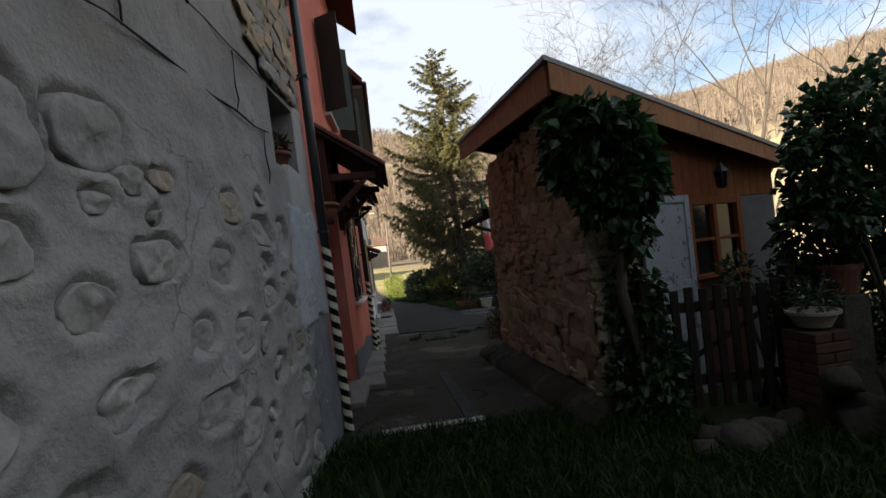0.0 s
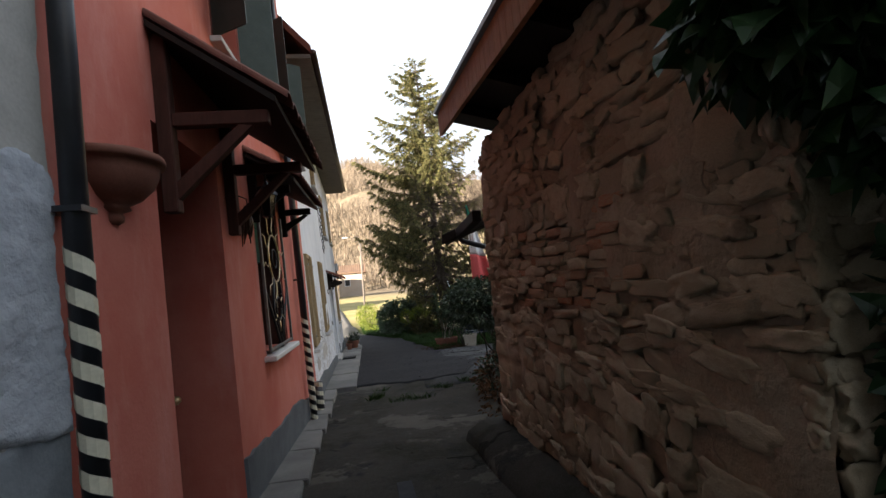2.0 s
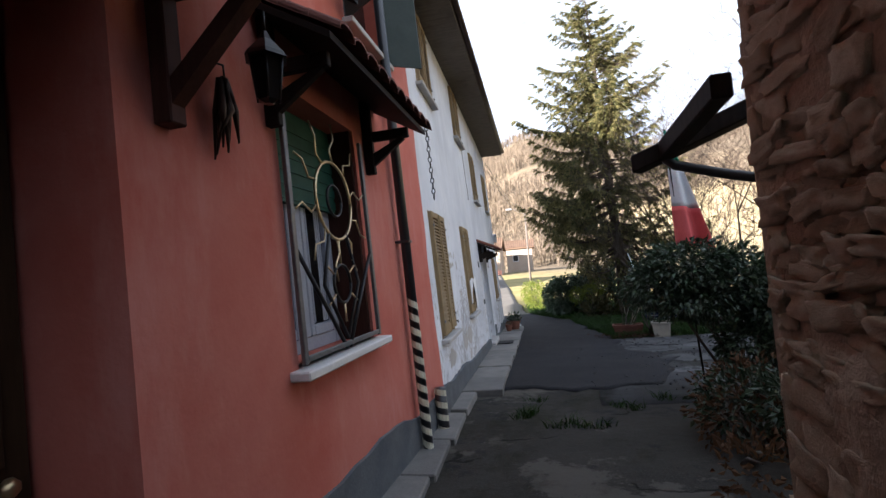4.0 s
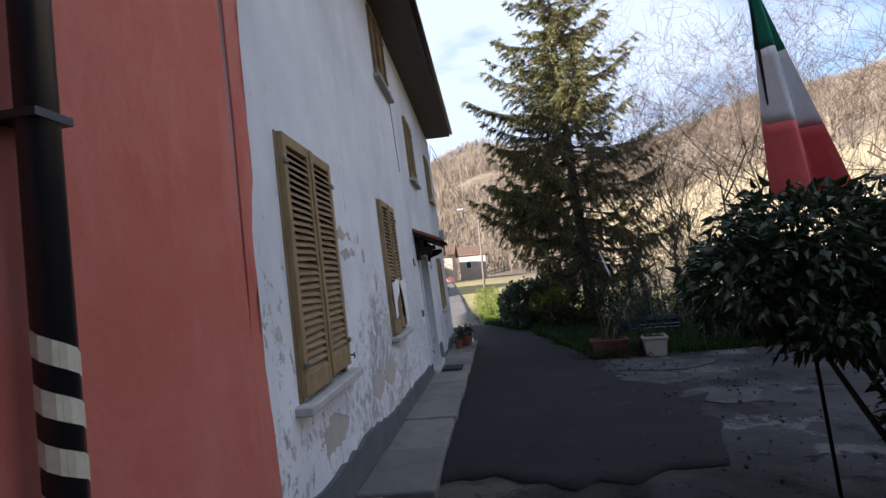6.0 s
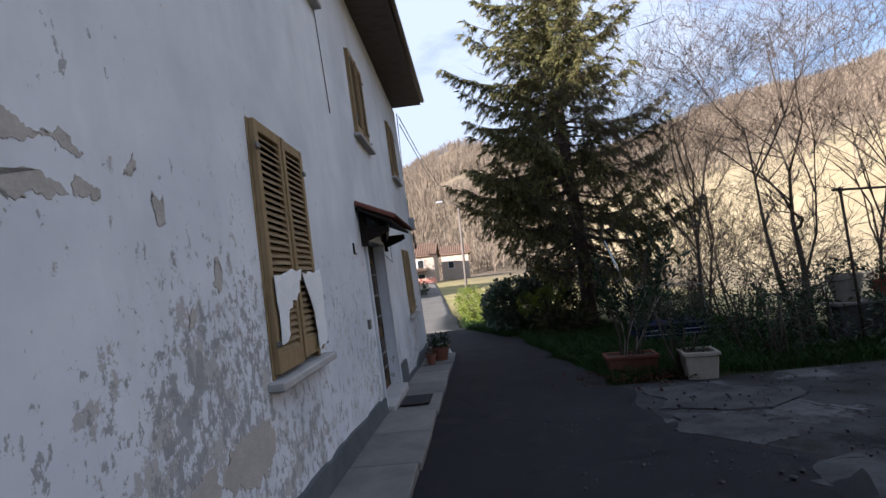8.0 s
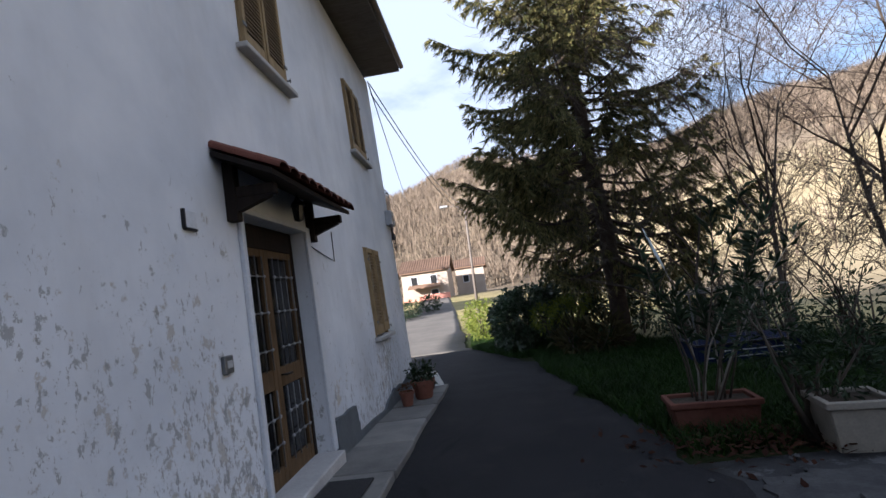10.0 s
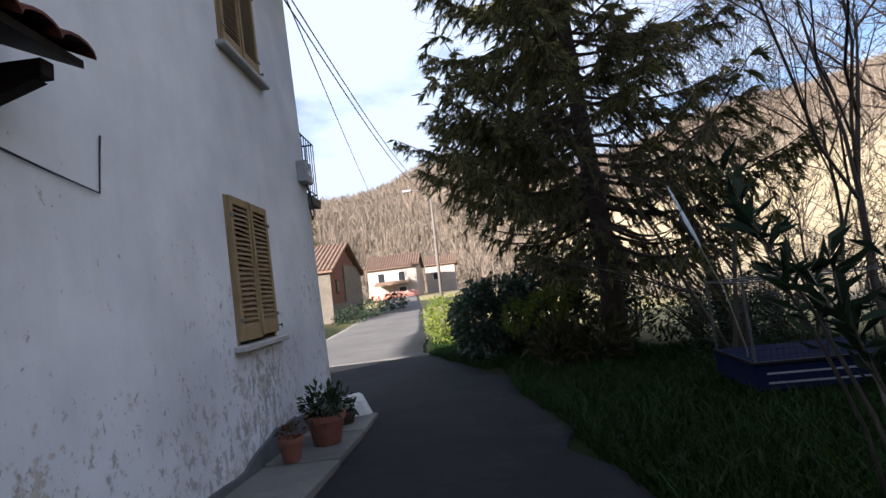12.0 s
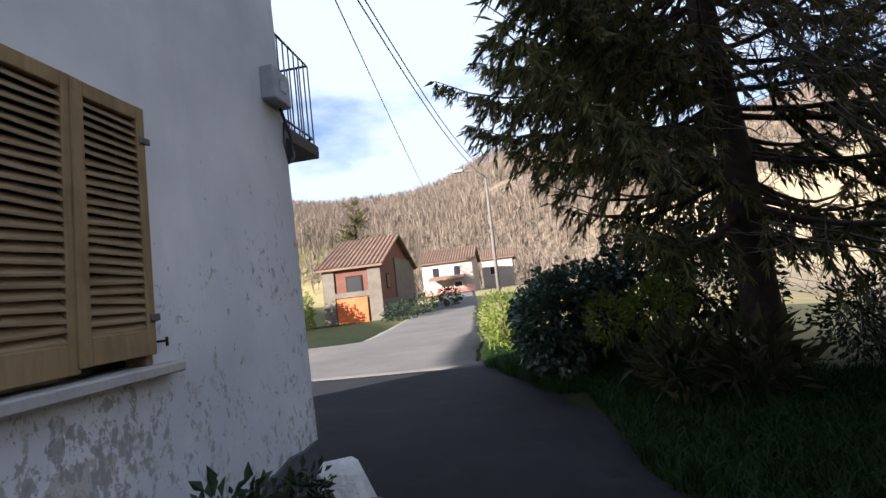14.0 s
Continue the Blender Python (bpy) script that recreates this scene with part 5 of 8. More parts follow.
for i in range(20):
    x0, x1 = 1.8 + 0.13 * i, 1.8 + 0.13 * (i + 1) - 0.004
    fy = lambda x: 4.0 + 0.364 * (x - 1.78)
    top = lambda x: max(2.0, hut_top(fy(x)) - 0.26 * (x - 1.45) - 0.095)
    part("board", hexa(bmesh.new(), [(x0, fy(x0), 1.96), (x1, fy(x1), 1.96), (x1, fy(x1) + 0.04, 1.96), (x0, fy(x0) + 0.04, 1.96), (x0, fy(x0), top(x0)), (x1, fy(x1), top(x1)), (x1, fy(x1) + 0.04, top(x1)), (x0, fy(x0) + 0.04, top(x0))]), "orangewood", gable)
hut_door = thing("door_3", HF.p(1.69, 0, 0.1), "orange varnished hut door with glass panes", "door", kind="structure")
part("door_frame", boxes(HF, (1.26, 1.34, -0.06, 0.03, 0.1, 1.96), (2.05, 2.13, -0.06, 0.03, 0.1, 1.96), (1.34, 2.05, -0.06, 0.028, 1.88, 1.96), (1.66, 1.72, -0.06, 0.026, 1.2, 1.88), (1.34, 1.66, -0.05, 0.02, 1.52, 1.55), (1.72, 2.05, -0.05, 0.02, 1.52, 1.55), bevel=0.005), "orangewood", hut_door)
part("pane", boxes(HF, (1.34, 1.66, -0.03, -0.02, 1.2, 1.88), (1.72, 2.05, -0.03, -0.02, 1.2, 1.88)), "glass", hut_door, "dark glass panes")
# The door's lower part lies in shade; that darkness is put in as redwood.
part("lower_panel", boxes(HF, (1.34, 2.05, -0.05, 0.0, 0.12, 1.2), bevel=0.01), "redwood", hut_door, "dark lower door panel")
part("ledge", boxes(HF, (1.26, 2.13, 0.0, 0.07, 1.16, 1.2), bevel=0.005), "orangewood", hut_door)
gs = thing("old_shutter", HF.p(0.9, 0.05, 1.25), "weathered grey painted wooden shutter leaning on the hut", "shutter")
part("frame", boxes(HF, (0.58, 0.65, 0.03, 0.065, 0.62, 1.98), (1.18, 1.25, 0.03, 0.065, 0.62, 1.98), (0.65, 1.18, 0.032, 0.063, 1.91, 1.98), (0.65, 1.18, 0.032, 0.063, 0.62, 0.72), (0.65, 1.18, 0.032, 0.063, 1.10, 1.19), bevel=0.005), "greydoor", gs)
for v0, v1 in ((0.72, 1.10), (1.19, 1.91)):
    part("panel", boxes(HF, (0.65, 1.18, 0.036, 0.052, v0, v1), bevel=0.006), "greydoor", gs)
part("leg", boxes(HF, (0.59, 0.65, 0.03, 0.06, 0.1, 0.62)), "greydoor", gs)
part("leg", boxes(HF, (1.18, 1.24, 0.03, 0.06, 0.1, 0.62)), "greydoor", gs)
lantern("hut_lantern", HF.p(1.69, 0.12, 2.02), "small black lantern on the hut gable", 0.8)

# sloping concrete foot of the hut wall
bm = bmesh.new()
pr = [(1.50, 0.0), (1.53, 0.09), (1.70, 0.18), (1.83, 0.20), (1.83, -0.3), (1.50, -0.3)]
rows_ = []
for j in range(13):
    y = 3.9 + 3.8 * j / 12
    rows_.append([bm.verts.new((x + 0.03 * noise.noise(Vector((y * 2, x * 5, 0))) - 0.10 * (y - 3.9) / 3.8 * (x < 1.75), y, gz(1.6, y) + z + 0.02 * noise.noise(Vector((y * 3, x * 3, 2))))) for x, z in pr])
for j in range(12):
    for k in range(5):
        bm.faces.new((rows_[j][k], rows_[j][k + 1], rows_[j + 1][k + 1], rows_[j + 1][k]))
bm.faces.new(rows_[0]), bm.faces.new(rows_[-1][::-1])
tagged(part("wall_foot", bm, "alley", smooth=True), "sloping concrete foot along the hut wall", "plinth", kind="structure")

# picket gate
gate = thing("picket_gate", (2.2, 3.72, 0.3), "dark brown wooden picket gate beside the hut", "gate")
GT = Face((2.12, 3.72), (3.15, 3.6))
for i in range(9):
    part("picket", boxes(GT, (0.02 + 0.115 * i, 0.085 + 0.115 * i, 0.0, 0.022, 0.25, 1.2 - 0.02 * (i % 2)), bevel=0.004), "darkwood", gate)
for v in (0.42, 1.0):
    part("rail", boxes(GT, (0.0, 1.02, -0.035, -0.001, v, v + 0.08), bevel=0.004), "darkwood", gate)
part("brace", hexa(bmesh.new(), [GT.p(0.0, -0.03, 0.5), GT.p(0.07, -0.03, 0.5), GT.p(0.07, -0.005, 0.5), GT.p(0, -0.005, 0.5), GT.p(0.93, -0.03, 1.0), GT.p(1.0, -0.03, 1.0), GT.p(1.0, -0.005, 1.0), GT.p(0.93, -0.005, 1.0)]), "darkwood", gate)
part("post", boxes(GT, (-0.1, -0.01, -0.06, 0.03, 0.0, 1.3), bevel=0.008), "darkwood", gate)
part("post", boxes(GT, (1.05, 1.14, -0.06, 0.03, 0.0, 1.3), bevel=0.008), "darkwood", gate)


# ---- stones and bricks ----
def pebble_mesh(name, seed, flat=0.5, square=0.55, lump=0.26, chip=0.13, fine=False):
    """A rough stone about one unit across, long in x, flat in y."""
    rnd = random.Random(seed)
    bm = bmesh.new()
    bmesh.ops.create_icosphere(bm, subdivisions=3 if fine else 2, radius=1.0)
    off = Vector((rnd.uniform(0, 50), 0, 0))
    for v in bm.verts:
        c = v.co.copy()
        c = Vector([math.copysign(abs(q) ** square, q) for q in c])
        c *= 0.62 + lump * noise.noise(c * 1.3 + off) + chip * noise.noise(c * 2.8 + off) + (0.07 * noise.noise(c * 7 + off) if fine else 0)
        v.co = Vector((c.x, c.y * flat, c.z))
    me = bpy.data.meshes.new(name)
    bm.to_mesh(me)
    bm.free()
    return me


STONES = [pebble_mesh("stone", s, 0.9, 0.6) for s in range(8)]
ANGULAR = [pebble_mesh("stone", s + 80, 0.9, 0.5, 0.34, 0.24, True) for s in range(14)]
BRICKS = [pebble_mesh("brick", s + 40, 0.9, 0.32, 0.12, 0.12, True) for s in range(5)]
for me in STONES + ANGULAR + BRICKS:
    me.shade_smooth()


def piece(name, mesh, material, at, size, parent, F, tilt=0.0):
    key = mesh.name + material
    me = PIECES.get(key)
    if me is None:
        me = mesh.copy()
        me.name = name
        me.materials.append(M[material])
        PIECES[key] = me
    ob = new(name, me)
    m = Matrix((F.u, F.n, Vector((0, 0, 1)))).transposed().to_4x4()
    ob.parent = parent
    ob.matrix_parent_inverse = world_of(parent).inverted()
    ob.matrix_basis = Matrix.Translation(at) @ m @ Matrix.Rotation(tilt, 4, "Y") @ Matrix.Diagonal((size[0], size[1], size[2], 1))
    return ob


PIECES = {}


def rubble(F, a0, a1, v0, v1, parent, seed, material, rows, widths, proud, skip, brick_rows=()):
    """Uneven courses of stones across a wall."""
    rnd = random.Random(seed)
    v, count = v0, 0
    while v < v1 and count < rows:
        brick = any(b0 <= v <= b1 for b0, b1 in brick_rows)
        h = rnd.uniform(0.055, 0.065) if brick else rnd.uniform(0.06, 0.15)
        a = a0 + rnd.uniform(-0.1, 0.05)
        while a < a1:
            w = rnd.uniform(0.16, 0.24) if brick and 0.9 < a < 2.6 else rnd.uniform(*widths)
            if a < a0:
                w, a = max(0.08, w - (a0 - a)), a0 + 0.001
            if a + w > a1 and a1 - a > 0.07:
                w = a1 - a
            if rnd.random() > skip and a + w < a1 + 0.02 and a > a0:
                is_b = brick and 0.9 < a < 2.6
                hh = h if is_b or not brick else rnd.uniform(0.07, 0.11)
                piece("brick" if is_b else "stone", rnd.choice(BRICKS if is_b else ANGULAR), "brick" if is_b and rnd.random() < 0.4 else material,
                      F.p(a + w / 2, proud * rnd.uniform(-1.2, 0.8), v + h / 2 + rnd.uniform(-0.025, 0.025)), (w * rnd.uniform(0.74, 0.9), 0.055 * rnd.uniform(0.7, 1.4), hh * rnd.uniform(0.70, 1.05)), parent, F, rnd.gauss(0, 0.02 if is_b else 0.16))
            a += w
        v += h
        count += 1


rubble(HL, 0.02, 3.55, 0.2, 2.85, wall_hut, 5, "rubble", 40, (0.10, 0.34), 0.014, 0.14, ((1.35, 1.9),))
HE = Face((1.78, 3.99), (2.2, 3.99))      # near end of the rubble wall
rubble(HE, -0.02, 0.42, 0.2, 2.6, wall_hut, 6, "rubble", 40, (0.10, 0.24), 0.012, 0.05)


def bedded_stone(st):
    """One stone filling its pocket in the cement, with a rough, nearly flat face."""
    p, q, w, h, turn, seed = st
    rnd = random.Random(int(seed * 1e4))
    face, n = rnd.uniform(-0.008, 0.008), 24
    tip_u, tip_v = rnd.uniform(-0.02, 0.02), rnd.uniform(-0.025, 0.02)
    p, q = p - 0.003, q - 0.008
    V = [ST.p(p, face + 0.006, q)]
    for r in (0.15, 0.3, 0.45, 0.6, 0.75, 0.86, 0.93, 0.97, 0.99):
        for i in range(n):
            ang = 2 * math.pi * i / n
            k = r * stone_reach(ang, seed)
            x, y = k * math.cos(ang), k * math.sin(ang)
            x, y = x * math.cos(turn) - y * math.sin(turn), x * math.sin(turn) + y * math.cos(turn)
            out = face + tip_u * x + tip_v * y + 0.004 * (1 - r * r) + 0.013 * noise.noise(Vector((x * w * 13, y * h * 13, seed))) + 0.012 * noise.noise(Vector((x * w * 31, y * h * 31, seed)))
            V.append(ST.p(p + x * w, -0.07 if r > 0.98 else (out - 0.005 if r > 0.96 else out), q + y * h))
    Fc = [(0, 1 + i, 1 + (i + 1) % n) for i in range(n)]
    for j in range(8):
        for i in range(n):
            Fc.append((1 + j * n + i, 1 + (j + 1) * n + i, 1 + (j + 1) * n + (i + 1) % n, 1 + j * n + (i + 1) % n))
    return raw("stone", V, Fc, "fieldstone" if rnd.random() < 0.86 else "brownstone", wall_stone, smooth=True)


for st in BEDDED:
    bedded_stone(st)
rnd = random.Random(11)
v = 3.06
while v < 5.6:
    h = rnd.uniform(0.09, 0.16)
    a = 5.5 + rnd.uniform(0, 0.1)
    while a < 7.66:
        w = rnd.uniform(0.12, 0.30)
        if v > 3.02 + max(0, 6.6 - a) * 0.75 and a + w < 7.68 and not (6.7 < a + w / 2 < 7.4 and v < 3.05):
            piece("stone", rnd.choice(ANGULAR), rnd.choice(("rubble", "brownstone", "fieldstone")), ST.p(a + w / 2, rnd.uniform(0.0, 0.02), v + h / 2), (w * 0.85, 0.05, h * 0.85), wall_stone, ST, rnd.gauss(0, 0.08))
        a += w
    v += h
nv, nf = turned([(0.07, 0.0), (0.085, 0.02), (0.115, 0.13), (0.13, 0.13), (0.13, 0.16), (0.11, 0.16), (0.1, 0.12)], ST.p(7.12, -0.12, 2.44), 16)
npot = thing("niche_pot", ST.p(7.12, -0.12, 2.44), "small terracotta pot with dry plant in the niche", "plant pot")
raw("pot", nv, nf, "terracotta", npot, smooth=True)
leaf_mesh("plant", blob_spots([(*ST.p(7.1, -0.1, 2.66), 0.12, 0.12, 0.07)], 260, 3), 0.05, "brownleaf", npot, "dry brown foliage", 0.5, 0.1)

# ---- paving slabs, kerb, drain ----
slabs = thing("pavement_kerb", (0, 15, gz(0, 15)), "worn concrete pavement slabs along the white house", "pavement", kind="structure")
y = 10.75
rnd = random.Random(4)
while y < 21.7:
    l = rnd.uniform(0.8, 1.25)
    xo = 0.22 if y > 11.6 else -0.12 + 0.34 * (y - 10.7)
    xw = lambda yy: -0.36 - 0.012 * (yy - 10) + 0.05
    z = [gz(0, yy) + 0.085 + rnd.uniform(-0.012, 0.012) for yy in (y, y + l)]
    part("slab", hexa(bmesh.new(), [(xw(y), y, z[0] - 0.25), (xo, y, z[0] - 0.25), (xo, y + l - 0.014, z[1] - 0.25), (xw(y + l), y + l - 0.014, z[1] - 0.25), (xw(y), y, z[0]), (xo + rnd.uniform(-0.02, 0.02), y, z[0]), (xo + rnd.uniform(-0.02, 0.02), y + l - 0.014, z[1]), (xw(y + l), y + l - 0.014, z[1])], 0.012), "slab", slabs)
    y += l
y = 6.3
while y < 10.0:
    l = rnd.uniform(0.7, 1.0)
    part("slab", hexa(bmesh.new(), [(-0.47, y, gz(0, y) - 0.2), (-0.08, y, gz(0, y) - 0.2), (-0.12, y + l - 0.012, gz(0, y + l) - 0.2), (-0.40, y + l - 0.012, gz(0, y + l) - 0.2), (-0.47, y, gz(0, y) + 0.07), (-0.08, y, gz(0, y) + 0.06), (-0.12, y + l - 0.012, gz(0, y + l) + 0.06), (-0.40, y + l - 0.012, gz(0, y + l) + 0.07)], 0.012), "slab", slabs)
    y += l
drain = thing("drain_channel", (0.74, 5.0, gz(0.74, 5)), "grey steel drainage channel set in the alley", "drain")
part("channel", hexa(bmesh.new(), [(0.66, 4.55, gz(0, 4.55) - 0.05), (0.80, 4.55, gz(0, 4.55) - 0.05), (0.76, 6.8, gz(0, 6.8) - 0.05), (0.64, 6.8, gz(0, 6.8) - 0.05), (0.66, 4.55, gz(0, 4.55) + 0.014), (0.80, 4.55, gz(0, 4.55) + 0.014), (0.76, 6.8, gz(0, 6.8) + 0.014), (0.64, 6.8, gz(0, 6.8) + 0.014)]), "sodden", drain)
part("grating", boxes(WORLD, (-0.12, 0.82, 4.42, 4.54, gz(0, 4.5) - 0.05, gz(0, 4.5) + 0.012)), "greyiron", drain, "dark cross grating")
for i in range(16):
    part("slot", boxes(WORLD, (-0.1 + i * 0.056, -0.075 + i * 0.056, 4.44, 4.52, gz(0, 4.5) + 0.0125, gz(0, 4.5) + 0.018)), "iron", drain)
mat = thing("doormat", (0.05, 17.2, gz(0, 17.2) + 0.09), "black rubber doormat on the pavement", "doormat")
part("mat", hexa(bmesh.new(), [(-0.27, 16.95, gz(0, 16.95) + 0.095), (0.1, 16.95, gz(0, 16.95) + 0.095), (0.1, 17.5, gz(0, 17.5) + 0.095), (-0.27, 17.5, gz(0, 17.5) + 0.095), (-0.27, 16.95, gz(0, 16.95) + 0.115), (0.1, 16.95, gz(0, 16.95) + 0.115), (0.1, 17.5, gz(0, 17.5) + 0.115), (-0.27, 17.5, gz(0, 17.5) + 0.115)], 0.006), "rubber", mat)

# broken pale concrete in the yard, with loose gravel
def ground_slab(outline, lift, seed):
    rnd = random.Random(seed)
    pts = []
    for i, (x, y) in enumerate(outline):
        x1, y1 = outline[(i + 1) % len(outline)]
        for k in range(16):
            t = k / 16
            px, py = x + (x1 - x) * t, y + (y1 - y) * t
            pts.append((px + 0.22 * noise.noise(Vector((px * 2.5, py * 2.5, seed))) + rnd.uniform(-0.025, 0.025), py + 0.22 * noise.noise(Vector((px * 2.5, py * 2.5, seed + 9))) + rnd.uniform(-0.025, 0.025)))
    bm = bmesh.new()
    hi = [bm.verts.new((x, y, gz(x, y) + lift + rnd.uniform(-0.006, 0.006))) for x, y in pts]
    cx, cy = sum(p[0] for p in pts) / len(pts), sum(p[1] for p in pts) / len(pts)
    lo = [bm.verts.new((x + (x - cx) * 0.02, y + (y - cy) * 0.02, gz(x, y) - 0.06)) for x, y in pts]
    for i in range(len(pts)):
        j = (i + 1) % len(pts)
        bm.faces.new((lo[i], lo[j], hi[j], hi[i]))
    bm.faces.new(hi)
    bmesh.ops.triangulate(bm, faces=bm.faces[:])
    ob = part("broken_slab", bm, "yardpale")
    return tagged(ob, "cracked pale slab of broken yard concrete", "concrete slab", "broken slabs of the yard")


for i, outline in enumerate((((2.52, 15.35), (2.95, 14.85), (3.3, 14.95), (3.2, 15.5), (2.75, 15.85)), ((2.6, 16.05), (3.5, 15.75), (4.2, 16.35), (3.6, 16.95), (2.75, 17.0)), ((2.75, 14.1), (3.4, 13.6), (3.75, 14.3), (3.35, 14.6)))):
    ground_slab(outline, 0.024 if i % 2 else 0.020, 900 + i)
rg = random.Random(31)
V, Fc = [], []
for _ in range(1500):
    x, y = rg.uniform(1.3, 5.5), rg.uniform(11.6, 17.3)
    if noise.noise(Vector((x * 1.4, y * 1.4, 2))) < 0.12 and rg.random() < 0.85:
        continue
    r = 0.006 + 0.022 * rg.random() ** 3
    p = Vector((x, y, gz(x, y) + 0.024 + (0.012 if x > 2.4 else 0.0)))
    k = len(V)
    V += [p + Vector((r * rg.uniform(0.7, 1.2), 0, 0)), p + Vector((0, r * rg.uniform(0.7, 1.2), 0)), p - Vector((r * rg.uniform(0.7, 1.2), 0, 0)), p - Vector((0, r, 0)), p + Vector((r * rg.uniform(-0.3, 0.3), 0, r * rg.uniform(0.5, 0.9))), p - Vector((0, 0, r))]
    Fc += [(k + a, k + b, k + 4) for a, b in ((0, 1), (1, 2), (2, 3), (3, 0))] + [(k + b, k + a, k + 5) for a, b in ((0, 1), (1, 2), (2, 3), (3, 0))]
tagged(raw("gravel", V, Fc, "yardpale"), "loose pale gravel scattered over the yard", "gravel", kind="stuff")
V, Fc = [], []
for _ in range(520):
    x, y = rg.gauss(2.95, 0.42), rg.gauss(17.75, 0.28)
    p = Vector((x, y, gz(x, y) + 0.03 + 0.05 * rg.random() ** 2))
    q, s_ = rg.uniform(0, 6.28), rg.uniform(0.02, 0.05)
    u, w = Vector((math.cos(q), math.sin(q), rg.uniform(-0.5, 0.5))) * s_, Vector((-math.sin(q), math.cos(q), rg.uniform(-0.5, 0.5))) * (s_ * 0.5)
    k = len(V)
    V += [p - u, p + w, p + u, p - w]
    Fc.append((k, k + 1, k + 2, k + 3))
tagged(raw("fallen_leaves", V, Fc, "deadleaf"), "fallen red brown leaves round the trough planter", "leaves", kind="stuff")

# ---- plants by kind ----
def bare_tree(name, base, height, seed, label, lean=(0, 0), spread=0.5, depth=5, trunk=0.11, mat="twig", group="", twigs=1.0):
    rnd = random.Random(seed)
    V, Fc, TV, TF = [], [], [], []

    def add(store, pts, rad, sides):
        v, f = tube_data(pts, rad, sides, False)
        k = len(store[0])
        store[0].extend(v), store[1].extend([tuple(i + k for i in q) for q in f])

    def grow(p, d, length, r, level):
        n = 4
        pts, rad, cur = [p], [r], d.copy()
        for i in range(n):
            k = 0.10 if level == 0 else 0.24
            cur = (cur + Vector((rnd.gauss(0, k), rnd.gauss(0, k), rnd.gauss(0.04, 0.10)))).normalized()
            pts.append(pts[-1] + cur * (length / n))
            rad.append(r * (1 - (0.85 if level == 0 else 0.6) * (i + 1) / n))
        add((TV, TF) if level == 0 else (V, Fc), pts, rad, 7 if level == 0 else (5 if level < 2 else 3))
        if level >= depth:
            return
        kids = rnd.randint(3, 4) if level else rnd.randint(6, 8)
        for k in range(kids):
            t = rnd.uniform(0.35, 1.0) if level else rnd.uniform(0.38, 1.0)
            i = min(n - 1, int(t * n))
            q = pts[i].lerp(pts[i + 1], t * n - i)
            side = Vector((rnd.gauss(0, 1), rnd.gauss(0, 1), rnd.gauss(0, 0.4)))
            nd = (cur * (1.0 - spread * 0.7) + side.normalized() * spread * 1.75 + Vector((0, 0, 0.16))).normalized()
            grow(q, nd, length * rnd.uniform(0.5, 0.75), max(0.004, rad[i] * rnd.uniform(0.45, 0.7)), level + 1)

    root = thing(name, base, label, "tree", group)
    grow(Vector(base) - Vector((0, 0, 0.1)), Vector((lean[0], lean[1], 1)).normalized(), height * 0.58, trunk * 0.72, 0)
    raw("trunk", TV, TF, "bark", root, smooth=True)
    raw("crown", V, Fc, mat, root, "bare thin branches", True)
    return root


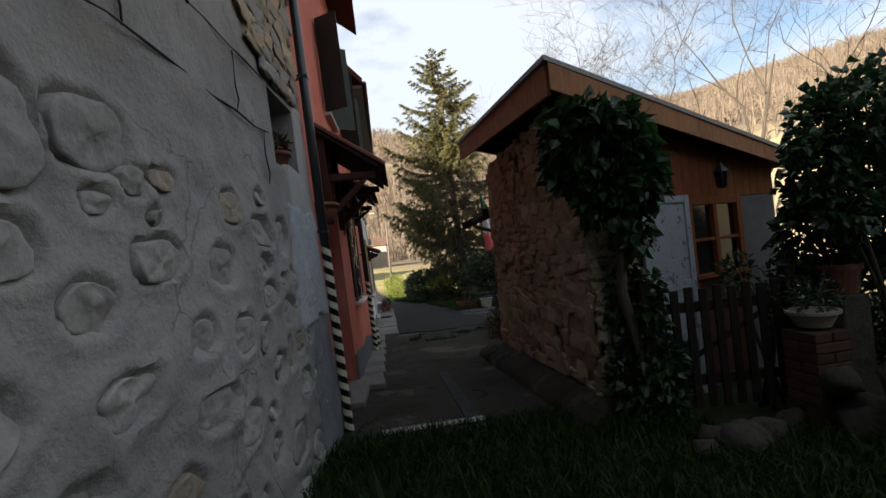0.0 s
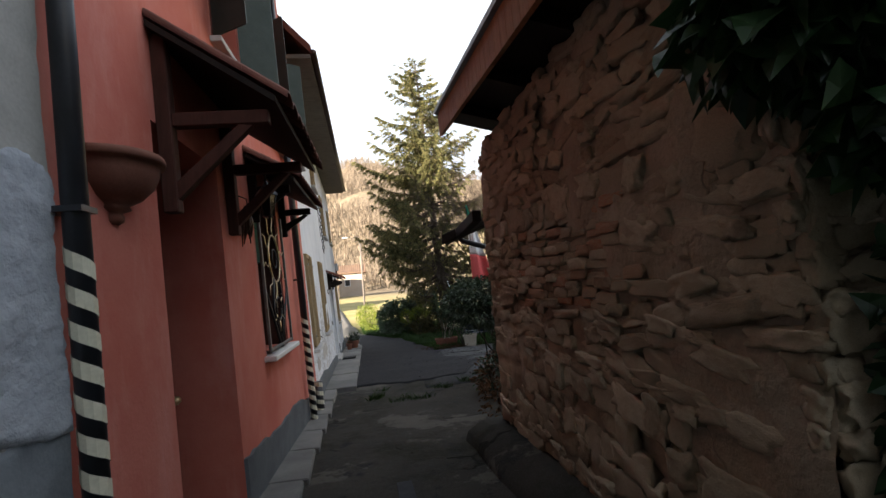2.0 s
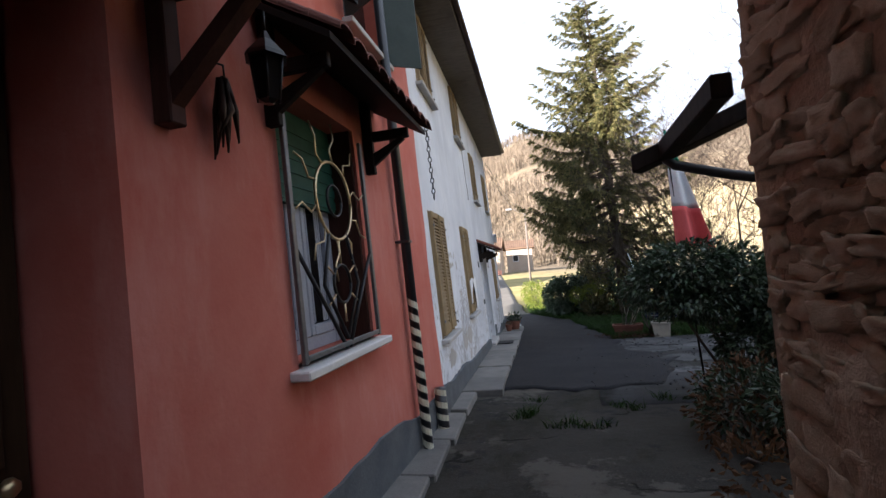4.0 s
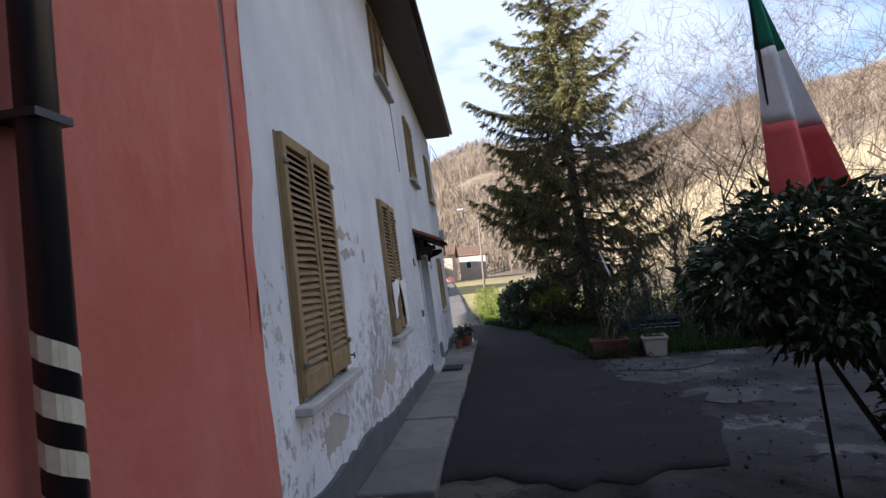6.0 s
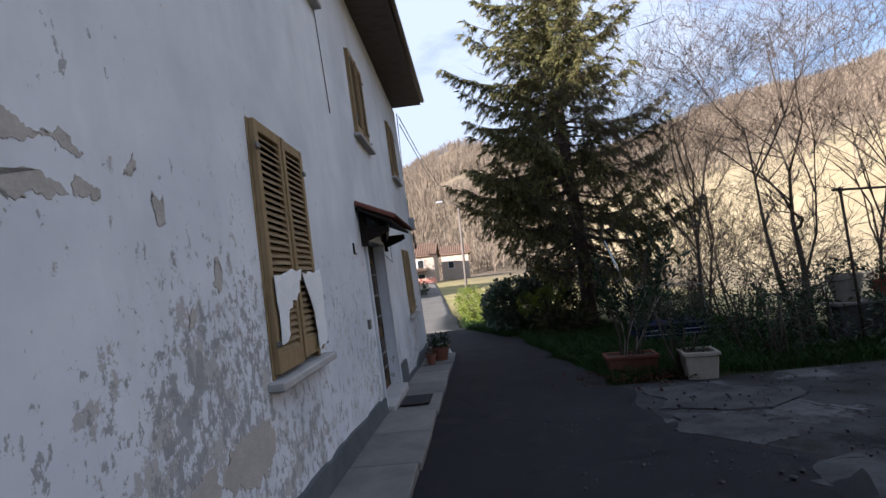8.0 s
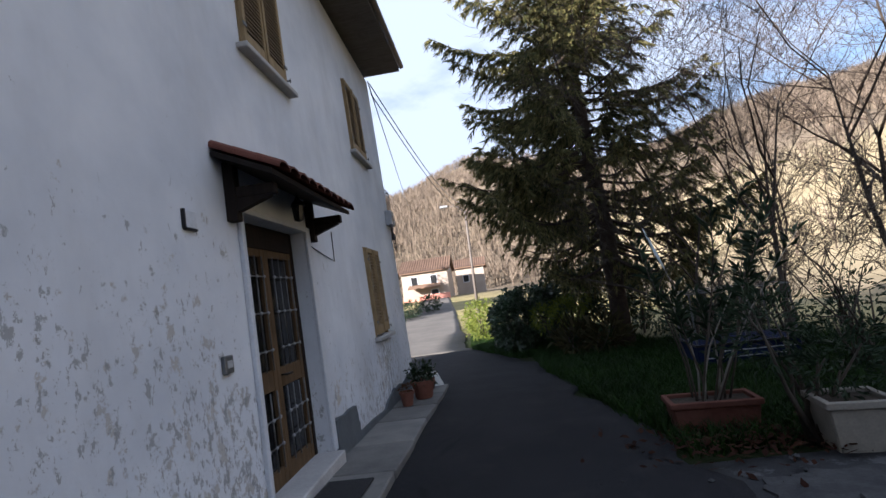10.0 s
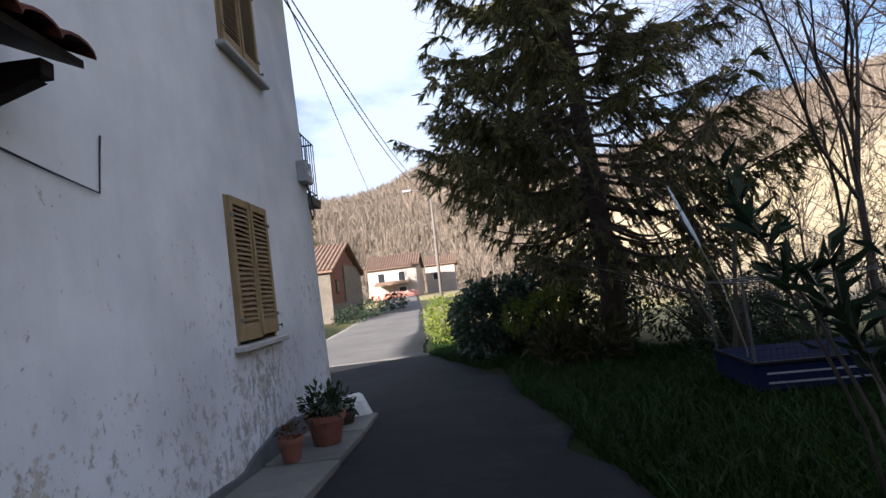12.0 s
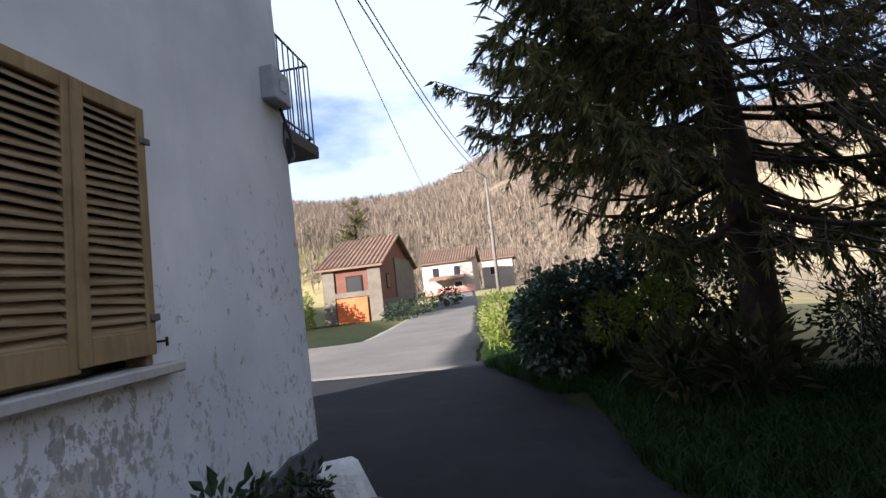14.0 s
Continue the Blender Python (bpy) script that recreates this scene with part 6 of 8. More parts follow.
def spruce(name, base, height, reach, seed, label, dens=1.0):
    """Whorled drooping limbs, each with branchlets that carry flat, hanging needle sprays."""
    rnd = random.Random(seed)
    root = thing(name, base, label, "tree")
    b = Vector(base)
    top = b + Vector((-0.35, -0.15, height))
    tube("trunk", [b - Vector((0, 0, 0.15)), b + Vector((0, 0, 0.4)), b.lerp(top, 0.2) + Vector((0.06, 0, 0)), b.lerp(top, 0.35), b.lerp(top, 0.7), top], [0.32, 0.23, 0.20, 0.17, 0.09, 0.015], "sprucebark", root, "dark scaly trunk", 12)
    BV, BF, NV, NF = [], [], [], []

    def limb(pts, rad, sides):
        v, f = tube_data(pts, rad, sides, False)
        o = len(BV)
        BV.extend(v), BF.extend([tuple(i + o for i in g) for g in f])

    def spray(p, g, ln, wd):
        s = g.cross(Vector((rnd.gauss(0, 1), rnd.gauss(0, 1), rnd.gauss(0, 1)))).normalized() * wd
        a = len(NV)
        NV.extend((p, p + g * (ln * 0.35) + s, p + g * ln + Vector((0, 0, -0.1 * ln)), p + g * (ln * 0.35) - s))
        NF.append((a, a + 1, a + 2, a + 3))

    h = 2.0
    while h < height - 0.12:
        k = h / height
        L = reach * (1 - k) ** 0.70 * (0.60 + 0.46 * step(0.13, 0.36, k)) + 0.12
        fade = 0.42 if noise.noise(Vector((h * 0.9, seed, 0))) < -0.25 else 1.0
        for w in range(5 if k < 0.85 else 4):
            q = rnd.uniform(0, 2 * math.pi)
            d = Vector((math.cos(q), math.sin(q), 0))
            l = L * rnd.choice((0.55, 0.8, 0.95, 1.0, 1.12)) * rnd.uniform(0.9, 1.08)
            if k < 0.75 and d.x > 0.25:
                l *= 0.92
            if k < 0.24 and d.x < -0.1:
                l *= 0.72
            thin = (0.68 if d.x > 0.25 and k < 0.75 else 0.95) * fade * (0.5 if rnd.random() < 0.12 else 1.0)
            p0 = b.lerp(top, k) + Vector((0, 0, rnd.uniform(-0.15, 0.15)))
            bend, m, pts = rnd.gauss(0, 0.12), 7, []
            side = d.cross(Vector((0, 0, 1)))
            for i in range(m + 1):
                t = i / m
                pts.append(p0 + d * (l * t) + side * (bend * l * t * t) + Vector((0, 0, (0.34 - 0.54 * (1 - k)) * l * t + 0.16 * l * t ** 3 - 0.18 * l * math.sin(t * 2.6) * (1 - k))))
            limb(pts, [0.042 * (1 - i / m) * (1.2 - k) + 0.006 for i in range(m + 1)], 5)
            n = max(5, int(l / 0.108 * dens))
            for c in range(n):
                t = 0.14 + 0.86 * (c + rnd.random()) / n
                if rnd.random() > thin or t < 0.3 and k < 0.5 and rnd.random() < 0.6:
                    continue
                i = min(m - 1, int(t * m))
                p = pts[i].lerp(pts[i + 1], t * m - i)
                ax = (pts[i + 1] - pts[i]).normalized()
                sw = -1 if c % 2 else 1
                bl = (0.10 + 0.30 * l * (1.08 - t) * (0.35 + t)) * rnd.uniform(0.55, 1.2)
                bl = min(bl, 0.85)
                g = (ax * rnd.uniform(0.5, 1.0) + side * (sw * rnd.uniform(0.5, 1.0)) + Vector((0, 0, rnd.uniform(-0.75, 0.0) * (1.15 - 0.8 * k)))).normalized()
                tip = p + g * bl + Vector((0, 0, -0.75 * bl * (1.1 - k)))
                mid = p + g * (bl * 0.5)
                limb([p, mid, tip], [0.008, 0.005, 0.002], 3)
                cnt = 7 + int(bl * 56)
                for e in range(cnt):
                    u = (e + rnd.random()) / cnt
                    o = p.lerp(mid, u * 2) if u < 0.5 else mid.lerp(tip, u * 2 - 1)
                    fan = g * rnd.uniform(0.5, 1.0) + g.cross(Vector((0, 0, 1))) * rnd.uniform(-0.9, 0.9) + Vector((0, 0, rnd.uniform(-1.5, 0.1) * (1.1 - 0.6 * k)))
                    fan.normalize()
                    spray(o, fan, rnd.uniform(0.10, 0.24), rnd.uniform(0.010, 0.021))
                    if e % 2:
                        spray(o, (fan + Vector((rnd.gauss(0, 0.5), rnd.gauss(0, 0.5), -0.5))).normalized(), rnd.uniform(0.10, 0.20), rnd.uniform(0.009, 0.018))
            spray(pts[-1], d, 0.25, 0.03)
        h += 0.22 + 0.15 * rnd.random()
    raw("branch", BV, BF, "sprucebark", root, "dark drooping limbs")
    raw("crown", NV, NF, "needle", root, "hanging needle sprays")
    return root


def shrub(name, balls, count, size, material, label, category="shrub", shape=0.6, seed=1, stems=6, droop=0.2, big=False, group=""):
    bx, by = sum(b[0] for b in balls) / len(balls), sum(b[1] for b in balls) / len(balls)
    base = (bx, by, gz(bx, by))
    root = thing(name, base, label, category, group)
    rnd = random.Random(seed)
    for i in range(stems):
        b = balls[i % len(balls)]
        tip = (b[0] + rnd.uniform(-0.4, 0.4) * b[3], b[1] + rnd.uniform(-0.4, 0.4) * b[4], b[2] + rnd.uniform(0, 0.5) * b[5])
        s = (bx + rnd.uniform(-0.12, 0.12), by + rnd.uniform(-0.12, 0.12), base[2] - 0.05)
        mid = tuple((p + q) / 2 + rnd.uniform(-0.08, 0.08) for p, q in zip(s, tip))
        tube("stem", [s, mid, tip], [0.025, 0.016, 0.006], "bark", root, "", 5)
    leaf_mesh("foliage", blob_spots(balls, count, seed), size, material, root, "", shape, droop, 0.5, seed, big)
    return root


def grow_grass(name, areas, count, seed, label, size=0.14):
    rnd = random.Random(seed)
    V, Fc = [], []
    tot = sum((a[1] - a[0]) * (a[3] - a[2]) for a in areas)
    for x0, x1, y0, y1, inside in areas:
        for _ in range(int(count * (x1 - x0) * (y1 - y0) / tot)):
            x, y = rnd.uniform(x0, x1), rnd.uniform(y0, y1)
            if not inside(x, y) or noise.noise(Vector((x * 0.9, y * 0.9, 8))) < -0.75:
                continue
            z = gz(x, y) - 0.03
            s = size * rnd.uniform(0.5, 1.5)
            q = rnd.uniform(0, 6.283)
            w = Vector((math.cos(q), math.sin(q), 0)) * rnd.uniform(0.005, 0.009)
            lean = Vector((rnd.gauss(0, 0.35), rnd.gauss(0, 0.35), 1)) * s
            p = Vector((x, y, z))
            i = len(V)
            V += [p - w, p + w, p + lean * 0.6 + w * 0.6, p + lean * 0.6 - w * 0.6, p + lean + Vector((lean.x, lean.y, -s * 0.1)) * 0.6]
            Fc += [(i, i + 1, i + 2, i + 3), (i + 3, i + 2, i + 4)]
    return tagged(raw(name, V, Fc, "grass"), label, "grass", kind="stuff")


# ---- ivy on the hut's corner ----
rnd = random.Random(21)
ivy = thing("ivy", (1.9, 3.85, gz(1.9, 3.85)), "large-leaved glossy ivy over the hut's corner", "ivy")
tube("stem", [(1.98, 3.82, gz(2, 3.8) - 0.05), (2.02, 3.78, 0.7), (1.92, 3.80, 1.2), (1.94, 3.78, 1.6), (1.86, 3.80, 2.1), (1.8, 3.78, 2.5)], [0.045, 0.04, 0.045, 0.04, 0.035, 0.02], "bark", ivy, "thick grey brown stem", 8)
for i in range(7):
    p = Vector((1.9, 3.79, rnd.uniform(1.1, 2.3)))
    tube("stem", [p, p + Vector((rnd.uniform(-0.25, 0.25), rnd.uniform(-0.15, 0.05), rnd.uniform(0.15, 0.4))), p + Vector((rnd.uniform(-0.4, 0.45), rnd.uniform(-0.2, 0.05), rnd.uniform(0.3, 0.7)))], [0.015, 0.01, 0.004], "bark", ivy, "", 5)
leaf_mesh("leaves", blob_spots([(1.68, 3.72, 2.52, 0.32, 0.28, 0.24), (1.95, 3.68, 2.44, 0.28, 0.22, 0.26), (1.60, 3.85, 2.25, 0.20, 0.28, 0.26), (1.86, 3.72, 2.06, 0.28, 0.20, 0.36), (2.1, 3.66, 2.15, 0.20, 0.16, 0.28)], 2300, 5, 0.5), 0.105, "ivy", ivy, "broad glossy leaves", 0.95, 0.75, 0.42, 5, True)
leaf_mesh("leaves", blob_spots([(2.06, 3.72, 1.74, 0.13, 0.14, 0.26), (2.12, 3.76, 1.05, 0.13, 0.10, 0.32), (2.16, 3.74, 0.55, 0.22, 0.15, 0.34), (2.14, 3.78, 0.28, 0.25, 0.15, 0.26), (1.98, 3.88, 1.15, 0.15, 0.07, 0.5), (1.93, 3.86, 0.5, 0.18, 0.09, 0.4)], 2000, 6, 0.5), 0.075, "ivy", ivy, "small dark leaves low on the stem", 0.9, 0.7, 0.45, 6, True)

# ---- right edge of the first yard: ivy arch, pots, stones ----
shrub("ivy_tree", [(3.75, 3.25, 2.35, 0.50, 0.3, 0.42), (4.5, 3.3, 2.4, 0.6, 0.4, 0.45), (3.35, 3.3, 2.2, 0.28, 0.22, 0.42), (5.1, 3.5, 2.2, 0.6, 0.4, 0.45), (3.45, 3.3, 1.72, 0.22, 0.2, 0.28), (4.2, 3.2, 1.85, 0.5, 0.35, 0.35), (3.5, 3.55, 1.9, 0.28, 0.2, 0.5), (3.65, 3.75, 1.45, 0.35, 0.25, 0.4), (4.4, 3.7, 1.5, 0.55, 0.3, 0.45), (5.2, 3.8, 1.5, 0.6, 0.35, 0.5), (4.2, 3.85, 0.85, 0.65, 0.25, 0.5), (5.3, 3.9, 0.85, 0.65, 0.3, 0.5), (3.6, 3.95, 0.85, 0.3, 0.15, 0.4)], 16500, 0.075, "ivy", "ivy-covered garden arch beside the hut", "ivy", 0.9, 31, 5, 0.7, True)
shrub("climbing_shrub", [(3.3, 3.75, 1.05, 0.2, 0.16, 0.3), (2.95, 3.8, 1.25, 0.16, 0.12, 0.16)], 500, 0.06, "laurel", "leafy pot shrub in front of the hut door", "shrub", 0.6, 33, 4)


def clay_pot(name, at, r, h, label, material="terracotta", plant="laurel", leaves=220, lsize=0.06, bush=1.0, seed=1):
    root = thing(name, at, label, "plant pot")
    v, f = turned([(r * 0.62, 0.0), (r * 0.68, 0.02), (r * 0.92, h * 0.82), (r * 1.02, h * 0.82), (r * 1.03, h), (r * 0.9, h), (r * 0.86, h * 0.88)], at, 20)
    raw("pot", v, f, material, root, smooth=False)
    v, f = turned([(r * 0.87, h * 0.8), (r * 0.4, h * 0.86)], at, 14)
    raw("soil", v, f, "soil", root)
    if leaves:
        fo = leaf_mesh("foliage", blob_spots([(at[0], at[1], at[2] + h + r * 0.5 * bush, r * 1.1 * bush, r * 1.1 * bush, r * 0.8 * bush)], leaves, seed, 0.3), lsize, plant, root, "", 0.5, 0.0, 0.6, seed)
        tagged(fo, kind="stuff")
    return root


clay_pot("stone_urn", (3.15, 3.35, 0.85), 0.17, 0.12, "shallow pale stone bowl planter on a brick pier", "pale", "laurel", 240, 0.05, 1.2, 3)
pier = thing("brick_pier", (3.15, 3.35, gz(3.15, 3.35)), "low dark brick pier under a planter", "pier")
rr = random.Random(3)
for i in range(9):
    for j in range(2):
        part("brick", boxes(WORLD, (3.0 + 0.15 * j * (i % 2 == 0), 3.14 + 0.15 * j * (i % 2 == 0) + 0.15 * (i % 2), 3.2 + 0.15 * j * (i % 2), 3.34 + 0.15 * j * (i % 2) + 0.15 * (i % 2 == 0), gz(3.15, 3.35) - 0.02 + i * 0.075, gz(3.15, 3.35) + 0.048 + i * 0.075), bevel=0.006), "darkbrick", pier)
clay_pot("clay_pot", (3.62, 3.55, 1.02), 0.15, 0.24, "large terracotta pot with an ivy stem", "terracotta", "ivy", 60, 0.06, 1.0, 4)
part("plinth", boxes(WORLD, (3.5, 3.74, 3.43, 3.67, gz(3.6, 3.5) - 0.1, 1.02), bevel=0.01), "darkrock", bpy.data.objects["clay_pot"], "earth-brown stone stand")
rk = random.Random(8)
heap = [(3.0 + rk.uniform(0, 1.9), 2.55 + rk.uniform(0, 0.7), rk.uniform(0.13, 0.26)) for _ in range(22)] + [(1.9 + rk.uniform(0, 1.2), 3.05 + rk.uniform(0, 0.35), rk.uniform(0.08, 0.16)) for _ in range(10)]
for i, (x, y, r) in enumerate(heap):
    z = gz(x, y) + r * 0.25 + (0.28 if x > 3.0 and i % 2 else 0.0) + (0.5 if x > 3.4 and i % 4 == 3 else 0)
    me = STONES[i % 8].copy()
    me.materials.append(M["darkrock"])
    ob = new("rock", me)
    ob.matrix_world = Matrix.Translation((x, y, z)) @ Euler((rk.uniform(-0.4, 0.4), rk.uniform(-0.4, 0.4), rk.uniform(0, 6))).to_matrix().to_4x4() @ Matrix.Diagonal((r * 1.5, r * 1.2, r * 1.1, 1))
    tagged(ob, "rough dark rock of the garden edging", "rock", "rocks of the garden edging")
# ---- yard on the right: carport corner, flag, evergreen, planters ----
carport = thing("carport", (2.3, 8.6, 2.1), "dark timber carport corner with black gutter behind the hut", "carport")
part("beam", hexa(bmesh.new(), [(1.52, 8.72, 2.06), (1.60, 8.82, 2.06), (3.2, 8.5, 2.62), (3.12, 8.4, 2.62), (1.52, 8.72, 2.18), (1.60, 8.82, 2.18), (3.2, 8.5, 2.75), (3.12, 8.4, 2.75)], 0.008), "darkwood", carport, "dark timber beam")
part("cross_beam", hexa(bmesh.new(), [(1.70, 7.7, 2.20), (1.80, 7.7, 2.20), (1.80, 8.78, 2.12), (1.70, 8.78, 2.12), (1.70, 7.7, 2.32), (1.80, 7.7, 2.32), (1.80, 8.78, 2.24), (1.70, 8.78, 2.24)], 0.008), "darkwood", carport, "dark timber beam end")
tube("downpipe", [(1.78, 8.74, 2.22), (1.74, 8.74, 2.14), (1.80, 8.72, 2.08), (2.1, 8.66, 1.97), (2.7, 8.5, 1.78), (2.76, 8.45, 1.5)], 0.035, "blackpipe", carport, "black slanting downpipe")
part("post", boxes(WORLD, (2.7, 2.82, 8.15, 8.27, gz(2.7, 8.2) - 0.1, 2.55), bevel=0.008), "darkwood", carport)

flag = thing("flag", (2.5, 11.4, 1.2), "furled green white and red flag on a thin pole", "flag")
tube("pole", [(2.66, 11.45, gz(2.6, 11.4)), (2.49, 11.38, 2.98)], 0.012, "darkwood", flag, "thin dark pole", 6)


def cloth(name, t0, t1, material):
    V, Fc = [], []
    nu, nv = 9, 8
    for j in range(nv + 1):
        t = t0 + (t1 - t0) * j / nv
        w = 0.03 + 0.42 * t ** 0.9
        for i in range(nu + 1):
            s = i / nu
            V.append((2.48 + 0.02 * t + w * (s * 0.85), 11.36 + 0.07 * math.sin(s * 9 + t * 2) * (0.3 + t), 2.96 - 1.38 * t - 0.10 * s * t))
    Fc = [(j * (nu + 1) + i, j * (nu + 1) + i + 1, (j + 1) * (nu + 1) + i + 1, (j + 1) * (nu + 1) + i) for j in range(nv) for i in range(nu)]
    ob = raw(name, V, Fc, material, flag, "", True)
    md = ob.modifiers.new("thickness", "SOLIDIFY")
    md.thickness = 0.003


cloth("green_band", 0.0, 0.33, "flag_g"), cloth("white_band", 0.33, 0.66, "flag_w"), cloth("red_band", 0.66, 1.0, "flag_r")

shrub("laurel_tree", [(2.5, 11.1, 1.3, 0.56, 0.5, 0.32), (2.08, 11.0, 1.15, 0.32, 0.35, 0.28), (2.95, 11.0, 1.15, 0.48, 0.45, 0.36), (3.25, 10.9, 0.8, 0.38, 0.4, 0.38), (2.5, 10.9, 0.95, 0.48, 0.4, 0.24), (3.5, 11.1, 1.0, 0.42, 0.4, 0.42), (3.05, 10.9, 0.4, 0.45, 0.4, 0.35), (3.55, 11.2, 0.3, 0.4, 0.4, 0.35)], 14000, 0.075, "laurel", "round-headed dark evergreen laurel with drooping leaves", "shrub", 0.5, 41, 9, 0.55, True)
shrub("dry_bush", [(2.35, 9.5, 0.12, 0.45, 0.45, 0.24), (2.6, 10.0, 0.2, 0.5, 0.5, 0.32), (1.95, 8.35, 0.15, 0.22, 0.3, 0.28)], 1100, 0.07, "brownleaf", "low bush of dry brown leaves at the yard edge", "shrub", 0.5, 43, 8)
shrub("low_bush", [(2.75, 9.2, 0.3, 0.5, 0.5, 0.3), (3.3, 9.7, 0.4, 0.5, 0.5, 0.4), (2.45, 9.8, 0.15, 0.45, 0.5, 0.28)], 3000, 0.07, "laurel", "low dark green bush at the yard edge", "shrub", 0.5, 44, 6)
stand = thing("shelf_stand", (3.9, 10.6, gz(3.9, 10.6)), "old wooden garden shelf with a blue top under ivy", "shelf")
part("post", boxes(WORLD, (3.72, 3.80, 10.5, 10.58, gz(3.8, 10.5) - 0.05, 1.35)), "darkwood", stand)
part("shelf", boxes(WORLD, (3.6, 4.3, 10.35, 10.75, 1.33, 1.38)), "darkwood", stand)
part("lower_shelf", boxes(WORLD, (3.62, 4.2, 10.3, 10.7, 0.92, 0.95)), "bluetarp", stand, "blue covered shelf")
shrub("shelf_ivy", [(4.0, 10.55, 1.62, 0.32, 0.25, 0.26)], 600, 0.07, "ivy", "bushy ivy on the garden shelf", "ivy", 0.9, 45, 2, 0.4, True)


def trough(name, at, l, w, h, turn, material, label, group=""):
    root = thing(name, at, label, "planter", group)
    c, s = math.cos(turn), math.sin(turn)

    def P(x, y, z):
        return (at[0] + c * x - s * y, at[1] + s * x + c * y, at[2] + z)

    bm = bmesh.new()
    hexa(bm, [P(-l / 2 + 0.03, -w / 2 + 0.03, 0), P(l / 2 - 0.03, -w / 2 + 0.03, 0), P(l / 2 - 0.03, w / 2 - 0.03, 0), P(-l / 2 + 0.03, w / 2 - 0.03, 0), P(-l / 2, -w / 2, h - 0.05), P(l / 2, -w / 2, h - 0.05), P(l / 2, w / 2, h - 0.05), P(-l / 2, w / 2, h - 0.05)], 0.012)
    part("body", bm, material, root)
    bm = bmesh.new()
    for x0, x1, y0, y1 in ((-l / 2 - 0.02, l / 2 + 0.02, -w / 2 - 0.02, -w / 2 + 0.025), (-l / 2 - 0.02, l / 2 + 0.02, w / 2 - 0.025, w / 2 + 0.02), (-l / 2 - 0.02, -l / 2 + 0.025, -w / 2 + 0.025, w / 2 - 0.025), (l / 2 - 0.025, l / 2 + 0.02, -w / 2 + 0.025, w / 2 - 0.025)):
        hexa(bm, [P(x0, y0, h - 0.05), P(x1, y0, h - 0.05), P(x1, y1, h - 0.05), P(x0, y1, h - 0.05), P(x0, y0, h), P(x1, y0, h), P(x1, y1, h), P(x0, y1, h)], 0.006)
    part("rim", bm, material, root)
    bm = hexa(bmesh.new(), [P(-l / 2 + 0.03, -w / 2 + 0.03, h - 0.08), P(l / 2 - 0.03, -w / 2 + 0.03, h - 0.08), P(l / 2 - 0.03, w / 2 - 0.03, h - 0.08), P(-l / 2 + 0.03, w / 2 - 0.03, h - 0.08), P(-l / 2 + 0.03, -w / 2 + 0.03, h - 0.03), P(l / 2 - 0.03, -w / 2 + 0.03, h - 0.03), P(l / 2 - 0.03, w / 2 - 0.03, h - 0.03), P(-l / 2 + 0.03, w / 2 - 0.03, h - 0.03)])
    part("soil", bm, "soil", root)
    return root


trough("trough_planter", (3.0, 18.26, gz(3.0, 18.2)), 0.70, 0.34, 0.27, -0.12, "troughclay", "long terracotta trough planter at the yard edge")
trough("square_planter", (3.62, 17.45, gz(3.6, 17.4)), 0.40, 0.38, 0.36, -0.2, "pale", "pale square stone planter at the yard edge")
ol = thing("oleander", (3.0, 18.26, gz(3.0, 18.2) + 0.22), "tall oleander with bare canes growing from the trough", "shrub")
ro = random.Random(51)
spots = []
for i in range(15):
    p = Vector((2.86 + 0.30 * ro.random(), 18.26 + ro.uniform(-0.08, 0.08), gz(3.0, 18.2) + 0.2))
    way = Vector((ro.uniform(-0.05, 0.62), ro.uniform(-0.1, 0.5), 1.0))
    ln = ro.uniform(0.8, 2.05)
    pts = [p + way * (ln * t) + Vector((0.05 * math.sin(t * 5 + i), 0.05 * math.cos(t * 4 + i), -0.12 * t * t)) for t in (0, 0.25, 0.5, 0.75, 1.0)]
    tube("cane", pts, [0.011, 0.009, 0.008, 0.006, 0.003], "pale" if i % 3 == 0 else "bark", ol, "", 5)
    for e in range(34):
        t = 0.42 + 0.58 * ro.random() ** 0.7
        j = min(3, int(t * 4))
        spots.append((pts[j].lerp(pts[j + 1], t * 4 - j), (ro.gauss(0, 0.8), ro.gauss(0, 0.8), 0.75)))
leaf_mesh("foliage", spots, 0.155, "oleander", ol, "long narrow grey green leaves", 0.17, 0.0, 0.3, 51)
shrub("planter_shrub", [(3.62, 17.5, 0.1, 0.34, 0.28, 0.32), (3.3, 17.7, 0.35, 0.35, 0.3, 0.4)], 900, 0.08, "oleander", "grey green shrub in the planters", "shrub", 0.2, 52, 8, -0.2)
# small utility trailer with a wire cage
trailer = thing("garden_trailer", (4.6, 21.5, gz(4.6, 21.5)), "small navy blue trailer with pale stripes and a wire cage", "trailer")
TR = Face((4.15, 21.3), (5.55, 21.14))
TR.n = -TR.n
zg = gz(4.6, 21.5)
part("body", boxes(TR, (0.0, 1.4, 0.0, 0.95, -0.62, -0.34), bevel=0.012), "bluetarp", trailer, "navy blue sheet metal body")
part("lip", boxes(TR, (-0.02, 1.42, -0.025, 0.0, -0.36, -0.33), (-0.02, 0.0, 0.0, 0.95, -0.36, -0.33), (1.4, 1.42, 0.0, 0.95, -0.36, -0.33), bevel=0.004), "iron", trailer, "dark top lip")
for v in (-0.46, -0.55):
    part("stripe", boxes(TR, (0.10, 1.34, -0.005, -0.001, v, v + 0.018)), "plastic", trailer, "pale grey stripe")
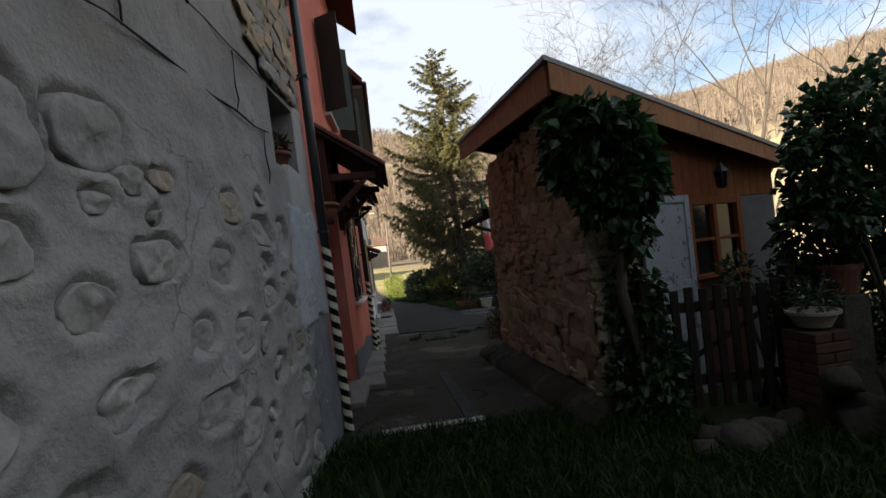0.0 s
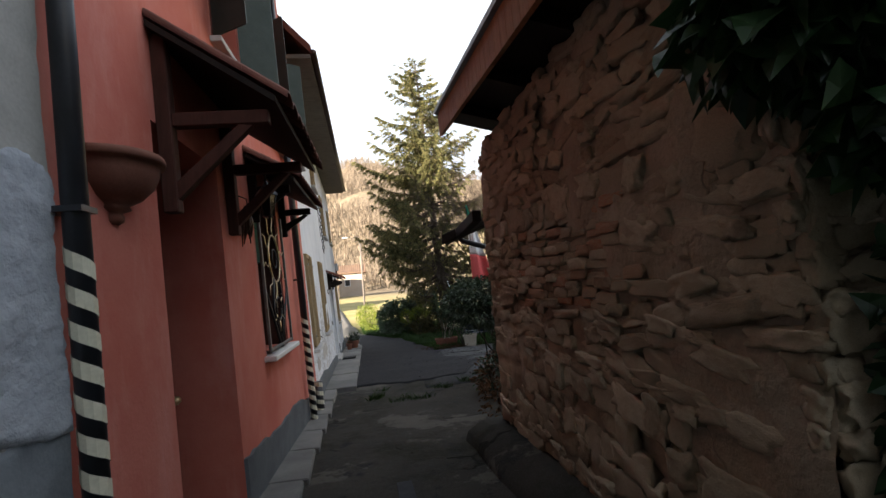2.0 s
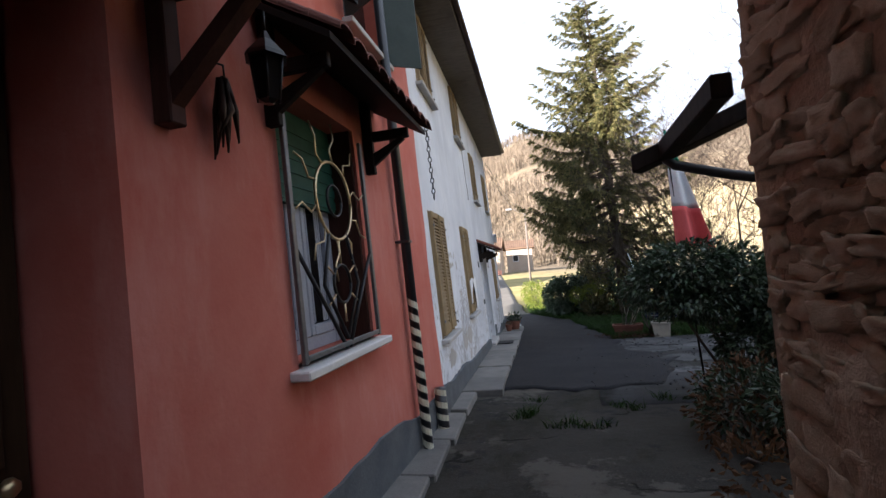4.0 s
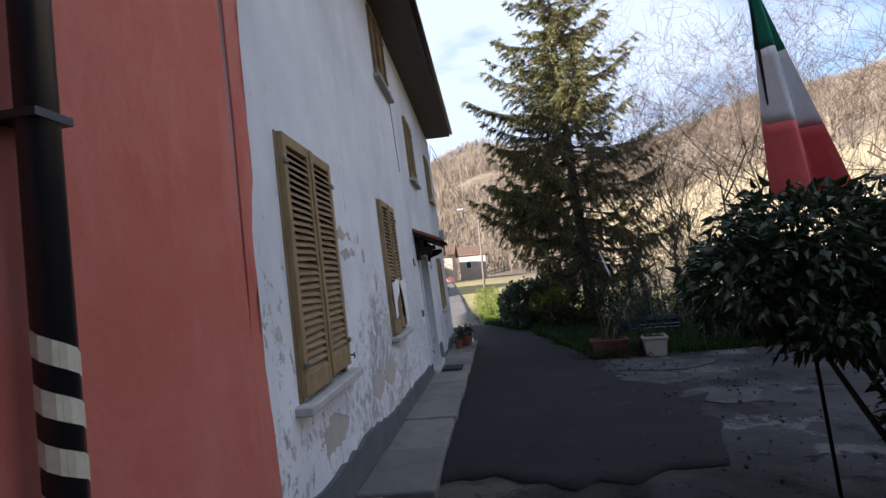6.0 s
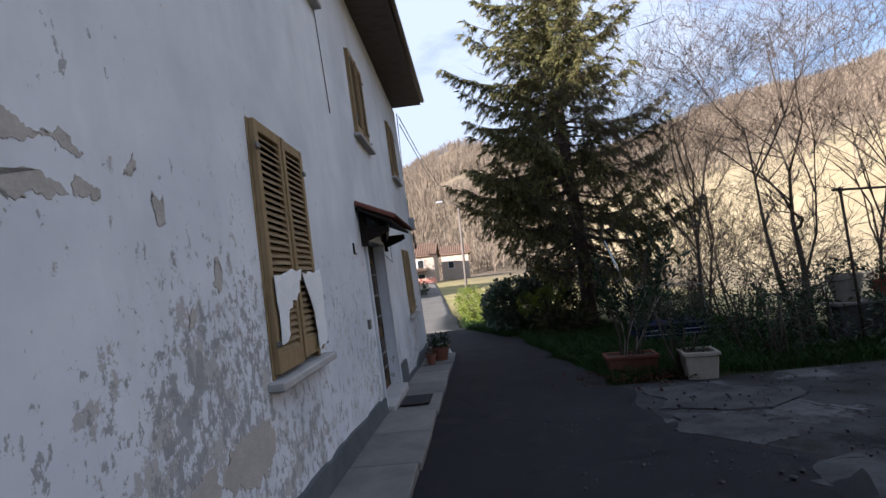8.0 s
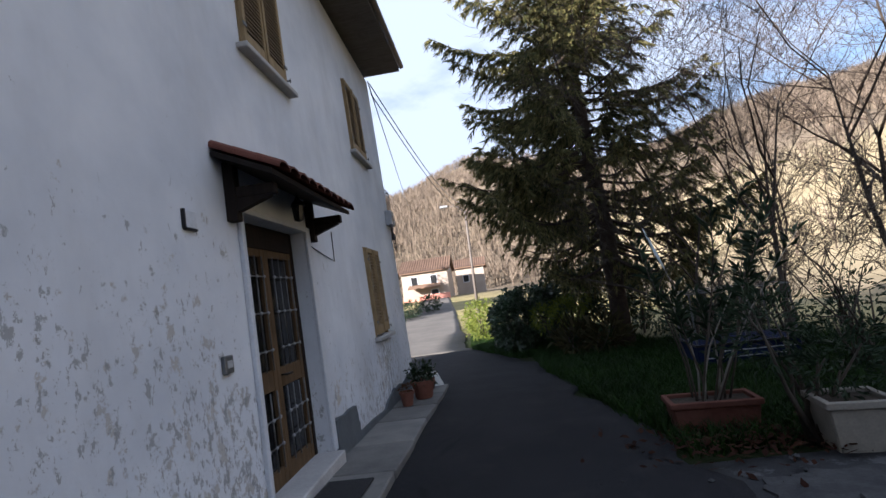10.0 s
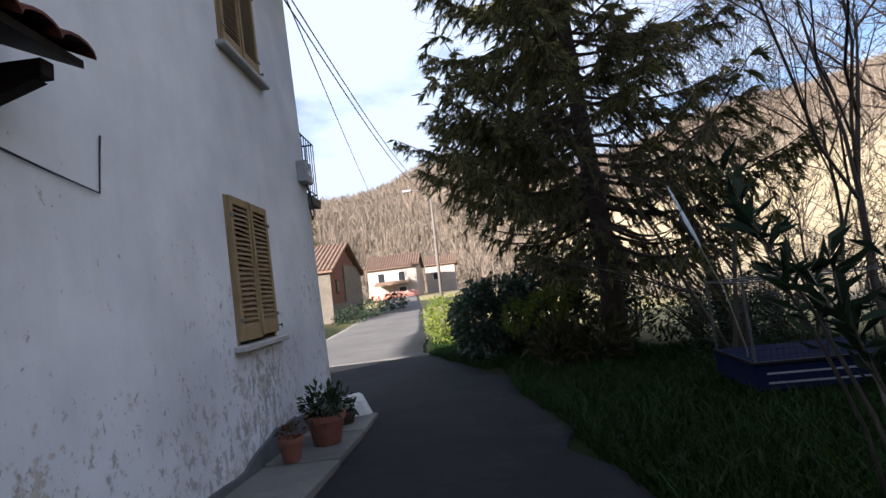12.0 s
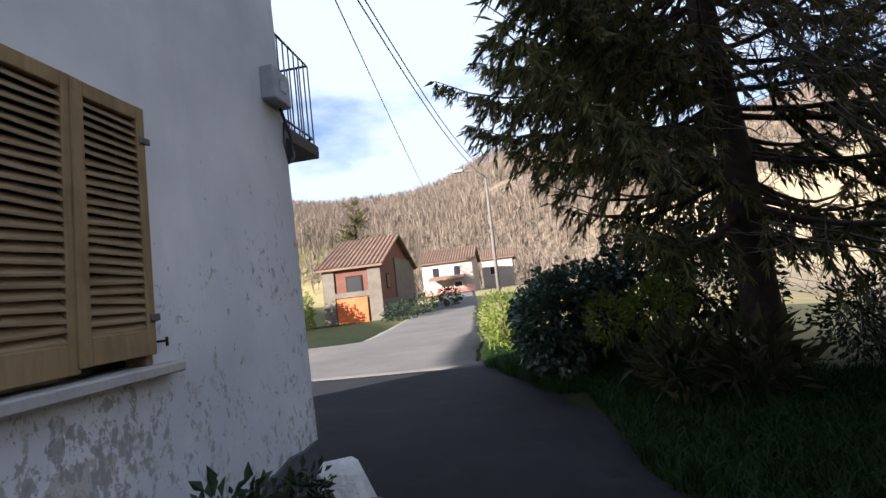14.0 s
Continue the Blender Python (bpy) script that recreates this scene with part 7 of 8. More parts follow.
for a, n in ((0.01, 0.01), (1.37, 0.01), (0.01, 0.91), (1.37, 0.91), (0.70, 0.01)):
    part("post", boxes(TR, (a, a + 0.022, n, n + 0.022, -0.34, 0.44), bevel=0.003), "greyiron", trailer)
for p, q in (((0.0, 0.0), (1.4, 0.0)), ((0.0, 0.95), (1.4, 0.95)), ((0.0, 0.0), (0.0, 0.95)), ((1.4, 0.0), (1.4, 0.95)), ((0.0, 0.47), (1.4, 0.47))):
    tube("rail", [TR.p(*p, 0.44), TR.p((p[0] + q[0]) / 2, (p[1] + q[1]) / 2, 0.445), TR.p(*q, 0.44)], 0.010, "greyiron", trailer, "", 6)
for i in range(23):
    a = 0.055 + 0.056 * i
    tube("wire", [TR.p(a, 0.005, -0.34), TR.p(a, 0.005, 0.44)], 0.0016, "iron", trailer, "", 4)
for i in range(12):
    v = -0.28 + 0.058 * i
    tube("wire", [TR.p(0.03, 0.0, v), TR.p(1.38, 0.0, v)], 0.0016, "iron", trailer, "", 4)
    tube("wire", [TR.p(0.02, 0.03, v), TR.p(0.02, 0.92, v)], 0.0016, "iron", trailer, "", 4)
for a in (0.45, 0.95):
    wv, wf = turned([(0.05, -0.05), (0.12, -0.06), (0.14, -0.03), (0.14, 0.03), (0.12, 0.06), (0.05, 0.05)], (0, 0, 0), 18)
    turn_w = Matrix.Translation(TR.p(a, 0.12, zg + 0.13)) @ Matrix.Rotation(math.pi / 2, 4, "X")
    raw("wheel", [turn_w @ p for p in wv], wf, "rubber", trailer, "small black rubber wheel", True)
tube("tow_bar", [TR.p(1.4, 0.47, -0.52), TR.p(1.9, 0.47, -0.54), TR.p(2.1, 0.47, -0.60)], 0.025, "iron", trailer, "black tow bar", 8)
rod = thing("bent_rod", (4.28, 21.58, -0.3), "long thin bent cane with a pale blue plastic strip", "cane")
tube("cane", [(4.28, 21.62, -0.62), (4.27, 21.60, -0.25), (4.16, 21.62, 0.36), (4.03, 21.74, 0.89), (3.83, 21.84, 1.59)], [0.008, 0.008, 0.007, 0.006, 0.003], "pale", rod, "", 6)
bm = bmesh.new()
rowp = [((3.835, 21.82, 1.57), 0.008), ((3.90, 21.80, 1.36), 0.018), ((3.955, 21.77, 1.15), 0.027), ((4.005, 21.74, 0.98), 0.02), ((4.04, 21.73, 0.86), 0.012)]
qs = [[bm.verts.new(Vector(p) + Vector((sx * w, 0.012 * sx, 0.012 * sx))) for sx in (-1, 0, 1)] for p, w in rowp]
for r0, r1 in zip(qs, qs[1:]):
    for i in range(2):
        bm.faces.new((r0[i], r0[i + 1], r1[i + 1], r1[i]))
strip = part("strip", bm, "palestrip", rod, "pale blue plastic strip", True)
strip.modifiers.new("thickness", "SOLIDIFY").thickness = 0.002

# low wall with pots behind the yard
low = thing("low_wall", (7.9, 19.3, gz(7.9, 19.3)), "low grey concrete garden wall behind the yard", "wall")
part("wall", hexa(bmesh.new(), [(6.5, 18.9, -0.9), (10.5, 19.5, -0.9), (10.5, 19.8, -0.9), (6.5, 19.2, -0.9), (6.5, 18.9, 0.02), (10.5, 19.5, 0.02), (10.5, 19.8, 0.02), (6.5, 19.2, 0.02)], 0.02), "yard", low)
part("coping", hexa(bmesh.new(), [(6.46, 18.86, 0.02), (10.5, 19.46, 0.02), (10.5, 19.84, 0.02), (6.46, 19.24, 0.02), (6.46, 18.86, 0.07), (10.5, 19.46, 0.07), (10.5, 19.84, 0.07), (6.46, 19.24, 0.07)], 0.01), "slab", low)
clay_pot("wall_pot", (6.78, 19.08, 0.07), 0.24, 0.44, "large pale pot on the low garden wall", "pale", "laurel", 120, 0.09, 0.9, 12)
clay_pot("wall_pot", (7.45, 19.18, 0.07), 0.17, 0.28, "brown clay pot on the low garden wall", "terracotta", "brownleaf", 120, 0.08, 1.0, 13)
clay_pot("wall_pot", (8.0, 19.26, 0.07), 0.2, 0.3, "brown clay pot on the low garden wall", "terracotta", "laurel", 200, 0.09, 1.2, 14)
rail = thing("garden_pole", (6.9, 18.7, gz(6.9, 18.7)), "long dark horizontal pole on a post", "pole")
tube("pole", [(6.6, 18.8, 1.86), (7.6, 18.9, 1.82), (9.2, 18.9, 1.72)], 0.02, "sprucebark", rail, "", 6)
tube("post", [(6.75, 18.8, gz(6.75, 18.8) - 0.1), (6.72, 18.8, 1.9)], 0.022, "sprucebark", rail, "", 6)

# pots at the white house's corner
clay_pot("corner_pot", (-0.03, 21.1, gz(0, 21.1) + 0.085), 0.19, 0.28, "terracotta pot with a bushy green plant by the white wall", "terracotta", "laurel", 260, 0.085, 1.05, 6)
clay_pot("corner_pot", (-0.20, 20.62, gz(0, 20.62) + 0.085), 0.11, 0.2, "small terracotta pot by the white wall", "terracotta", "brownleaf", 60, 0.05, 0.8, 7)
clay_pot("corner_pot", (-0.12, 21.95, gz(0, 21.95)), 0.17, 0.20, "dark pot with green leaves at the house corner", "soil", "laurel", 200, 0.07, 1.0, 8)
wp = thing("white_block", (-0.01, 22.35, gz(0, 22.35)), "broken white stone block leaning at the house corner", "stone block")
part("block", hexa(bmesh.new(), [(-0.18, 22.2, gz(0, 22.2) - 0.02), (0.18, 22.27, gz(0, 22.2) - 0.02), (0.16, 22.51, gz(0, 22.5) - 0.02), (-0.20, 22.45, gz(0, 22.5) - 0.02), (-0.20, 22.27, gz(0, 22.3) + 0.30), (0.04, 22.35, gz(0, 22.3) + 0.27), (0.0, 22.51, gz(0, 22.5) + 0.34), (-0.25, 22.45, gz(0, 22.5) + 0.31)], 0.03), "whitestone", wp)
# wall fittings of the white house
box_m = thing("meter_box", WH.p(12.75, 0.06, 2.45), "grey plastic meter box on the house corner", "meter box")
part("case", boxes(WH, (12.62, 12.92, 0.0, 0.13, 2.42, 2.72), bevel=0.012), "plastic", box_m)
part("window", boxes(WH, (12.72, 12.82, 0.13, 0.134, 2.52, 2.62)), "glass", box_m)
tube("cable_loop", [WH.p(12.85, 0.05, 2.42), WH.p(12.95, 0.07, 2.2), WH.p(12.98, 0.07, 2.0), WH.p(12.9, 0.06, 1.92), WH.p(12.86, 0.05, 2.1), WH.p(12.9, 0.05, 2.3)], 0.014, "blackpipe", box_m, "black cable loop", 6)
intercom = thing("intercom", WH.p(6.5, 0.02, 0.65), "small grey doorbell box beside the door", "doorbell")
part("case", boxes(WH, (6.45, 6.545, 0.0, 0.032, 0.655, 0.765), bevel=0.006), "greyiron", intercom)
part("button", boxes(WH, (6.47, 6.525, 0.032, 0.036, 0.69, 0.735)), "plastic", intercom, "pale button plate")
lampb = thing("wall_plate", WH.p(6.26, 0.01, 1.55), "small white wall plate with a black edge", "plate")
part("plate", boxes(WH, (6.21, 6.32, 0.0, 0.02, 1.545, 1.655), bevel=0.004), "upvc", lampb)
part("edge", boxes(WH, (6.198, 6.21, 0.0, 0.022, 1.54, 1.66), (6.21, 6.32, 0.0, 0.022, 1.533, 1.545)), "iron", lampb, "black edge")
cab = thing("wall_cable", WH.p(8.6, 0.01, 1.6), "thin grey cable on the white wall", "cable")
tube("cable", [WH.p(8.2, 0.012, 1.62), WH.p(8.6, 0.012, 1.55), WH.p(8.95, 0.012, 1.50), WH.p(8.98, 0.012, 1.85)], 0.006, "blackpipe", cab, "", 5)
cab2 = thing("wall_cable", WH.p(5.9, 0.01, 3.6), "thin grey cable on the white wall", "cable")
tube("cable", [WH.p(5.2, 0.012, 5.4), WH.p(5.75, 0.012, 4.4), WH.p(5.9, 0.012, 3.1)], 0.006, "greyiron", cab2, "", 5)
bal = thing("balcony", (-0.95, 23.6, 2.2), "small balcony with a thin black iron railing on the end wall", "balcony")
part("slab", boxes(WORLD, (-2.6, -0.72, 23.0, 24.1, 2.28, 2.42), bevel=0.01), "soffit", bal, "dark concrete slab")
bars = [(-0.76, 23.04 + i * 0.115) for i in range(10)] + [(-0.76 - i * 0.12, 24.06) for i in range(1, 15)]
for x, y in bars:
    tube("bar", [(x, y, 2.42), (x, y, 3.35)], 0.008, "iron", bal, "", 5)
for z in (2.5, 3.35):
    tube("rail", [(-0.76, 23.0, z), (-0.76, 24.06, z), (-2.6, 24.06, z)], 0.014, "iron", bal, "", 6)
wires = thing("overhead_wires", (-0.5, 22.9, 5.2), "black overhead cables from the house eave to the pole", "cable")
for i, (o, e) in enumerate((((-0.6, 22.7, 5.3), (0.35, 38.0, 5.4)), ((-0.6, 22.75, 5.1), (0.4, 38.0, 5.0)), ((-0.65, 22.8, 5.4), (-6.5, 70, 9)))):
    a, b = Vector(o), Vector(e)
    tube("cable", [a.lerp(b, k / 12) - Vector((0, 0, 0.5 * math.sin(math.pi * k / 12))) for k in range(13)], 0.012, "blackpipe", wires, "", 5)
lamp = thing("street_lamp", (0.4, 38, gz(0.4, 38)), "grey concrete street lamp pole at the roadside", "street lamp")
tube("pole", [(0.4, 38, gz(0.4, 38) - 0.2), (0.45, 38, 5.0)], [0.085, 0.06], "soffit", lamp, "", 8)
tube("arm", [(0.45, 38, 5.0), (0.1, 37.9, 5.3), (-0.5, 37.8, 5.35)], 0.03, "soffit", lamp, "", 6)
part("head", boxes(WORLD, (-0.8, -0.4, 37.72, 37.9, 5.3, 5.4), bevel=0.02), "plastic", lamp)

# ---- trees and verge ----
spruce("spruce", (4.27, 25.85, gz(4.27, 25.85)), 13.6, 4.75, 2, "tall dark spruce with drooping branches beside the lane", 1.3)
rt0 = random.Random(55)
TL = "bare winter tree with thin forked branches"
bare_tree("bare_tree", (5.7, 21.5, gz(5.7, 21.5)), 7.5, 3, TL, (0.0, 0.0), 0.42, 5, 0.075, "twig", "bare trees behind the yard")
bare_tree("bare_tree", (7.2, 21.0, gz(7.2, 21.0)), 8.0, 8, TL, (-0.12, 0.0), 0.48, 5, 0.085, "twig", "bare trees behind the yard")
bare_tree("bare_tree", (6.2, 25.5, gz(6.2, 25.5)), 8.5, 12, TL, (0.05, 0.0), 0.5, 5, 0.19, "bark", "bare trees behind the yard")
bare_tree("bare_tree", (9.5, 24.0, gz(9.5, 24)), 9.0, 15, TL, (0.0, 0.05), 0.5, 5, 0.13, "twig", "bare trees behind the yard")
bare_tree("bare_tree", (4.9, 22.9, gz(4.9, 22.9)), 4.2, 17, "small bare tree leaning over the grass", (-0.25, 0.0), 0.6, 4, 0.06, "bark", "bare trees behind the yard")
bare_tree("bare_tree", (8.3, 10.5, gz(8.3, 10.5)), 10.0, 23, TL, (0.0, 0.05), 0.45, 5, 0.13, "bark", "bare trees behind the hut")
bare_tree("bare_tree", (7.6, 13.6, gz(7.6, 13.6)), 8.5, 31, TL, (-0.04, 0.0), 0.45, 5, 0.10, "bark", "bare trees behind the hut")
bare_tree("bare_tree", (12.0, 19.0, gz(12, 19)), 9.0, 35, TL, (-0.05, 0.0), 0.5, 5, 0.14, "twig", "bare trees behind the yard")
for i, (x, y, h) in enumerate(((4.6, 22.6, 5.5), (6.6, 23.4, 7.0), (8.2, 22.4, 7.5), (7.6, 19.6, 6.0), (9.2, 20.4, 6.5), (10.8, 22.0, 8.0), (5.4, 28.0, 8.0), (7.4, 27.5, 8.0), (6.4, 25.0, 4.0), (8.0, 25.6, 4.5), (7.2, 24.4, 3.5), (9.0, 27.0, 6.0))):
    bare_tree("bare_tree", (x, y, gz(x, y)), h, 200 + i, "slender bare winter sapling with fine twigs", (rt0.gauss(0, 0.08), 0), 0.4, 4, 0.055, "twig", "bare trees behind the yard")
shrub("hedge", [(1.75, 27.2, -0.1, 0.62, 0.7, 0.95), (1.5, 27.9, -0.2, 0.5, 0.8, 0.85), (2.2, 27.3, 0.45, 0.75, 0.6, 0.42), (3.0, 27.5, 0.35, 0.6, 0.5, 0.42)], 7600, 0.10, "ivyhedge", "dense ivy mound with a dark hollow at the lane's edge", "hedge", 0.8, 61, 8, 0.4)
shrub("dark_shrub", [(3.4, 28.1, 0.3, 0.9, 0.6, 1.1), (4.7, 28.2, 0.5, 0.9, 0.7, 1.3), (2.6, 28.3, -0.2, 0.6, 0.5, 0.8)], 7200, 0.13, "laurel", "tall dark evergreen shrub behind the spruce trunk", "shrub", 0.6, 66, 8)
shrub("lime_shrub", [(3.0, 25.9, 0.1, 0.42, 0.4, 0.42), (2.4, 26.1, 0.0, 0.3, 0.3, 0.35), (3.4, 26.3, 0.35, 0.35, 0.3, 0.35)], 1500, 0.10, "limeleaf", "yellow green shrub below the spruce", "shrub", 0.3, 62, 8)
shrub("bramble", [(5.2, 25.4, -0.2, 0.7, 0.5, 0.55), (6.2, 24.6, -0.4, 0.8, 0.5, 0.45)], 1600, 0.09, "laurel", "dark tangled bramble under the spruce", "shrub", 0.5, 67, 14)
shrub("roadside_shrub", [(0.75, 31.5, -0.5, 0.6, 0.9, 0.65), (0.55, 33.5, -0.3, 0.7, 1.0, 0.8), (0.6, 36, -0.3, 0.8, 1.2, 0.9)], 3000, 0.12, "limeleaf", "sunlit yellow green shrubs along the lane", "shrub", 0.4, 63, 8)
shrub("fern", [(2.95, 24.9, -0.45, 0.45, 0.4, 0.4), (3.6, 24.7, -0.45, 0.45, 0.4, 0.4)], 420, 0.30, "fernleaf", "dry brown and green straggling ferns", "fern", 0.14, 64, 4, -0.5)
for i, (x, y) in enumerate(((5.0, 18.2), (5.9, 18.8), (6.6, 17.9), (7.4, 18.8), (8.6, 18.0), (5.0, 23.2), (5.4, 19.9), (6.3, 19.6), (8.0, 19.8), (9.4, 18.6), (7.0, 20.6), (5.6, 24.2), (6.0, 26.6), (7.0, 25.4), (7.8, 26.8), (6.8, 28.2), (8.8, 25.2), (8.6, 28.6), (5.6, 29.0))):
    shrub("thicket", [(x, y, gz(x, y) + 0.45, 0.6, 0.5, 0.5), (x + 0.4, y + 0.4, gz(x, y) + 0.8, 0.4, 0.4, 0.5)], 520, 0.085, "laurel" if i % 3 else "oleander", "tangled evergreen thicket behind the yard", "shrub", 0.4, 70 + i, 12, 0.1, False, "thickets behind the yard")
for i, (x, y) in enumerate(((4.9, 18.7), (5.5, 18.3), (6.2, 18.6), (7.0, 18.2), (7.9, 18.5), (5.8, 20.2), (6.8, 19.9), (8.8, 19.0), (5.3, 22.0), (6.3, 22.4), (7.3, 22.9), (5.2, 24.9), (6.6, 24.2), (7.4, 26.2))):
    bare_tree("twiggy_bush", (x, y, gz(x, y)), rt0.uniform(2.0, 3.4), 300 + i, "leafless twiggy bush in the rough garden", (rt0.gauss(0, 0.2), 0), 0.5, 4, 0.03, "twig" if i % 2 else "bark", "leafless bushes behind the yard")
verge = lambda x, y: x > along([(11, 2.0, 8), (17.2, 2.6, 9), (18.4, 2.42, 9), (21, 2.22, 8), (24.4, 1.88, 8), (26.5, 1.30, 8), (28.7, 0.4, 7), (31, 0.25, 6), (36, 0.0, 5)], y)[0]
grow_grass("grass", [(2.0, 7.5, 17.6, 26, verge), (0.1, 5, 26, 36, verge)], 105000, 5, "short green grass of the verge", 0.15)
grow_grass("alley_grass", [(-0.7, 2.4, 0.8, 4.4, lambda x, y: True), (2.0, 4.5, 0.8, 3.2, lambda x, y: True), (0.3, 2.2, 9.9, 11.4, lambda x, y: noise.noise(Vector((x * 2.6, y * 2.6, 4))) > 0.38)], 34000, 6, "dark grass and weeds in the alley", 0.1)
tuft = thing("iris_tuft", (-0.25, 2.55, gz(-0.3, 2.5)), "tuft of dark green blade leaves at the stone wall", "plant")
rt = random.Random(9)
V, Fc = [], []
for i in range(46):
    x, y = -0.32 + rt.uniform(-0.16, 0.3), 2.45 + rt.uniform(-0.45, 0.45)
    p = Vector((x, y, gz(x, y) - 0.03))
    t = p + Vector((rt.gauss(0, 0.07), rt.gauss(0, 0.07), rt.uniform(0.22, 0.5)))
    w = Vector((rt.gauss(0, 1), rt.gauss(0, 1), 0)).normalized() * 0.017
    k = len(V)
    V += [p - w, p + w, p.lerp(t, 0.55) + w * 0.9, p.lerp(t, 0.55) - w * 0.9, t]
    Fc += [(k, k + 1, k + 2, k + 3), (k + 3, k + 2, k + 4)]
tagged(raw("foliage", V, Fc, "laurel", tuft), kind="stuff")

# ---- far houses ----
def far_house(name, x0, x1, y0, y1, z0, ze, zr, label, wallmat, roofmat, wins, ridge_along_x=True, turn=0.0):
    root = thing(name, ((x0 + x1) / 2, (y0 + y1) / 2, z0), label, "house")
    part("wall", hexa(bmesh.new(), [(x0, y0, z0 - 1), (x1, y0, z0 - 1), (x1, y1, z0 - 1), (x0, y1, z0 - 1), (x0, y0, ze), (x1, y0, ze), (x1, y1, ze), (x0, y1, ze)]), wallmat, root)
    o = 0.35
    if ridge_along_x:
        ym = (y0 + y1) / 2
        sl = [((x0 - o, y0 - o, ze - 0.1), (x1 + o, y0 - o, ze - 0.1), (x1 + o, ym, zr), (x0 - o, ym, zr)), ((x1 + o, y1 + o, ze - 0.1), (x0 - o, y1 + o, ze - 0.1), (x0 - o, ym, zr), (x1 + o, ym, zr))]
        gab = [[(x, y0, ze), (x, y1, ze), (x, ym, zr - 0.15)] for x in (x0, x1)]
        gd = (0.12, 0, 0)
    else:
        xm = (x0 + x1) / 2
        sl = [((x0 - o, y1 + o, ze - 0.1), (x0 - o, y0 - o, ze - 0.1), (xm, y0 - o, zr), (xm, y1 + o, zr)), ((x1 + o, y0 - o, ze - 0.1), (x1 + o, y1 + o, ze - 0.1), (xm, y1 + o, zr), (xm, y0 - o, zr))]
        gab = [[(x0, y, ze), (x1, y, ze), (xm, y, zr - 0.15)] for y in (y0, y1)]
        gd = (0, 0.12, 0)
    for s in sl:
        rf = part("roof", hexa(bmesh.new(), [*s, *[(p[0], p[1], p[2] + 0.14) for p in s]]), roofmat, root)
        a, b, c, d = (Vector(p) for p in s)
        cols = max(6, int((b - a).length / 0.32))
        V, Fc = [], []
        for i in range(cols + 1):
            k = i / cols
            q0, q1 = a.lerp(b, k), d.lerp(c, k)
            v, f = tube_data([q0 + Vector((0, 0, 0.15)), q1 + Vector((0, 0, 0.15))], 0.09, 6, False)
            n0 = len(V)
            V.extend(v), Fc.extend([tuple(z + n0 for z in g) for g in f])
        tagged(raw("tiling", V, Fc, roofmat, rf), kind="stuff")
    for g in gab:
        bm = bmesh.new()
        p = [bm.verts.new(q) for q in g]
        q = [bm.verts.new(Vector(w) + Vector(gd) * (1 if g is gab[0] else -1)) for w in g]
        bm.faces.new(p), bm.faces.new(q[::-1])
        for i in range(3):
            bm.faces.new((p[i], p[(i + 1) % 3], q[(i + 1) % 3], q[i]))
        part("gable", bm, wallmat, root)
    for face, c, v0, w, h, mt in wins:
        F = Face((x0, y0), (x1, y0)) if face == "s" else Face((x1, y0), (x1, y1))
        wn_ = part("window", boxes(F, (c - w / 2 - 0.08, c + w / 2 + 0.08, 0.0, 0.05, v0 - 0.08, v0 + h + 0.08)), "upvc" if wallmat == "farwall" else "darkwood", root, "framed window")
        part("pane", boxes(F, (c - w / 2, c + w / 2, 0.05, 0.06, v0, v0 + h)), mt, wn_)
    return root


barn = far_house("barn", -12.0, -8.0, 50.0, 60.0, -0.85, 2.95, 5.3, "old stone and brick barn with a weathered tiled roof", "barnbrick", "redtile", [("s", 2.2, 1.3, 1.0, 1.0, "iron"), ("e", 2.0, 1.4, 0.7, 0.9, "iron")], True)
part("stone_wall", boxes(WORLD, (-12.05, -11.2, 49.9, 49.98, -1.2, 2.9), (-8.8, -7.9, 49.9, 49.98, -1.2, 2.9), (-11.2, -8.8, 49.9, 49.98, 0.95, 1.3)), "barnstone", barn, "pale stone piers")
part("side_wall", boxes(WORLD, (-7.99, -7.9, 54.0, 60.1, -1.2, 3.6), (-7.99, -7.9, 49.98, 54.0, -1.2, 0.6)), "barnstone", barn, "pale stone side wall")
part("tarpaulin", boxes(WORLD, (-11.1, -8.9, 49.8, 49.89, -0.95, 0.9), bevel=0.03), "orangetarp", barn, "orange tarpaulin over the opening")
ph = far_house("pink_house", -10.4, -4.2, 76.0, 84.0, 0.1, 4.1, 5.9, "two-storey cream house with a salmon porch and tiled roof", "farwall", "redtile", [("s", 1.7, 2.4, 0.8, 1.1, "iron"), ("s", 4.3, 2.4, 0.8, 1.1, "iron"), ("s", 4.3, 0.4, 0.9, 1.2, "iron")])
part("porch_roof", hexa(bmesh.new(), [(-9.5, 74.6, 1.9), (-5.2, 74.6, 1.9), (-5.2, 76, 2.35), (-9.5, 76, 2.35), (-9.5, 74.6, 2.0), (-5.2, 74.6, 2.0), (-5.2, 76, 2.45), (-9.5, 76, 2.45)]), "redtile", ph, "tiled porch roof")
part("band", boxes(WORLD, (-10.45, -4.15, 75.9, 75.98, 0.0, 1.0)), "farpink", ph, "salmon painted base")
far_house("cream_house", -3.8, 0.5, 86.0, 94.0, 1.0, 4.4, 5.8, "small cream house behind the pink one", "farwall", "redtile", [("s", 1.5, 2.2, 0.8, 1.0, "iron")])
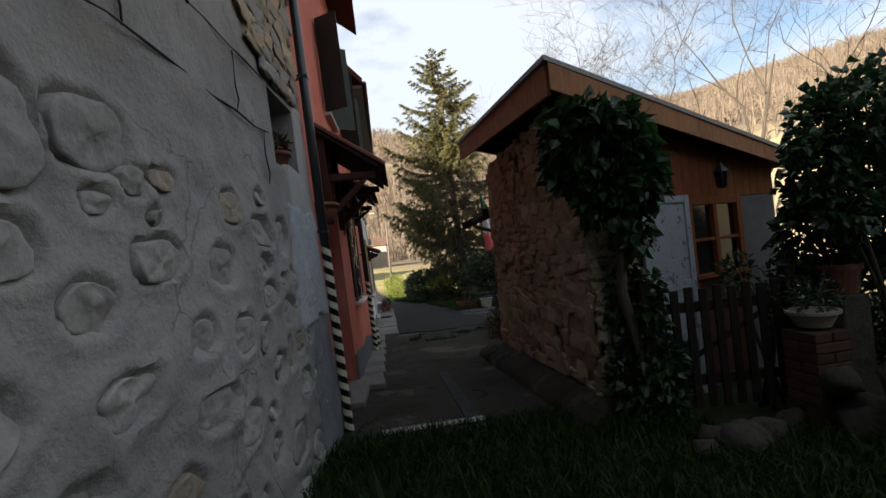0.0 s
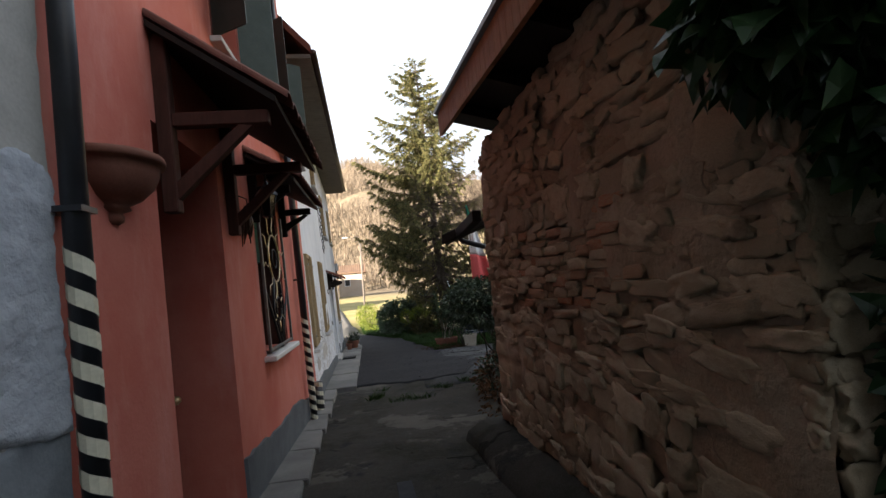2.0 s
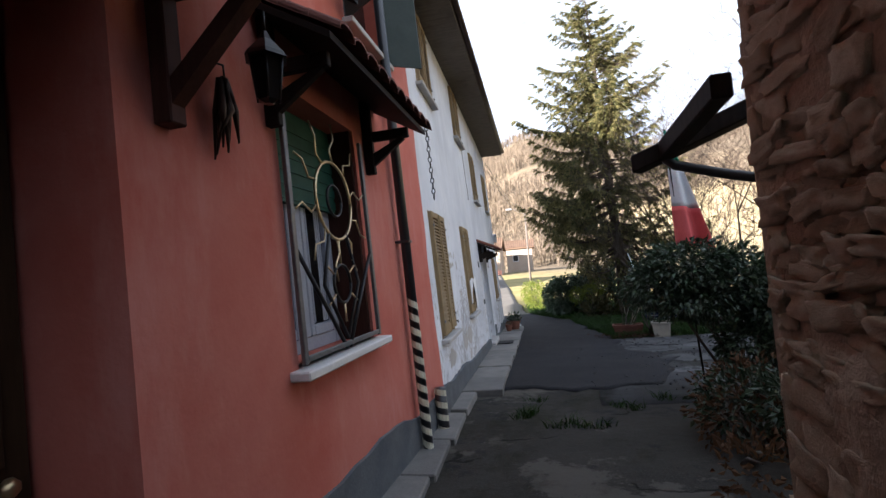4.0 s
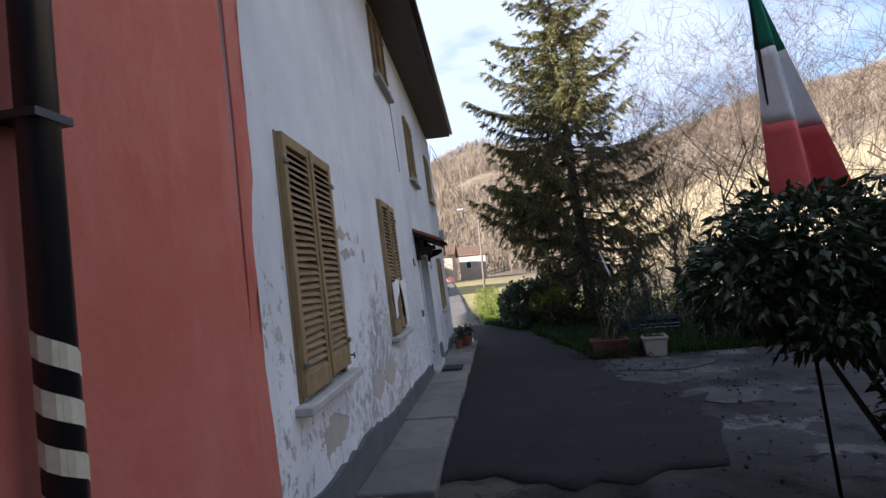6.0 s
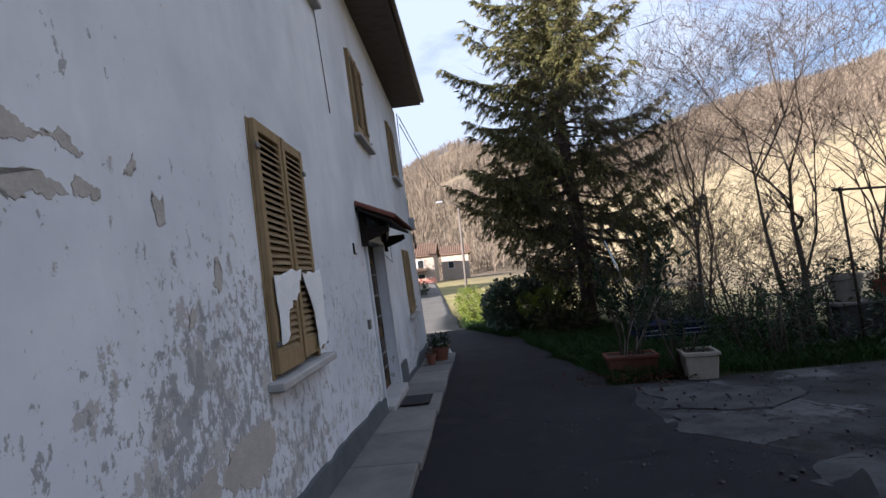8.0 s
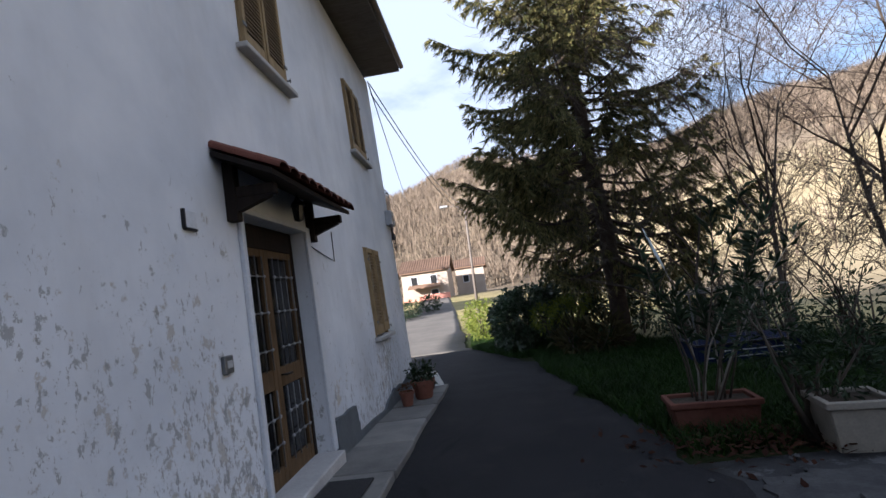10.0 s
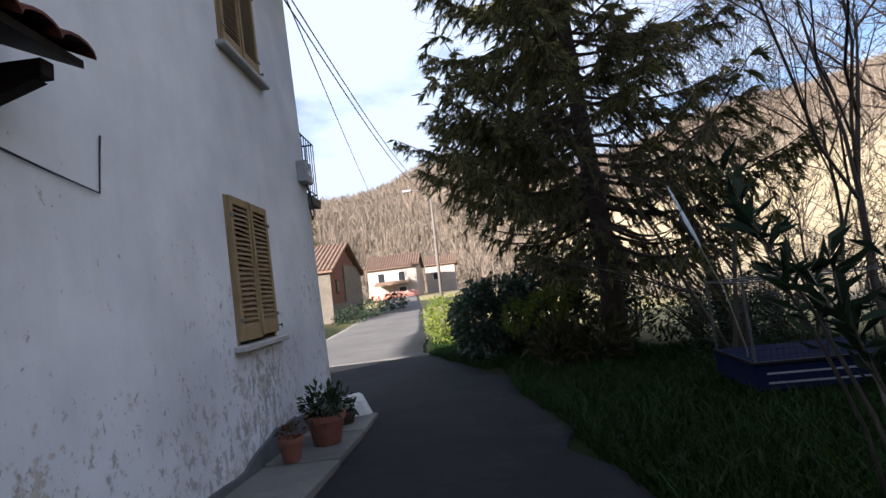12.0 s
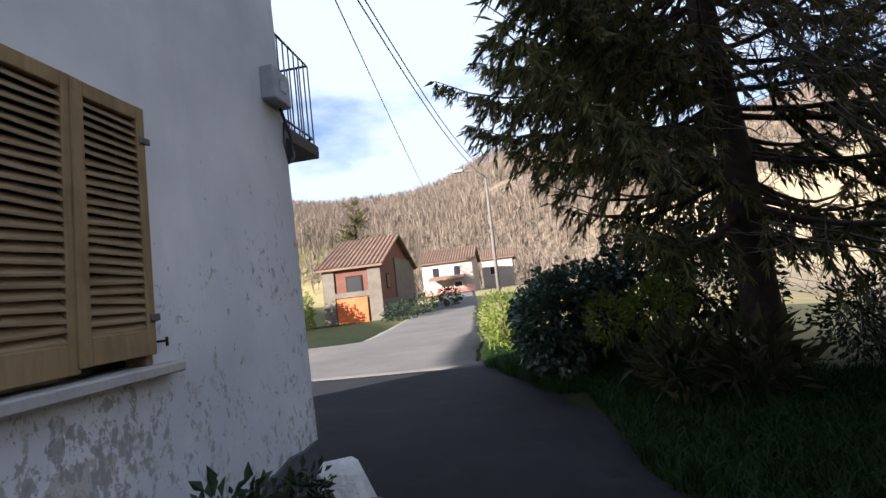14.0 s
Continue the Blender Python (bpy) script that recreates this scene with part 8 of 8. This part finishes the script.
shrub("bank_shrub", [(-6.3, 48.5, -0.4, 1.2, 1.6, 0.7), (-5.6, 52, -0.1, 1.0, 2.0, 0.8), (-4.6, 58, 0.2, 1.0, 2.5, 0.8)], 2200, 0.2, "oleander", "low green shrubs on the bank by the barn", "shrub", 0.5, 91, 6)
shrub("garden_shrub", [(-12.9, 47.8, 0.2, 1.0, 1.0, 1.5), (-14.3, 47.0, 0.4, 1.3, 1.2, 1.6)], 3600, 0.2, "limeleaf", "bright green garden shrub beside the barn", "shrub", 0.5, 92, 6)
spruce("far_spruce", (-14.6, 66.0, gz(-14, 66)), 11.5, 3.6, 7, "pyramidal evergreen behind the barn", 0.9)

# ---- winter woods on the hills ----
rnd = random.Random(77)
V, Fc = [], []
for _ in range(26000):
    ang = rnd.uniform(-0.6, 1.5)
    r = 60 + 290 * math.sqrt(rnd.random())
    x, y = r * math.sin(ang), 5 + r * math.cos(ang)
    side = step(0.0, 0.75, abs(ang)) if ang > 0 else step(0.3, 1.2, -ang) * 0.3
    if ang > 0.2 and gz(x, y) < 15 + 8 * noise.noise(Vector((x * 0.03, y * 0.03, 2))) and rnd.random() < 0.9:
        continue
    if r < 122 - 62 * side or noise.noise(Vector((x * 0.02, y * 0.02, 5))) < -0.34:
        continue
    z, h = gz(x, y), rnd.uniform(4, 8.5)
    wob = Vector((rnd.gauss(0, 0.5), rnd.gauss(0, 0.5), h))
    p = Vector((x, y, z - 0.3))
    for b in range(7):
        t = rnd.uniform(0.15, 0.7)
        o = p + wob * t if b else p
        d = Vector((rnd.gauss(0, 0.42), rnd.gauss(0, 0.42), rnd.uniform(0.5, 1.1))).normalized() * (h * (1 - t) * rnd.uniform(0.7, 1.1)) if b else wob
        q = rnd.uniform(0, 3.14)
        w = Vector((math.cos(q), math.sin(q), 0)) * (0.10 if b else 0.17)
        k = len(V)
        V += [o - w, o + w, o + d * 0.6 + w * 0.9, o + d, o + d * 0.6 - w * 0.9]
        Fc.append((k, k + 1, k + 2, k + 3, k + 4))
tagged(raw("hill_woods", V, Fc, "hillwood"), "bare brown winter woods on the hillsides", "woods", kind="stuff")
